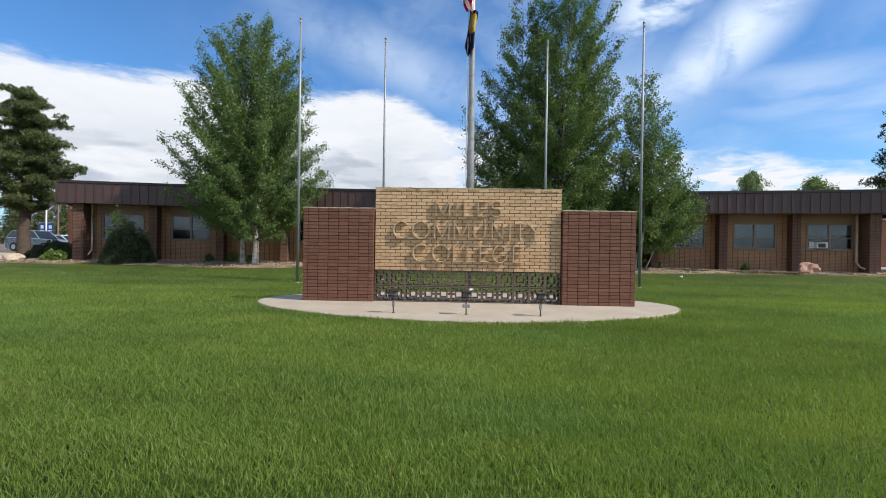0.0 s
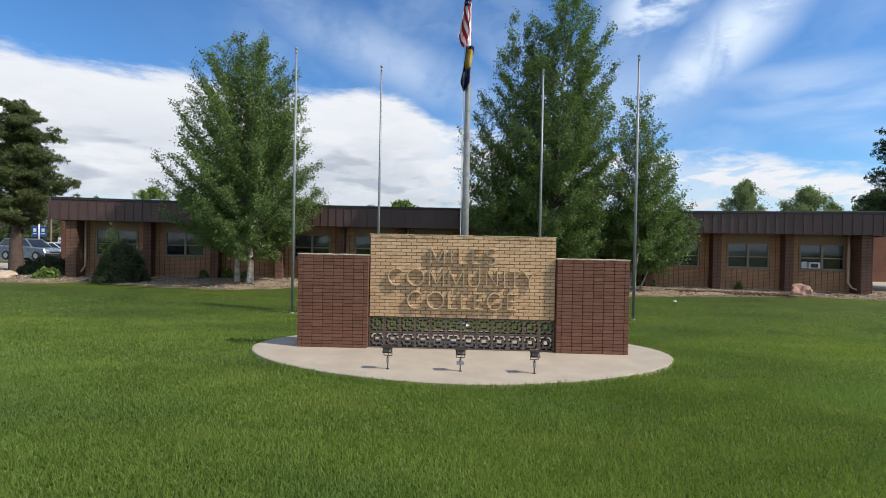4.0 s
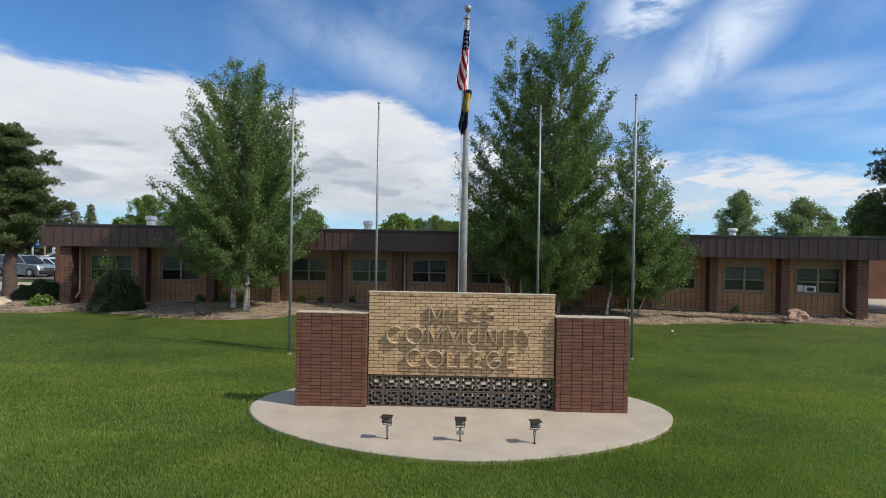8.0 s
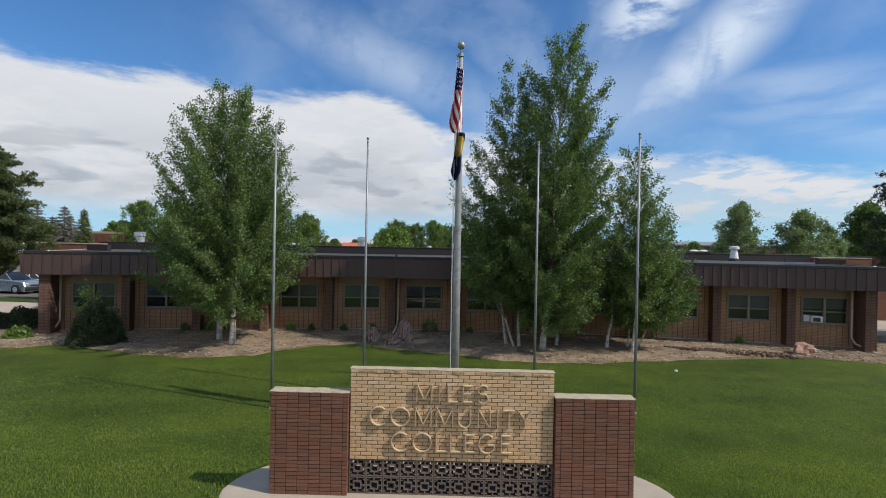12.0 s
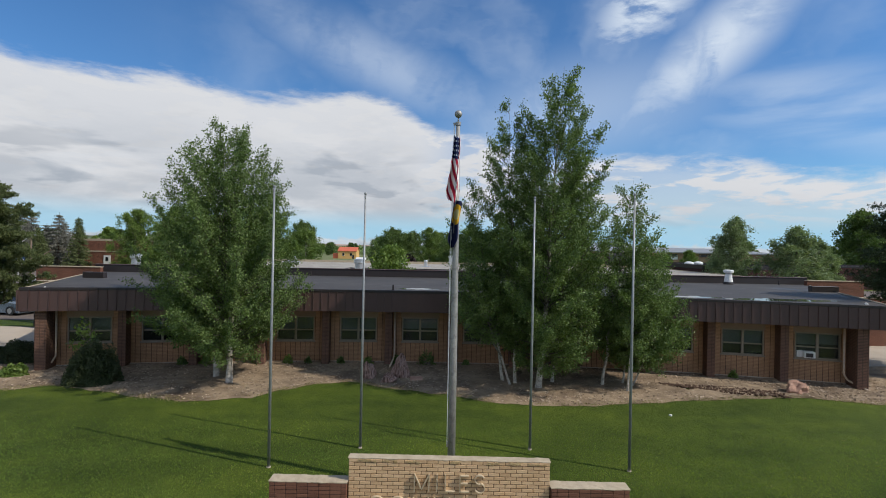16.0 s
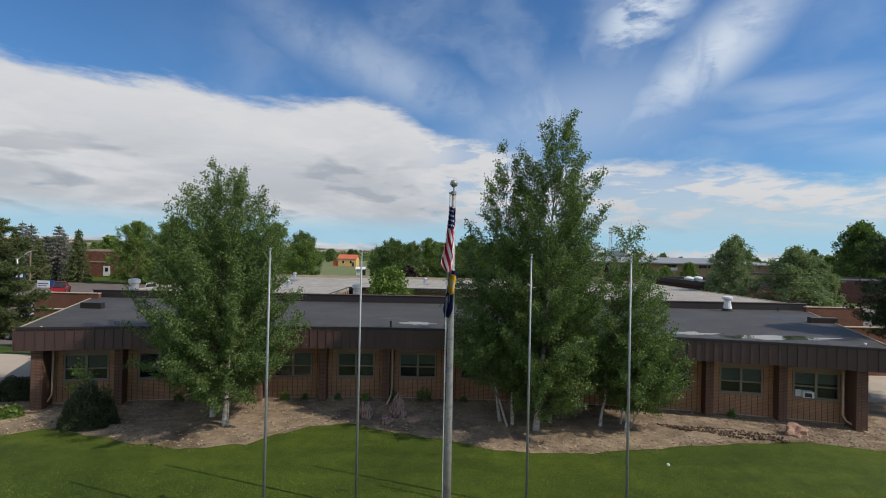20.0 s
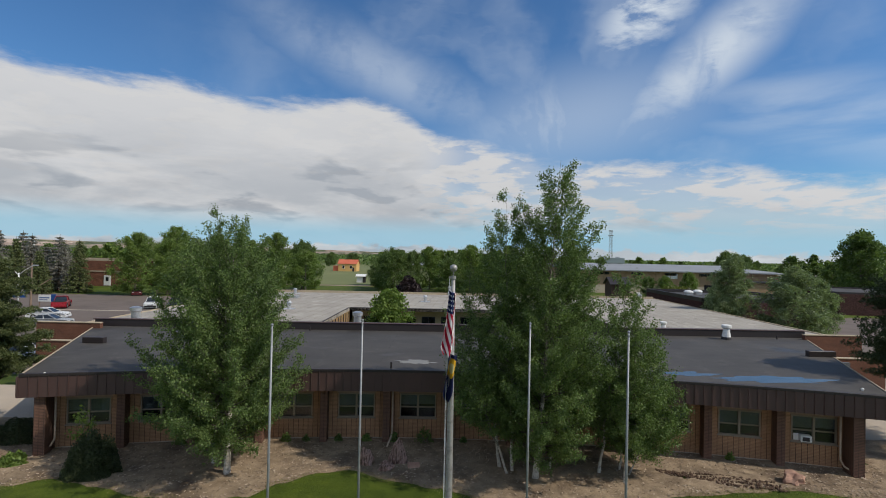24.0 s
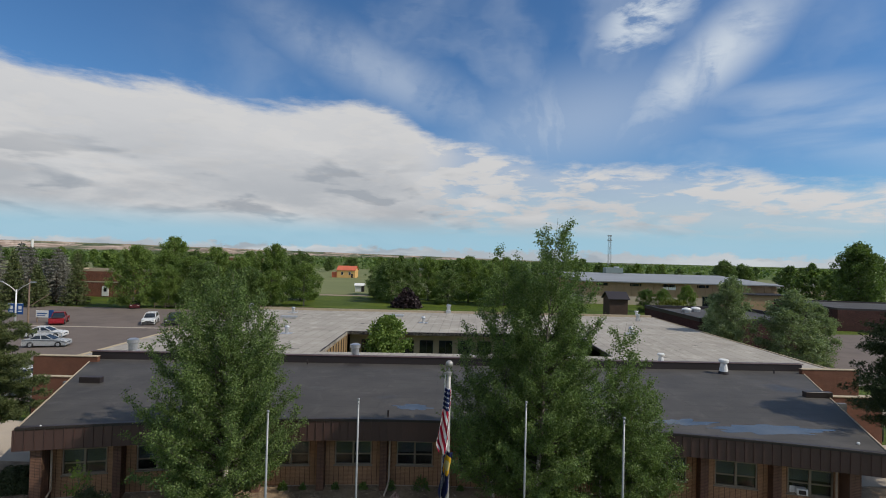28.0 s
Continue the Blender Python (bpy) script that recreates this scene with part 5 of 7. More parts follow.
def aspen(name, place, label, stems, leaves, size, seed, group=""):
    """A tree of rising limbs with sprays of small leaves along their twigs.
    stems: base x, y; top x, y; height; radius; lowest leaves; half width; share of the leaves; limbs."""
    rng = np.random.default_rng(seed)
    tree = thing(name, place, label, "tree", group)
    limbs, crown = Geo(), []
    fs, ws = [p for p, _ in ASPEN], [w for _, w in ASPEN]
    grid = np.linspace(0.02, 0.99, 80)
    area = np.cumsum(np.interp(grid, fs, ws) + 0.12)
    for bx, by, tx, ty, height, r, low, wide, share, count in stems:
        n = 12
        pts = []
        for k in range(n + 1):
            f = k / n
            sway = 0.10 * min(1, 3 * f * (1 - f))
            pts.append(Vector((bx + (tx - bx) * f + rng.normal(0, sway), by + (ty - by) * f + rng.normal(0, sway), -0.15 + (height + 0.1) * f)))
        thick = [r * (1.25 if k == 0 else (1 - k / n) ** 1.25 * 0.95 + 0.03) for k in range(n + 1)]
        part("trunk", Geo().tube(pts[:4], thick[:4], 10, False), BARK_PALE, tree, smooth=True)
        part("upper_trunk", Geo().tube(pts[3:], thick[3:], 8, False), BARK_GREY, tree, smooth=True)

        def stem_at(z):
            k = min(max((z + 0.15) / (height + 0.1) * n, 0), n - 0.001)
            return pts[int(k)].lerp(pts[int(k) + 1], k - int(k))

        starts, ends, much = [], [], []
        for b in range(count):
            f = float(np.interp((b + rng.random()) / count * area[-1], area, grid))
            ang = b * 2.399963 + rng.normal(0, 0.25)
            z1 = low + (height - low) * f
            lobe = 1 + 0.20 * noise.noise((math.cos(ang) * 1.6 + seed, math.sin(ang) * 1.6 + bx, f * 5.0))
            reach = wide * float(np.interp(f, fs, ws)) * lobe * rng.uniform(0.62, 1.04) ** 0.8
            el = radians(18 + 46 * f + rng.normal(0, 6))
            z0 = max(low * 0.85 + 0.2, z1 - reach * math.tan(el) * 1.05)
            p0, c1 = stem_at(z0), stem_at(z1)
            p1 = Vector((c1.x + math.cos(ang) * reach, c1.y + math.sin(ang) * reach * 1.22, z1))
            bend = p0.lerp(p1, 0.55) + Vector((0, 0, -0.10 * reach))
            line = [p0 * (1 - t) ** 2 + bend * 2 * t * (1 - t) + p1 * t * t for t in (0, 0.2, 0.4, 0.6, 0.8, 1.0)]
            rb = max(0.009, r * 0.30 * (1 - 0.7 * f))
            limbs.tube(line, [rb * (1 - 0.85 * k / 5) for k in range(6)], 5, False)
            ln = (p1 - p0).length
            out = (p1 - p0).normalized()
            k = int(5 + ln * 6.5)
            for j in range(k):
                t = 0.30 + 0.70 * (j + rng.random()) / k
                q = p0 * (1 - t) ** 2 + bend * 2 * t * (1 - t) + p1 * t * t
                d = Vector(unit(rng.normal(size=(1, 3)))[0]) * 0.85 + out * 0.6 + Vector((0, 0, 0.38))
                e = q + d.normalized() * rng.uniform(0.22, 0.62) * (1.15 - 0.35 * t)
                if j % 2 == 0:
                    limbs.tube([q, e], [0.007, 0.003], 3, False)
                starts.append(q)
                ends.append(e)
                much.append((e - q).length * rng.uniform(0.45, 1.5))
            starts.append(line[3])
            ends.append(p1 + out * 0.12)
            much.append(0.55)
        p, e, w = np.array([tuple(v) for v in starts]), np.array([tuple(v) for v in ends]), np.array(much)
        m = int(leaves * share)
        pick = rng.choice(len(p), m, p=w / w.sum())
        t = rng.random((m, 1)) ** 0.75 * 1.08
        c = p[pick] + (e - p)[pick] * t + np.clip(rng.normal(0, 1, (m, 3)), -2, 2) * np.array([0.085, 0.085, 0.075])
        crown.append(c[c[:, 2] > low - 0.25])
    tagged(part("branchwork", limbs, BARK_TWIG, tree), kind="stuff")
    part("crown", quads_mesh("crown", leaf_quads(rng, np.concatenate(crown), size, 0.5, 1.2), LEAF_BIRCH), None, tree)
    return tree


# poplars before the building
aspen("poplar_tree", (-9.4, 21.6, 0.15), "leafy poplar with two pale trunks in the mulch bed",
      ((0.45, 0.15, 0.58, 0.1, 11.25, 0.14, 1.15, 3.0, 0.52, 124), (-0.60, 1.25, -0.45, 0.9, 11.5, 0.12, 1.3, 3.15, 0.48, 120)), 190000, 0.059, 11, "trees before the college")
aspen("poplar_tree", (4.75, 21.5, 0.15), "tall poplar clump with several pale trunks in the mulch bed",
      ((-0.35, 0.6, 0.42, 0.2, 13.95, 0.13, 0.75, 2.75, 0.53, 150), (-1.25, 1.3, -1.85, 0.8, 12.5, 0.075, 1.8, 1.75, 0.17, 70), (0.45, 1.6, 1.35, 1.7, 10.2, 0.075, 0.7, 1.8, 0.17, 64),
       (-1.75, 1.6, -3.4, 1.1, 9.0, 0.08, 1.5, 1.7, 0.08, 46), (-1.45, 1.0, -3.7, 0.2, 6.0, 0.06, 2.0, 1.5, 0.05, 34)), 235000, 0.059, 23, "trees before the college")
aspen("poplar_tree", (8.1, 22.8, 0.15), "slender young poplar with thin pale stems in the mulch bed",
      ((-0.72, 0.0, 0.55, 0.0, 9.5, 0.07, 1.6, 1.35, 0.5, 44), (0.10, -0.9, 0.95, -0.2, 8.3, 0.055, 1.5, 1.45, 0.5, 44)), 30000, 0.060, 37, "trees before the college")
aspen("poplar_tree", (9.0, 23.0, 0.15), "low leafy poplar growth beside the slender poplar",
      ((-0.6, 0.2, 0.7, 0.2, 6.3, 0.05, 0.85, 1.75, 0.68, 62), (-0.4, -0.3, 1.7, 0.0, 4.3, 0.04, 0.85, 1.15, 0.32, 34)), 46000, 0.060, 41, "trees before the college")


# ---- mulch bed, paving, lawn ----
BED_EDGE = [(-26, 20.9), (-17.3, 20.1), (-15.9, 20.9), (-13.6, 20.3), (-11.3, 19.6), (-9.4, 19.3), (-7.3, 19.9), (-6.3, 21.1), (-5.2, 22.0), (-3.8, 22.45), (-1.7, 21.5), (0.3, 20.9),
            (2.5, 19.95), (4.0, 19.75), (6.0, 19.85), (7.9, 20.3), (11.1, 20.95), (13.2, 21.3), (15.3, 21.6), (18.4, 20.9), (27, 20.6)]


def bed_edge(x):
    for (x0, y0), (x1, y1) in zip(BED_EDGE, BED_EDGE[1:]):
        if x <= x1:
            t = min(max((x - x0) / (x1 - x0), 0), 1)
            return y0 + (y1 - y0) * t * t * (3 - 2 * t)
    return BED_EDGE[-1][1]


def wall_line(x):
    return CY + math.sqrt(R * R - (x - CX) ** 2) if -18.2 < x < 19.5 else 27.8 if x < -20.2 or x > 21 else 24.4


def make_bed():
    g = Geo()
    nx, ny = 260, 26
    for i in range(nx + 1):
        x = -26 + 53 * i / nx
        e = bed_edge(x) + 0.13 * noise.noise((x * 1.7, 0, 0)) + 0.05 * noise.noise((x * 6, 2, 0))
        w = wall_line(x) + 0.1
        for j in range(ny + 1):
            f = (j / ny) ** 1.3
            y = e + (w - e) * f
            lift = 0.012 + 0.045 * min(1, f * 6)
            bump = 0.035 * noise.noise((x * 0.9, y * 0.9, 3)) + 0.022 * noise.noise((x * 3.1, y * 3.1, 7)) + 0.012 * noise.noise((x * 9, y * 9, 1))
            if 9 < x < 16 and y < bed_edge(x) + 2.2:
                bump *= 2.6        # ruts in the churned soil
            g.v.append((x, y, rise(x, y) + lift + bump * min(1, f * 5)))
    n = ny + 1
    g.f = [(i * n + j, (i + 1) * n + j, (i + 1) * n + j + 1, i * n + j + 1) for i in range(nx) for j in range(ny)]
    solid("mulch_bed", g, MULCH, "brown wood mulch bed along the brick front", "flower bed", kind="structure", smooth=True)
    rng = np.random.default_rng(5)
    cs = []
    while len(cs) < 9000:
        x = rng.uniform(-22, 22)
        y = bed_edge(x) + (wall_line(x) - bed_edge(x)) * rng.random()
        cs.append((x, y, rise(x, y) + 0.065 + rng.uniform(0, 0.02)))
    q = leaf_quads(rng, np.array(cs), 0.07, 0, 2.0)
    q[:, :, 2] = np.array(cs)[:, None, 2] + (q[:, :, 2] - np.array(cs)[:, None, 2]) * 0.35
    tagged(new("mulch_chips", quads_mesh("mulch_chips", q, CHIP)), "loose brown wood chips scattered on the bed", "mulch", kind="stuff")


make_bed()


def make_grass():
    rng = np.random.default_rng(17)
    base = []
    for y0, y1, wid, dens in ((1.6, 3.2, 1.05, 10500), (3.2, 5.2, 1.02, 6500), (5.2, 8.0, 1.0, 3400), (8.0, 12.5, 1.0, 1300), (12.5, 18.0, 1.0, 800)):
        x1 = 1.0 + wid * y1
        n = int(2 * x1 * (y1 - y0) * dens)
        p = np.column_stack([rng.uniform(-x1, x1, n) + 0.3, rng.uniform(y0, y1, n)])
        p = p[np.abs(p[:, 0] - 0.3) < 0.8 + wid * p[:, 1]]
        base.append(p)
    p = np.concatenate(base)
    dy = p[:, 1] - 9.58
    e = np.where(dy < 0, 1.77, 2.0)
    d = (np.abs(p[:, 0] - 0.43) / SLAB_W) ** e + (np.abs(dy) / np.where(dy < 0, 2.47, 2.15)) ** e
    keep = d > 0.985
    rim = np.minimum(p[:, 1] - 1.6, 0.8 + p[:, 1] - np.abs(p[:, 0] - 0.3))      # thins out towards its rim
    keep &= rng.random(len(p)) < np.clip(rim / 0.8, 0.0, 1) * np.clip((18.0 - p[:, 1]) / 6.0, 0.0, 1)
    keep &= p[:, 1] < np.array([bed_edge(x) for x in p[:, 0]]) - 0.03 + rng.normal(0, 0.13, len(p))
    p, d = p[keep], d[keep]
    n = len(p)
    clump = np.array([noise.noise((x * 2.3, y * 2.3, 0)) for x, y in p])
    z = np.array([rise(x, y) for x, y in p])
    h = rng.uniform(0.030, 0.062, n) * (1 + 0.2 * clump) * np.where(d < 1.12, 1.5, 1.0) * (1 + 0.02 * p[:, 1]) * np.where(p[:, 1] > 11.0, 0.65, 1.0)
    w = rng.uniform(0.0013, 0.0026, n) * (1 + 0.17 * p[:, 1])
    a = rng.uniform(0, 2 * math.pi, n)
    lean = rng.uniform(0.05, 0.9, n)
    la = rng.uniform(0, 2 * math.pi, n)
    side = np.column_stack([np.cos(a) * w, np.sin(a) * w, np.zeros(n)])
    foot = np.column_stack([p, z - 0.004])
    tip = foot + np.column_stack([np.cos(la) * lean * h, np.sin(la) * lean * h, h])
    mid = foot + np.column_stack([np.cos(la) * lean * h * 0.25, np.sin(la) * lean * h * 0.25, h * 0.55])
    q = np.stack([foot - side, mid + side, tip, mid - side], axis=1)
    tagged(new("lawn_grass", quads_mesh("lawn_grass", q, BLADE)), "short mown green grass blades on the lawn", "grass", kind="stuff")


make_grass()


def make_dry_edge():
    """Straw-coloured grass fraying over the edge of the bed."""
    rng = np.random.default_rng(29)
    n = 9000
    x = rng.uniform(-19, 19, n)
    patchy = np.array([noise.noise((v * 0.55, 3.3, 0)) for v in x])
    x = x[rng.random(n) < np.clip(0.45 + 1.3 * patchy, 0.05, 1)]
    y = np.array([bed_edge(v) for v in x]) + rng.normal(0.08, 0.20, len(x))
    z = np.array([rise(a, b) for a, b in zip(x, y)]) + 0.012
    c = np.column_stack([x, y, z + 0.03])
    q = leaf_quads(rng, c, 0.014, -0.6, 6.0)
    tagged(new("dry_grass", quads_mesh("dry_grass", q, STRAW)), "straw-coloured dry grass fraying over the bed's edge", "grass", kind="stuff")


make_dry_edge()


def sheet(name, outline, mat, label, lift, category="pavement"):
    g = Geo()
    g.prism([(x, y) for x, y in outline], -0.2, 0.17 + lift)
    return solid(name, g, mat, label, category, kind="structure")


sheet("parking_lot", [(-105, 37.4), (-29.8, 37.4), (-29.8, 45), (-28.2, 45), (-28.2, 101), (-105, 101)], ASPHALT, "worn grey-brown asphalt parking lot", 0.03)
sheet("pavement_left", [(-60, 28.2), (-20.0, 27.9), (-22.6, 34.3), (-60, 34.5)], CONCRETE, "pale concrete walk beside the college", 0.05)
sheet("pavement_right", [(20.9, 27.9), (50, 28.3), (50, 34.8), (25.4, 34.3)], CONCRETE, "pale concrete walk beside the college", 0.05)
sheet("street_right", [(29.5, 38.4), (80, 39.0), (80, 48.5), (33.2, 47.5)], CONCRETE, "pale concrete street beyond the grass strip", 0.04)
sheet("gutter", [(-92, 73.5), (-40, 76.0), (-40, 76.6), (-92, 74.1)], CONCRETE, "pale concrete gutter strip across the asphalt", 0.045)
sheet("service_yard", [(37, 51), (80, 53), (95, 92), (54, 88.4)], ASPHALT, "worn asphalt yard behind the side block", 0.025)
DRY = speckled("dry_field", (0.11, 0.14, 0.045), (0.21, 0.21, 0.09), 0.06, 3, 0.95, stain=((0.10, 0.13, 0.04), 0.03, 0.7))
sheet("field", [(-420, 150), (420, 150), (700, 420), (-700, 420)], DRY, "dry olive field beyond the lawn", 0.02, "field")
sheet("dirt_track", [(-75, 141), (-20, 146), (-20, 149.5), (-75, 145)], speckled("track_dirt", (0.26, 0.19, 0.14), (0.38, 0.29, 0.22), 0.3, 8, 0.95), "tan dirt track beyond the lawn", 0.03, "road")


# ---- conifers and shrubs ----
def pine(name, place, label, height, bare, radius, needles, seed, trunk_r=0.24, limbs_n=34, flat=0.20, group="", leaf=None):
    """A pine: limbs that end in flat pads of needle tufts, with gaps between the layers."""
    rng = np.random.default_rng(seed)
    tree = thing(name, place, label, "tree", group)
    h, n = height, 9
    pts = [Vector((rng.normal(0, 0.05), rng.normal(0, 0.05), -0.2 + h * 0.95 * k / n)) for k in range(n + 1)]
    part("trunk", Geo().tube(pts, [trunk_r * (1.15 - 1.0 * k / n) for k in range(n + 1)], 12, False), BARK_BROWN, tree, "thick scaly reddish pine trunk", smooth=True)
    limbs, pads = Geo(), []
    for b in range(limbs_n):
        f = (b + 0.3 * rng.random()) / limbs_n
        z = bare + (h - bare) * f * 0.93
        ang = b * 2.399 + rng.normal(0, 0.3)
        reach = radius * (0.45 + 0.62 * math.sin(math.pi * min(1, 0.30 + 0.62 * f)) ** 1.1) * rng.uniform(0.62, 1.0) * (1 - 0.55 * f ** 2.5)
        lp = branch_geo(limbs, rng, (0, 0, z), (math.cos(ang), math.sin(ang), 0.10 + 0.45 * f), reach, 0.075 * (1.15 - f), 6, 0.15, 6)
        for k, q in enumerate(lp[2:]):
            for _ in range(2):
                w = reach * 0.13 + 0.22
                pads.append((*(q + Vector((rng.normal(0, w * 0.8), rng.normal(0, w * 0.8), rng.normal(0.06, 0.09)))), w * rng.uniform(0.7, 1.2)))
    pads.append((0, 0, h * 0.97, 0.5))
    tagged(part("branchwork", limbs, BARK_BROWN, tree), kind="stuff")
    pads = np.array(pads)
    per = 10
    m = needles // per
    pick = rng.choice(len(pads), m, p=pads[:, 3] ** 2 / (pads[:, 3] ** 2).sum())
    r = pads[pick, 3:4]
    u = unit(rng.normal(size=(m, 3))) * rng.random((m, 1)) ** 0.45
    tuft = pads[pick, :3] + u * r * np.array([1.0, 1.0, 0.38]) + np.array([0, 0, flat * 0.5])
    c = np.repeat(tuft, per, axis=0)
    d = unit(rng.normal(size=(len(c), 3)) + np.repeat(u, per, axis=0) * 0.8 + np.array([0, 0, 0.6]))
    s = unit(np.cross(d, rng.normal(size=(len(c), 3)))) * rng.uniform(0.012, 0.021, (len(c), 1))
    ln = rng.uniform(0.10, 0.19, (len(c), 1))
    q = np.stack([c - s * 0.5, c + d * ln * 0.5 + s, c + d * ln, c + d * ln * 0.5 - s], axis=1)
    part("crown", quads_mesh("crown", q, leaf or NEEDLE), None, tree)
    return tree


pine("pine_tree", (-23.5, 25.9, 0.17), "old spreading pine with a reddish trunk by the corner", 9.2, 2.35, 2.4, 140000, 53, 0.30, 34)
pine("pine_tree", (26.5, 27.2, 0.17), "dark dense pine beside the brick flank wall", 10.8, 2.9, 3.6, 230000, 63, 0.26, 80, leaf=NEEDLE_DARK)


def bush(name, place, label, rx, ry, h, leaves, size, seed, leaf, spikes=0.0, group=""):
    rng = np.random.default_rng(seed)
    b = thing(name, place, label, "shrub", group)
    stems = Geo()
    for k in range(9):
        a = k * 2.4
        branch_geo(stems, rng, (0.08 * math.cos(a), 0.08 * math.sin(a), -0.05), (math.cos(a) * rx, math.sin(a) * ry, h * 0.9), math.hypot(rx * 0.5, h * 0.62), 0.016, 5, 0.2, 4)
    part("stem", stems, BARK_GREY, b)
    d = unit(rng.normal(size=(leaves, 3)))
    d[:, 2] = np.abs(d[:, 2]) * 1.0 - 0.12
    rad = 0.45 + 0.55 * rng.random((leaves, 1)) ** 0.4
    lump = np.array([1 + 0.36 * noise.noise((p[0] * 2.6 + seed, p[1] * 2.6, p[2] * 2.6)) for p in d])[:, None]
    c = d * rad * lump * np.array([rx, ry, h])
    c[:, 2] = np.maximum(c[:, 2] * (1 + spikes * rng.random(leaves)), 0.02)
    part("foliage", quads_mesh("foliage", leaf_quads(rng, c, size, -0.4, 1.8), leaf), None, b)
    return b


bush("shrub", (-14.6, 21.45, 0.2), "dark rounded evergreen shrub in the mulch bed", 1.0, 0.9, 1.4, 42000, 0.042, 3, SHRUB, 0.42)
bush("juniper", (-20.9, 25.0, 0.2), "low dark spreading juniper beside the pine", 1.5, 1.0, 0.98, 20000, 0.045, 9, SHRUB)
bush("juniper", (-24.4, 23.2, 0.2), "low dark spreading juniper beside the pine", 1.3, 0.9, 0.6, 16000, 0.045, 10, SHRUB)
bush("leafy_plant", (-18.6, 22.1, 0.2), "bright green leafy plant by the corner pier", 0.55, 0.45, 0.55, 1600, 0.10, 12, LEAF_GREEN)
broadleaf("sapling", (-15.6, 22.2, 0.2), "thin leggy sapling growing behind the dark shrub", 2.6, 0.6, (0.42, 0.35), 420, 0.09, 71, ((0, 0, 0.018), (0.2, 0.1, 0.014)), LEAF_GREEN, BARK_GREY, clumps=24, spread=0.3, shape="egg")
WEEDS = ((-11.5, 0.45), (-10.6, 0.30), (-12.6, 0.35), (-7.6, 0.35), (-6.6, 0.25), (-5.0, 0.28), (-3.6, 0.32), (-0.6, 0.65), (-2.2, 0.40), (9.6, 0.5), (10.2, 0.4), (1.4, 0.25), (14.3, 0.3))
for i, (x, h) in enumerate(WEEDS):
    y = wall_line(x) - 0.45
    bush("weed", (x, y, rise(x, y) + 0.06), "small green weed growing at the foot of the brick wall", h * 0.7, h * 0.4, h, 260, 0.07, 80 + i, LEAF_DEEP if i % 3 else LEAF_GREEN, 0.5, "weeds along the wall")


def rock(name, place, label, sx, sy, sz, seed, mat, sharp=0.35, peak=0.0):
    bm = bmesh.new()
    bmesh.ops.create_icosphere(bm, subdivisions=3, radius=1.0)
    for v in bm.verts:
        p = v.co.copy()
        k = 1 + sharp * noise.noise(p * 1.3 + Vector((seed, 0, 0))) + 0.16 * noise.noise(p * 3.4 + Vector((0, seed, 0))) + 0.10 * noise.noise(p * 7)
        p *= k
        if peak and p.z > 0:
            p.x *= 1 - peak * min(p.z, 1)
            p.y *= 1 - peak * min(p.z, 1)
        v.co = Vector((p.x * sx, p.y * sy, max(p.z, -0.35) * sz + 0.3 * sz))
    me = bpy.data.meshes.new(name)
    bm.to_mesh(me)
    bm.free()
    me.materials.append(mat)
    return solid(name, me, mat, label, "rock", place=place)


rock("boulder", (15.75, 22.35, 0.2), "angular pink sandstone boulder at the bed's edge", 0.44, 0.34, 0.36, 4, ROCK_PINK, 0.7)
rock("standing_stone", (-3.15, 23.1, 0.2), "upright banded red-grey stone in the mulch", 0.34, 0.26, 0.54, 12, ROCK_DARK, 0.45, 0.15)
rock("standing_stone", (-1.72, 23.35, 0.2), "tall pointed banded red-grey stone in the mulch", 0.38, 0.28, 0.82, 15, ROCK_DARK, 0.5, 0.4)
rock("stone", (-2.15, 22.55, 0.2), "small banded red-grey stone in the mulch", 0.32, 0.24, 0.24, 19, ROCK_DARK, 0.5)
rock("stone", (-20.9, 22.3, 0.2), "tan edging rock beside the pine", 0.7, 0.4, 0.24, 22, ROCK_TAN)
rock("stone", (-22.6, 22.2, 0.2), "tan edging rock beside the pine", 0.55, 0.4, 0.26, 25, ROCK_TAN)
rock("stone", (-24.3, 22.0, 0.2), "tan edging rock beside the pine", 0.6, 0.4, 0.22, 28, ROCK_TAN)
solid("stepping_slab", Geo().box(-0.28, 0.28, -0.2, 0.2, 0, 0.06, 0.012, pose(0, 0, 0, 14, 0, 8)), ROCK_PINK, "flat pinkish stone slab lying in the mulch", "rock", place=(-0.95, 22.95, 0.23))
solid("sprinkler_cap", Geo().tube([(0, 0, 0), (0, 0, 0.06)], [0.06, 0.05], 12), WHITE, "small white plastic sprinkler cap in the lawn", "sprinkler", place=(8.75, 19.0, 0.13))


def make_clods():
    """Clods thrown up along the wheel ruts in the bed."""
    rng = np.random.default_rng(77)
    g = Geo()
    for line in range(4):
        for k in range(120):
            f = k / 120
            x = 10.2 + 4.7 * f + rng.normal(0, 0.05)
            y = 23.05 - 1.25 * f + 0.28 * (line - 1.5) * (0.45 + 0.75 * f) + 0.10 * math.sin(f * 9 + line) + rng.normal(0, 0.05)
            s = rng.uniform(0.02, 0.065)
            m = pose(x, y, rise(x, y) + 0.07, *rng.uniform(0, 90, 3))
            g.box(-s, s, -s * 0.8, s * 0.8, -s * 0.6, s * 0.6, s * 0.42, m)
    tagged(solid("soil_clods", g, SOIL, "dark churned soil clods along ruts in the bed", "soil"), kind="stuff")


make_clods()


# ---- rear block with its courtyard ----
TAN_WALL = speckled("tan_block_wall", (0.34, 0.26, 0.17), (0.46, 0.36, 0.25), 0.6, 14, 0.9)
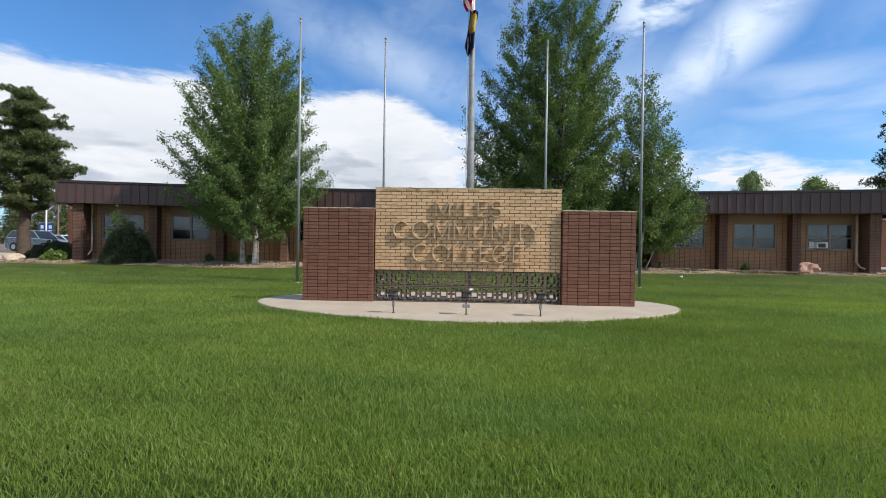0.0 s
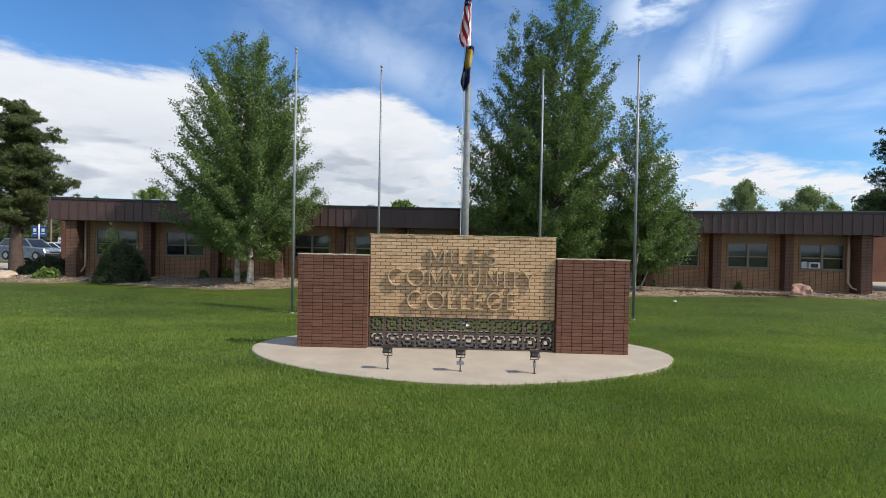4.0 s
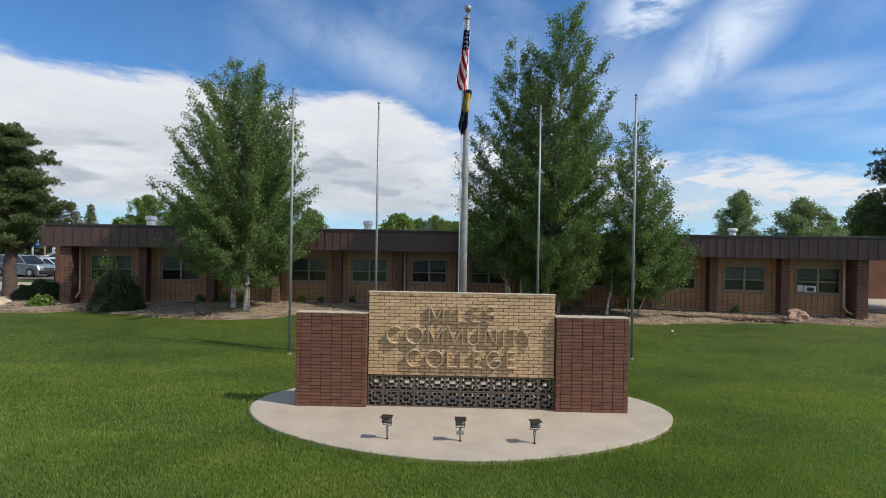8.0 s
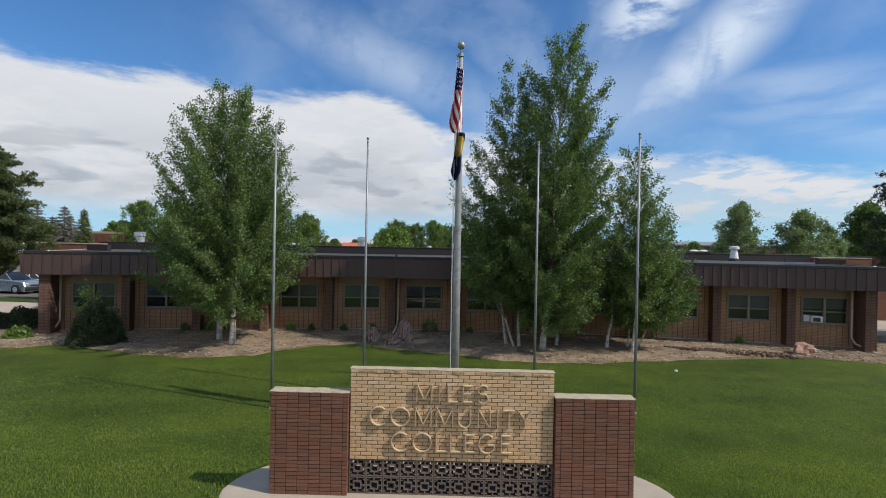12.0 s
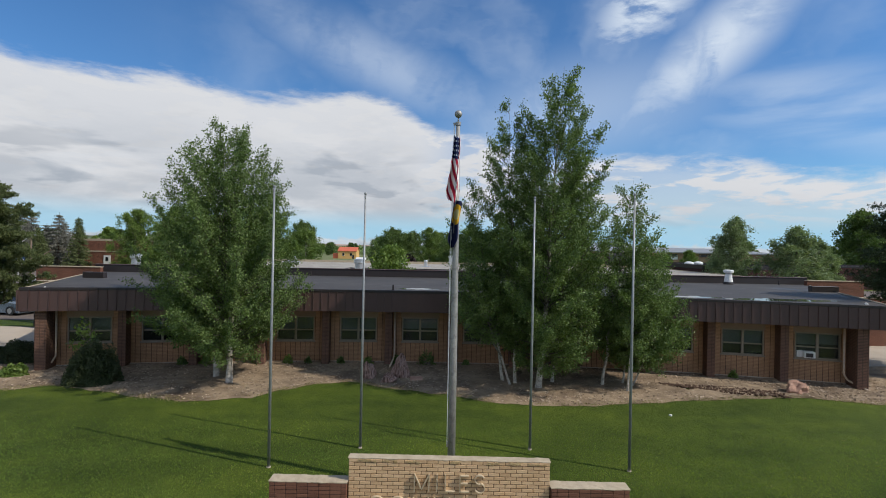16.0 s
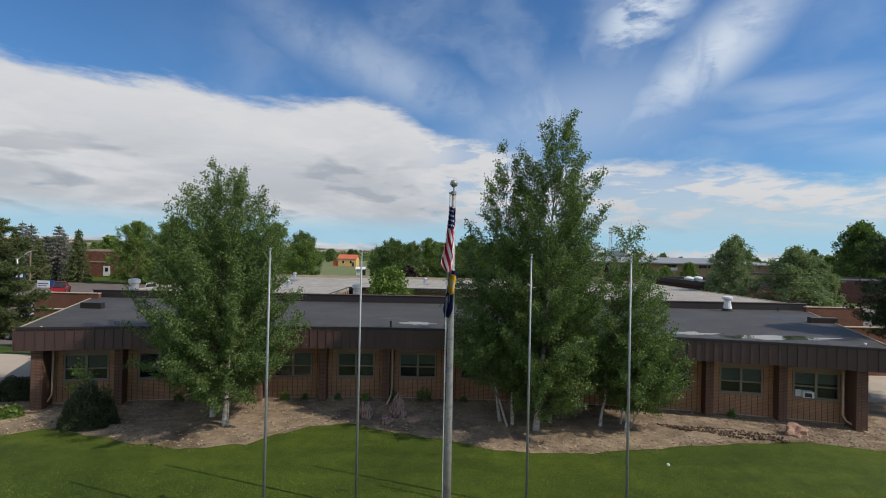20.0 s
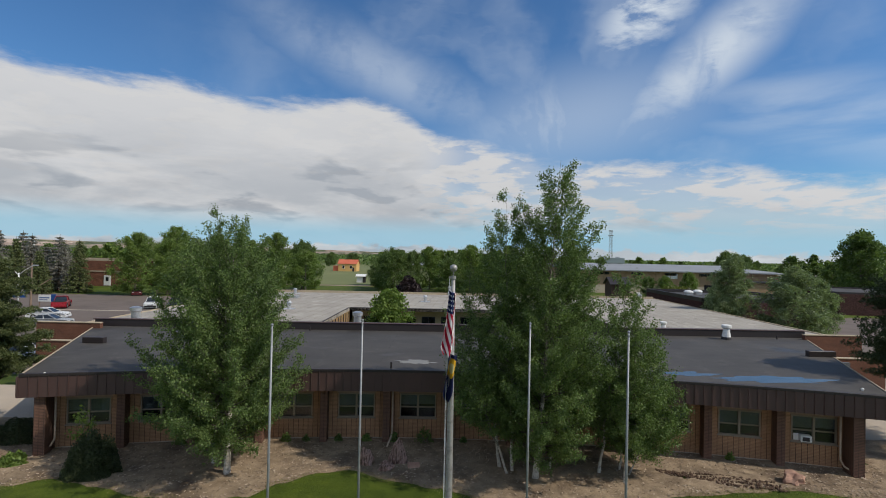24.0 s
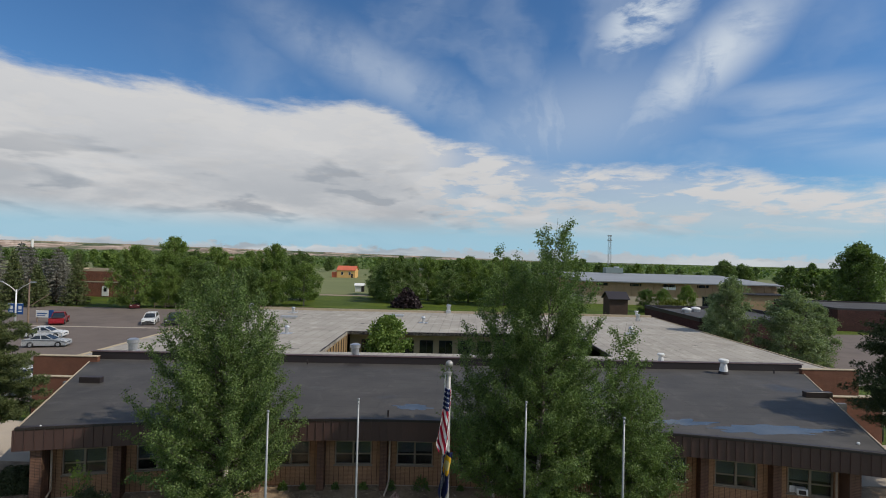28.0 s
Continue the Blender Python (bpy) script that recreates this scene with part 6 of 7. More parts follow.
WOOD_WALL = speckled("yellow_wood_siding", (0.24, 0.15, 0.07), (0.33, 0.22, 0.11), 0.8, 20, 0.8)
DARK_PANE = glassy("far_window_glass", (0.015, 0.017, 0.02), 0.08)


def quad_box(g, p, q, z0, z1, depth):
    """A wall from p to q, depth to its left."""
    (x0, y0), (x1, y1) = p, q
    ln, a = math.hypot(x1 - x0, y1 - y0), math.degrees(math.atan2(y1 - y0, x1 - x0))
    return g.box(0, ln, 0, depth, z0, z1, 0, pose(x0, y0, 0, 0, 0, a))


def make_rear_block():
    b = thing("rear_block", (0, 0, 0), "low rear college block with a pale flat roof round a courtyard", "building")
    zt = 3.92
    X0, X1, Y0, Y1 = -27.6, 31.6, 38.0, 74.0
    cx0, cx1, cy0, cy1 = -10.1, 15.0, 43.0, 54.4
    lean = 0.05
    g = Geo()

    def pt(x, y):
        return (x, y + lean * x)

    def piece(x0, x1, y0, y1):
        g = Geo().prism([pt(x0, y0), pt(x1, y0), pt(x1, y1), pt(x0, y1)], zt - 0.3, zt)
        part("roof", g, ROOF_PALE, b, "pale grey gravel roof with faint seams")

    piece(X0, cx0, Y0 + 0.6, Y1), piece(cx1, X1, Y0 + 0.6, Y1), piece(cx0, cx1, Y0 + 0.6, cy0), piece(cx0, cx1, cy1, Y1)
    g = Geo()
    for p, q in ((pt(X0, Y1), pt(X0, Y0 + 1)), (pt(X1, Y0 + 1), pt(X1, Y1)), (pt(X1, Y1), pt(X0, Y1))):
        quad_box(g, p, q, -0.2, zt - 0.3, 0.3)
    part("outer_wall", g, FLANK_BRICK, b)
    g = Geo()
    quad_box(g, pt(cx1, cy1 + 1.5), pt(cx0, cy1 + 1.5), -0.2, zt - 0.32, -0.3)
    part("court_wall", g, TAN_WALL, b, "tan wall of the courtyard")
    g = Geo()
    quad_box(g, pt(cx0, cy1), pt(cx0, cy0), -0.2, zt - 0.32, -0.3)
    side = part("court_wall", g, WOOD_WALL, b, "yellow wood-sided courtyard wall")
    g = Geo()
    for k in range(9):
        y = cy0 + 1.0 + k * 1.2
        g.box(cx0, cx0 + 0.06, y + lean * cx0, y + 0.09 + lean * cx0, 0, zt - 0.35)
    part("batten", g, DARK_TRIM_AND_ROOM, side)
    g = Geo()
    for p, q in ((pt(cx0, cy0), pt(cx0, cy1)), (pt(cx0, cy1), pt(cx1, cy1)), (pt(cx1, cy1), pt(cx1, cy0))):
        quad_box(g, p, q, zt - 0.3, zt + 0.05, 0.10)
    part("court_edge", g, DARK_TRIM_AND_ROOM, b, "dark metal edge round the courtyard")
    for k in range(11):
        x = cx0 + 1.3 + k * 2.15
        y = cy1 + 1.5 + lean * x - 0.06
        win = part("window", Geo().box(x, x + 1.5, y - 0.02, y + 0.05, 1.0, 2.9), DARK_TRIM_AND_ROOM, b)
        part("pane", Geo().box(x + 0.06, x + 0.71, y - 0.035, y - 0.022, 1.06, 2.84), DARK_PANE, win)
        part("pane", Geo().box(x + 0.79, x + 1.44, y - 0.035, y - 0.022, 1.06, 2.84), DARK_PANE, win)
    g = Geo()
    for p, q in ((pt(X0, Y1), pt(X1, Y1)),):
        quad_box(g, p, q, zt, zt + 0.30, 0.25)
    part("parapet", g, COPING, b)
    for p, q in ((pt(X0, Y0 + 0.6), pt(X0, Y1)), (pt(X1, Y1), pt(X1, Y0 + 0.6))):
        part("roof_edge", quad_box(Geo(), p, q, zt, zt + 0.07, 0.18), COPING, b)


make_rear_block()
broadleaf("court_tree", (-5.1, 48.3, 0.1), "rounded bright green tree in the courtyard", 5.9, 1.3, (2.5, 2.4), 9000, 0.19, 90, ((0, 0, 0.12),), LEAF_GREEN, BARK_GREY, shape="round", clumps=150, spread=0.5)


# ---- roof vents ----
def make_vents():
    v = thing("roof_vent", (-6.6, 39.4, 4.15), "shiny galvanised round roof vent on a curb", "vent", "roof vents")
    part("curb", Geo().box(-0.36, 0.36, -0.36, 0.36, -0.23, 0.22, 0.02), VENT, v)
    part("pipe", Geo().tube([(0, 0, 0.2), (0, 0, 0.72)], 0.30, 18), VENT, v, smooth=False)
    part("cap", Geo().tube([(0, 0, 0.74), (0, 0, 0.80), (0, 0, 1.02), (0, 0, 1.10)], [0.34, 0.40, 0.40, 0.22], 18), VENT, v)
    for x, y, s in ((-23.7, 38.6, 1.05), (-26.9, 70.0, 0.8), (0.9, 74.2, 0.95), (27.6, 70.5, 0.75)):
        copy_thing(v, pose(x, y, 3.92 + 0.23 * s) @ Matrix.Scale(s, 4))
    g = thing("roof_vent", (21.6, 38.1, 3.95), "white gooseneck roof vent with a dark base on the roof", "vent", "roof vents")
    part("base", Geo().tube([(0, 0, 0), (0, 0, 0.15), (0, 0, 0.42)], [0.36, 0.33, 0.20], 14), DARK_TRIM_AND_ROOM, g)
    part("pipe", Geo().tube([(0, 0, 0.2), (0, 0, 0.45), (0, 0, 0.82)], [0.31, 0.27, 0.20], 14), WHITE, g)
    part("cap", Geo().tube([(0, 0, 0.82), (0, 0, 0.90), (0, 0, 1.05), (0, 0, 1.10)], [0.24, 0.35, 0.35, 0.28], 16), WHITE, g)
    for x, y, s in ((18.2, 41.2, 0.8), (29.5, 76.0, 0.8)):
        copy_thing(g, pose(x, y, 3.92) @ Matrix.Scale(s, 4))
    s = thing("roof_vent", (-15.9, 51.5, 3.92), "small galvanised vent with a flat flashing on the roof", "vent", "small roof vents")
    part("flashing", Geo().box(-0.55, 0.55, -0.5, 0.5, 0, 0.05, 0.01), VENT, s)
    part("pipe", Geo().tube([(0, 0, 0.04), (0, 0, 0.55)], 0.20, 14), VENT, s)
    part("cap", Geo().tube([(0, 0, 0.58), (0, 0, 0.66), (0, 0, 0.82)], [0.22, 0.30, 0.16], 14), VENT, s)
    for x, y in ((-2.3, 62.5), (-20.8, 69.5), (-25.0, 60.0), (9.5, 66.0), (22.0, 58.0)):
        copy_thing(s, pose(x, y, 3.92))
    hatch = solid("roof_hatch", Geo().box(-1.0, 1.0, -0.4, 0.4, 0, 0.3, 0.03), VENT, "low grey metal roof hatch", "hatch", "", place=(-6.2, 68.0, 3.92))
    solid("roof_hatch", hatch.data, VENT, "low grey metal roof hatch", "hatch", place=(-19.5, 63.5, 3.92))
    pipe = thing("roof_pipe", (-9.5, 24.35, ROOF_Z), "thin vent pipe on the dark roof", "pipe", "roof pipes")
    part("pipe", Geo().tube([(0, 0, 0), (0, 0, 0.35)], 0.05, 10), DARK_TRIM_AND_ROOM, pipe)
    for x, y in ((-2.4, 25.9), (25.8, 38.7), (-9.8, 37.4), (14.0, 57.0)):
        copy_thing(pipe, pose(x, y, ROOF_Z - 0.02))
    ball = solid("roof_lamp", Geo().ball((0, 0, 0.06), 0.07, 12, 8), WHITE, "small round white lamp at the roof's corner", "lamp", "roof corner lamps", place=(-17.9, 22.85, ROOF_Z + 0.0))
    solid("roof_lamp", ball.data, WHITE, "small round white lamp at the roof's corner", "lamp", "roof corner lamps", place=(19.9, 23.75, ROOF_Z))


make_vents()

WATER = glassy("roof_water", (0.035, 0.036, 0.038), 0.02)


def puddle(place, rx, ry, seed, label):
    """A thin sheet of rain water with a wandering edge."""
    n = 110
    pts = []
    for i in range(n):
        a = 2 * math.pi * i / n
        k = 1 + 0.6 * noise.noise((math.cos(a) * 2.2 + seed, math.sin(a) * 2.2, 0)) + 0.30 * noise.noise((math.cos(a) * 5, math.sin(a) * 5, seed))
        pts.append((rx * k * math.cos(a), ry * k * math.sin(a)))
    solid("puddle", Geo().prism(pts, 0.0, 0.004), WATER, label, "puddle", "rain puddles on the roof", place=place)


puddle((16.9, 25.55, ROOF_Z), 2.7, 0.7, 3, "shallow rain puddle near the roof's front edge")
puddle((-1.3, 27.6, ROOF_Z), 0.9, 0.5, 7, "shallow rain puddle on the dark roof")
puddle((13.0, 26.3, ROOF_Z), 1.5, 0.45, 12, "shallow rain puddle near the roof's front edge")

# ---- vehicles ----
TYRE = plain("tyre_rubber", (0.018, 0.018, 0.019), 0.85)
RIM = plain("alloy_rim", (0.45, 0.46, 0.47), 0.35, 0.7)
CAR_GLASS = glassy("car_glass", (0.02, 0.025, 0.03), 0.05)
HEADLIGHT = glassy("headlight_glass", (0.55, 0.55, 0.53), 0.1)
TAIL = plain("tail_lamp_red", (0.35, 0.02, 0.02), 0.3)


def car(name, place, turn, label, paint, kind="sedan", category="car"):
    """A parked vehicle; its nose points along +x before the turn."""
    L, W, H = {"sedan": (4.6, 1.78, 1.45), "suv": (4.75, 1.88, 1.76), "pickup": (5.4, 1.95, 1.82)}[kind]
    prof = {"sedan": ([(-1, 0.42), (-0.97, 0.66), (-0.72, 0.70), (0.30, 0.66), (0.90, 0.55), (1, 0.42)], [(-0.70, 0.69), (-0.42, 0.98), (0.02, 1.0), (0.42, 0.65)]),
            "suv": ([(-1, 0.36), (-0.99, 0.62), (-0.9, 0.66), (0.42, 0.63), (0.93, 0.56), (1, 0.38)], [(-0.96, 0.65), (-0.80, 0.97), (0.10, 1.0), (0.44, 0.62)]),
            "pickup": ([(-1, 0.36), (-0.99, 0.60), (-0.3, 0.60), (0.38, 0.61), (0.95, 0.56), (1, 0.36)], [(-0.28, 0.60), (-0.20, 0.98), (0.14, 1.0), (0.40, 0.60)])}[kind]
    ob = thing(name, place, label, category, "parked cars", turn=turn)
    low, cab = prof
    z0 = 0.20

    pts = [(x * L / 2, z * H) for x, z in low]
    ring = [(-L / 2 * 0.97, z0)] + pts + [(L / 2 * 0.97, z0)]
    n = len(ring)
    g = Geo()
    sec = [(-W / 2 * 0.90, 1.0), (-W / 2, 0.93), (W / 2, 0.93), (W / 2 * 0.90, 1.0)]
    vs = []
    for y, k in sec:
        vs += [(x * (1.0 if k == 1 else 0.985), y, z0 + (z - z0) * k) for x, z in ring]
    fs = []
    for r in range(3):
        for i in range(n):
            j = (i + 1) % n
            fs.append((r * n + i, r * n + j, (r + 1) * n + j, (r + 1) * n + i))
    fs += [tuple(range(n))[::-1], tuple(range(3 * n, 4 * n))]
    g.add(vs, fs)
    body = part("body", g, paint, ob, smooth=False)
    # roof shell over the glass house
    c = [(x * L / 2, z * H) for x, z in cab]
    wb, wt = W / 2 * 0.90, W / 2 * 0.72
    g = Geo()
    inset = [(c[0][0] + 0.05, c[0][1]), (c[1][0] + 0.03, c[1][1] - 0.05), (c[2][0], c[2][1] - 0.05), (c[3][0] - 0.05, c[3][1])]
    vs = [(inset[0][0], -wb, inset[0][1]), (inset[1][0], -wt, inset[1][1]), (inset[2][0], -wt, inset[2][1]), (inset[3][0], -wb, inset[3][1])]
    vs += [(x, -y, z) for x, y, z in vs]
    g.add(vs, [(0, 3, 2, 1), (4, 5, 6, 7), (0, 1, 5, 4), (2, 3, 7, 6), (1, 2, 6, 5)])
    part("glass_house", g, CAR_GLASS, ob, "dark car windows")
    g = Geo().box(c[1][0] - 0.02, c[2][0] + 0.02, -wt - 0.02, wt + 0.02, H - 0.085, H, 0.03)
    for s in (-1, 1):
        for (xa, za), (xb, zb) in ((c[0], c[1]), (c[3], c[2]), (((c[0][0] + c[3][0]) / 2, c[0][1]), ((c[1][0] + c[2][0]) / 2, c[1][1]))):
            g.tube([(xa, s * wb, za - 0.03), (xb, s * wt, zb - 0.05)], 0.04, 6)
    part("roof", g, paint, ob)
    if kind == "pickup":
        part("bed", Geo().box(-L / 2 + 0.12, -0.28 * L / 2, -W / 2 * 0.82, W / 2 * 0.82, 0.605 * H, 0.612 * H), TYRE, ob)
    for sx in (-0.60, 0.63):
        for s in (-1, 1):
            r = 0.33 if kind == "sedan" else 0.37
            x, y = sx * L / 2, s * (W / 2 - 0.09)
            wheel = part("wheel", Geo().tube([(x, y - s * 0.12, r), (x, y + s * 0.105, r)], r, 18), TYRE, ob)
            part("rim", Geo().tube([(x, y + s * 0.09, r), (x, y + s * 0.115, r)], [r * 0.62, r * 0.55], 14), RIM, wheel)
    for s in (-1, 1):
        part("headlight", Geo().box(L / 2 * 0.90, L / 2 * 0.975, s * W * 0.36 - 0.17, s * W * 0.36 + 0.17, H * 0.43, H * 0.51, 0.02), HEADLIGHT, ob)
        part("tail_lamp", Geo().box(-L / 2 * 0.99, -L / 2 * 0.93, s * W * 0.38 - 0.12, s * W * 0.38 + 0.12, H * 0.45, H * 0.58, 0.02), TAIL, ob)
    part("grille", Geo().box(L / 2 * 0.955, L / 2 * 0.985, -W * 0.24, W * 0.24, H * 0.34, H * 0.42, 0.01), TYRE, ob)
    for s in (-1, 1):
        part("bumper", Geo().box(s * L / 2 * 0.97 - 0.09, s * L / 2 * 0.97 + 0.09, -W * 0.46, W * 0.46, H * 0.17, H * 0.32, 0.04), TYRE if kind == "suv" else paint, ob)
    return ob


def paint(name, c):
    return plain(name, c, 0.28, 0.15, 0.6)


P_WHITE, P_SILVER, P_RED = paint("white_car_paint", (0.74, 0.74, 0.72)), paint("silver_car_paint", (0.38, 0.39, 0.39)), paint("red_car_paint", (0.30, 0.012, 0.022))
P_DARK, P_MAROON, P_BLUE = paint("black_car_paint", (0.02, 0.022, 0.025)), paint("maroon_car_paint", (0.10, 0.015, 0.02)), paint("grey_blue_car_paint", (0.20, 0.24, 0.28))
LOT = 0.20
car("white_sedan", (-52.6, 66.0, LOT), 14, "white sedan parked on the asphalt lot", P_WHITE)
car("silver_sedan", (-47.6, 60.0, LOT), 16, "silver-gold sedan parked on the asphalt lot", P_SILVER)
car("red_pickup", (-60.6, 78.4, LOT), 120, "dark red pickup seen from behind on the lot", P_RED, "pickup", "pickup")
car("white_suv", (-47.4, 80.6, LOT), -68, "white off-road car with dark bumper on the lot", P_WHITE, "suv")
car("black_suv", (-43.6, 80.8, LOT), -74, "black off-road car parked on the lot", P_DARK, "suv")
car("maroon_car", (-63.2, 101.6, LOT), -60, "maroon car parked under a tree", P_MAROON)
car("silver_suv", (-35.4, 40.4, LOT), -8, "silver sport utility car parked near the college", P_BLUE, "suv")
car("white_sedan", (-35.6, 43.6, LOT), -6, "white sedan parked near the college", P_WHITE)
car("black_sedan", (-36.6, 47.0, LOT), -6, "black sedan parked behind the others", P_DARK)

# ---- lamp post, poles and signs by the lot ----
BLUE_CLOTH = plain("blue_banner_cloth", (0.010, 0.075, 0.26), 0.7)
WOODPOLE = speckled("weathered_pole_wood", (0.16, 0.11, 0.075), (0.30, 0.22, 0.16), 3, 40, 0.9)


def make_street_things():
    p = thing("street_lamp", (-62.9, 73.0, LOT), "tall pale double-arm street lamp with two blue banners", "street lamp")
    part("pole", Geo().tube([(0, 0, 0), (0, 0, 5.6)], [0.13, 0.09], 12), WHITE, p, smooth=True)
    for s in (-1, 1):
        pts = [(s * 2.3 * math.sin(radians(90) * t), 0, 5.2 + 1.55 * (1 - (1 - t) ** 2) ** 0.8) for t in (0, 0.15, 0.35, 0.6, 0.8, 1.0)]
        arm = part("arm", Geo().tube(pts, 0.05, 8), WHITE, p, smooth=True)
        part("lamp_head", Geo().box(s * 2.15 - 0.1, s * 2.75 + 0.1, -0.16, 0.16, 6.66, 6.82, 0.05) if s > 0 else Geo().box(-2.85, -2.05, -0.16, 0.16, 6.66, 6.82, 0.05), VENT, arm)
        x0, x1 = sorted((s * 0.16, s * 1.12))
        ban = part("banner", Geo().box(x0, x1, -0.012, 0.012, 1.95, 3.55), BLUE_CLOTH, p, "blue cloth banner")
        part("white_mark", Geo().box(x0 + 0.25, x1 - 0.25, -0.022, -0.013, 2.7, 3.2).box(x0 + 0.18, x1 - 0.18, -0.022, -0.013, 2.35, 2.48), WHITE, ban)
        part("bracket", Geo().tube([(s * 0.05, 0, 3.57), (s * 1.14, 0, 3.57)], 0.02, 6), WHITE, p)
    p = thing("utility_pole", (-64.8, 77.5, LOT), "weathered wooden utility pole with a leaning brace", "pole")
    part("shaft", Geo().tube([(0, 0, 0), (0, 0, 6.9)], [0.15, 0.11], 10), WOODPOLE, p)
    part("brace", Geo().tube([(0.1, 0, 2.6), (2.5, 1.0, 4.6)], 0.06, 8), WOODPOLE, p)
    s = thing("notice_board", (-63.2, 78.6, LOT), "white and blue notice board on two posts", "sign")
    part("board", Geo().box(-1.3, 0.7, -0.05, 0.05, 0.8, 1.9, 0.02), WHITE, s)
    part("blue_panel", Geo().box(0.74, 1.5, -0.05, 0.05, 0.7, 2.0, 0.02), BLUE_CLOTH, s)
    for x in (-1.1, 1.3):
        part("post", Geo().box(x - 0.06, x + 0.06, -0.05, 0.05, -0.1, 0.8), WOODPOLE, s)
    part("mark", Geo().box(-1.1, 0.5, -0.06, -0.052, 1.35, 1.5).box(-1.1, 0.2, -0.06, -0.052, 1.05, 1.15), BLUE_CLOTH, s)
    r = thing("bike_rack", (-27.9, 34.75, 0.17), "dark steel hoop bike rack beside the drive", "bike rack", "bike racks by the drives")
    part("hoop", Geo().tube([(-0.4, 0, 0), (-0.4, 0, 0.85), (0.4, 0, 0.85), (0.4, 0, 0)], 0.04, 8), DARK_TRIM_AND_ROOM, r)
    fence = thing("rail_fence", (-60, 103, 0.17), "low pale wooden rail fence behind the lot", "fence")
    for k in range(16):
        part("post", Geo().box(k * 2.2 - 0.07, k * 2.2 + 0.07, -0.07, 0.07, -0.1, 1.0), WOODPOLE, fence)
    for z in (0.45, 0.85):
        part("rail", Geo().box(0, 33, -0.03, 0.03, z - 0.06, z + 0.06), WOODPOLE, fence)
    copy_thing(r, pose(30.7, 35.2, 0.17))


make_street_things()

# ---- far buildings ----
FAR_ROOF = speckled("far_metal_roof", (0.22, 0.23, 0.24), (0.30, 0.31, 0.32), 0.1, 3, 0.7, 0.1)
GYM_WALL = speckled("brown_ribbed_wall", (0.30, 0.195, 0.110), (0.40, 0.270, 0.160), 0.25, 8, 0.8)
GYM_BASE = speckled("pale_block_base", (0.42, 0.35, 0.26), (0.52, 0.44, 0.34), 0.3, 8, 0.9)
ORANGE_ROOF = speckled("orange_roof", (0.50, 0.11, 0.055), (0.62, 0.17, 0.09), 0.5, 8, 0.7)
YELLOW_WALL = speckled("yellow_house_wall", (0.62, 0.36, 0.12), (0.74, 0.46, 0.18), 0.4, 8, 0.8)
GREY_ROOF = speckled("grey_shingle", (0.20, 0.19, 0.18), (0.30, 0.285, 0.27), 0.4, 8, 0.9)
MAROON_WALL = stack_brick("maroon_brick", (0.085, 0.030, 0.026), (0.07, 0.026, 0.022), (0.05, 0.03, 0.027), 0.2, 0.07, offset=0.5)


def gable_house(name, place, w, d, h, rise_z, wall, roof, label, windows=2, turn=0, door=True):
    b = thing(name, place, label, "house", turn=turn)
    part("wall", Geo().box(-w / 2, w / 2, -d / 2, d / 2, -0.2, h), wall, b)
    o = 0.35
    g = Geo()
    g.add([(-w / 2 - o, -d / 2 - o, h - 0.08), (w / 2 + o, -d / 2 - o, h - 0.08), (w / 2 + o, 0, h + rise_z), (-w / 2 - o, 0, h + rise_z), (-w / 2 - o, d / 2 + o, h - 0.08), (w / 2 + o, d / 2 + o, h - 0.08),
           (-w / 2 - o, -d / 2 - o, h + 0.06), (w / 2 + o, -d / 2 - o, h + 0.06), (w / 2 + o, 0, h + rise_z + 0.15), (-w / 2 - o, 0, h + rise_z + 0.15), (-w / 2 - o, d / 2 + o, h + 0.06), (w / 2 + o, d / 2 + o, h + 0.06)],
          [(6, 7, 8, 9), (9, 8, 11, 10), (0, 1, 7, 6), (4, 10, 11, 5), (1, 2, 8, 7), (2, 5, 11, 8), (0, 6, 9, 3), (3, 9, 10, 4), (0, 3, 2, 1), (3, 4, 5, 2)])
    part("roof", g, roof, b)
    g = Geo()
    for s in (-1, 1):
        x = s * (w / 2 - 0.05)
        g.add([(x, -d / 2, h - 0.05), (x, d / 2, h - 0.05), (x, 0, h + rise_z)], [(0, 1, 2)])
    part("gable", g, wall, b)
    for k in range(windows):
        x = -w / 2 + w * (k + 0.7) / (windows + 0.4)
        win = part("window", Geo().box(x - 0.6, x + 0.6, -d / 2 - 0.06, -d / 2 + 0.02, h * 0.36, h * 0.78), WHITE, b)
        part("pane", Geo().box(x - 0.5, x + 0.5, -d / 2 - 0.075, -d / 2 - 0.062, h * 0.39, h * 0.75), DARK_PANE, win)
    if door:
        part("door", Geo().box(w * 0.28, w * 0.28 + 1.0, -d / 2 - 0.07, -d / 2 + 0.02, -0.1, 2.1), DARK_TRIM_AND_ROOM, b)
    return b


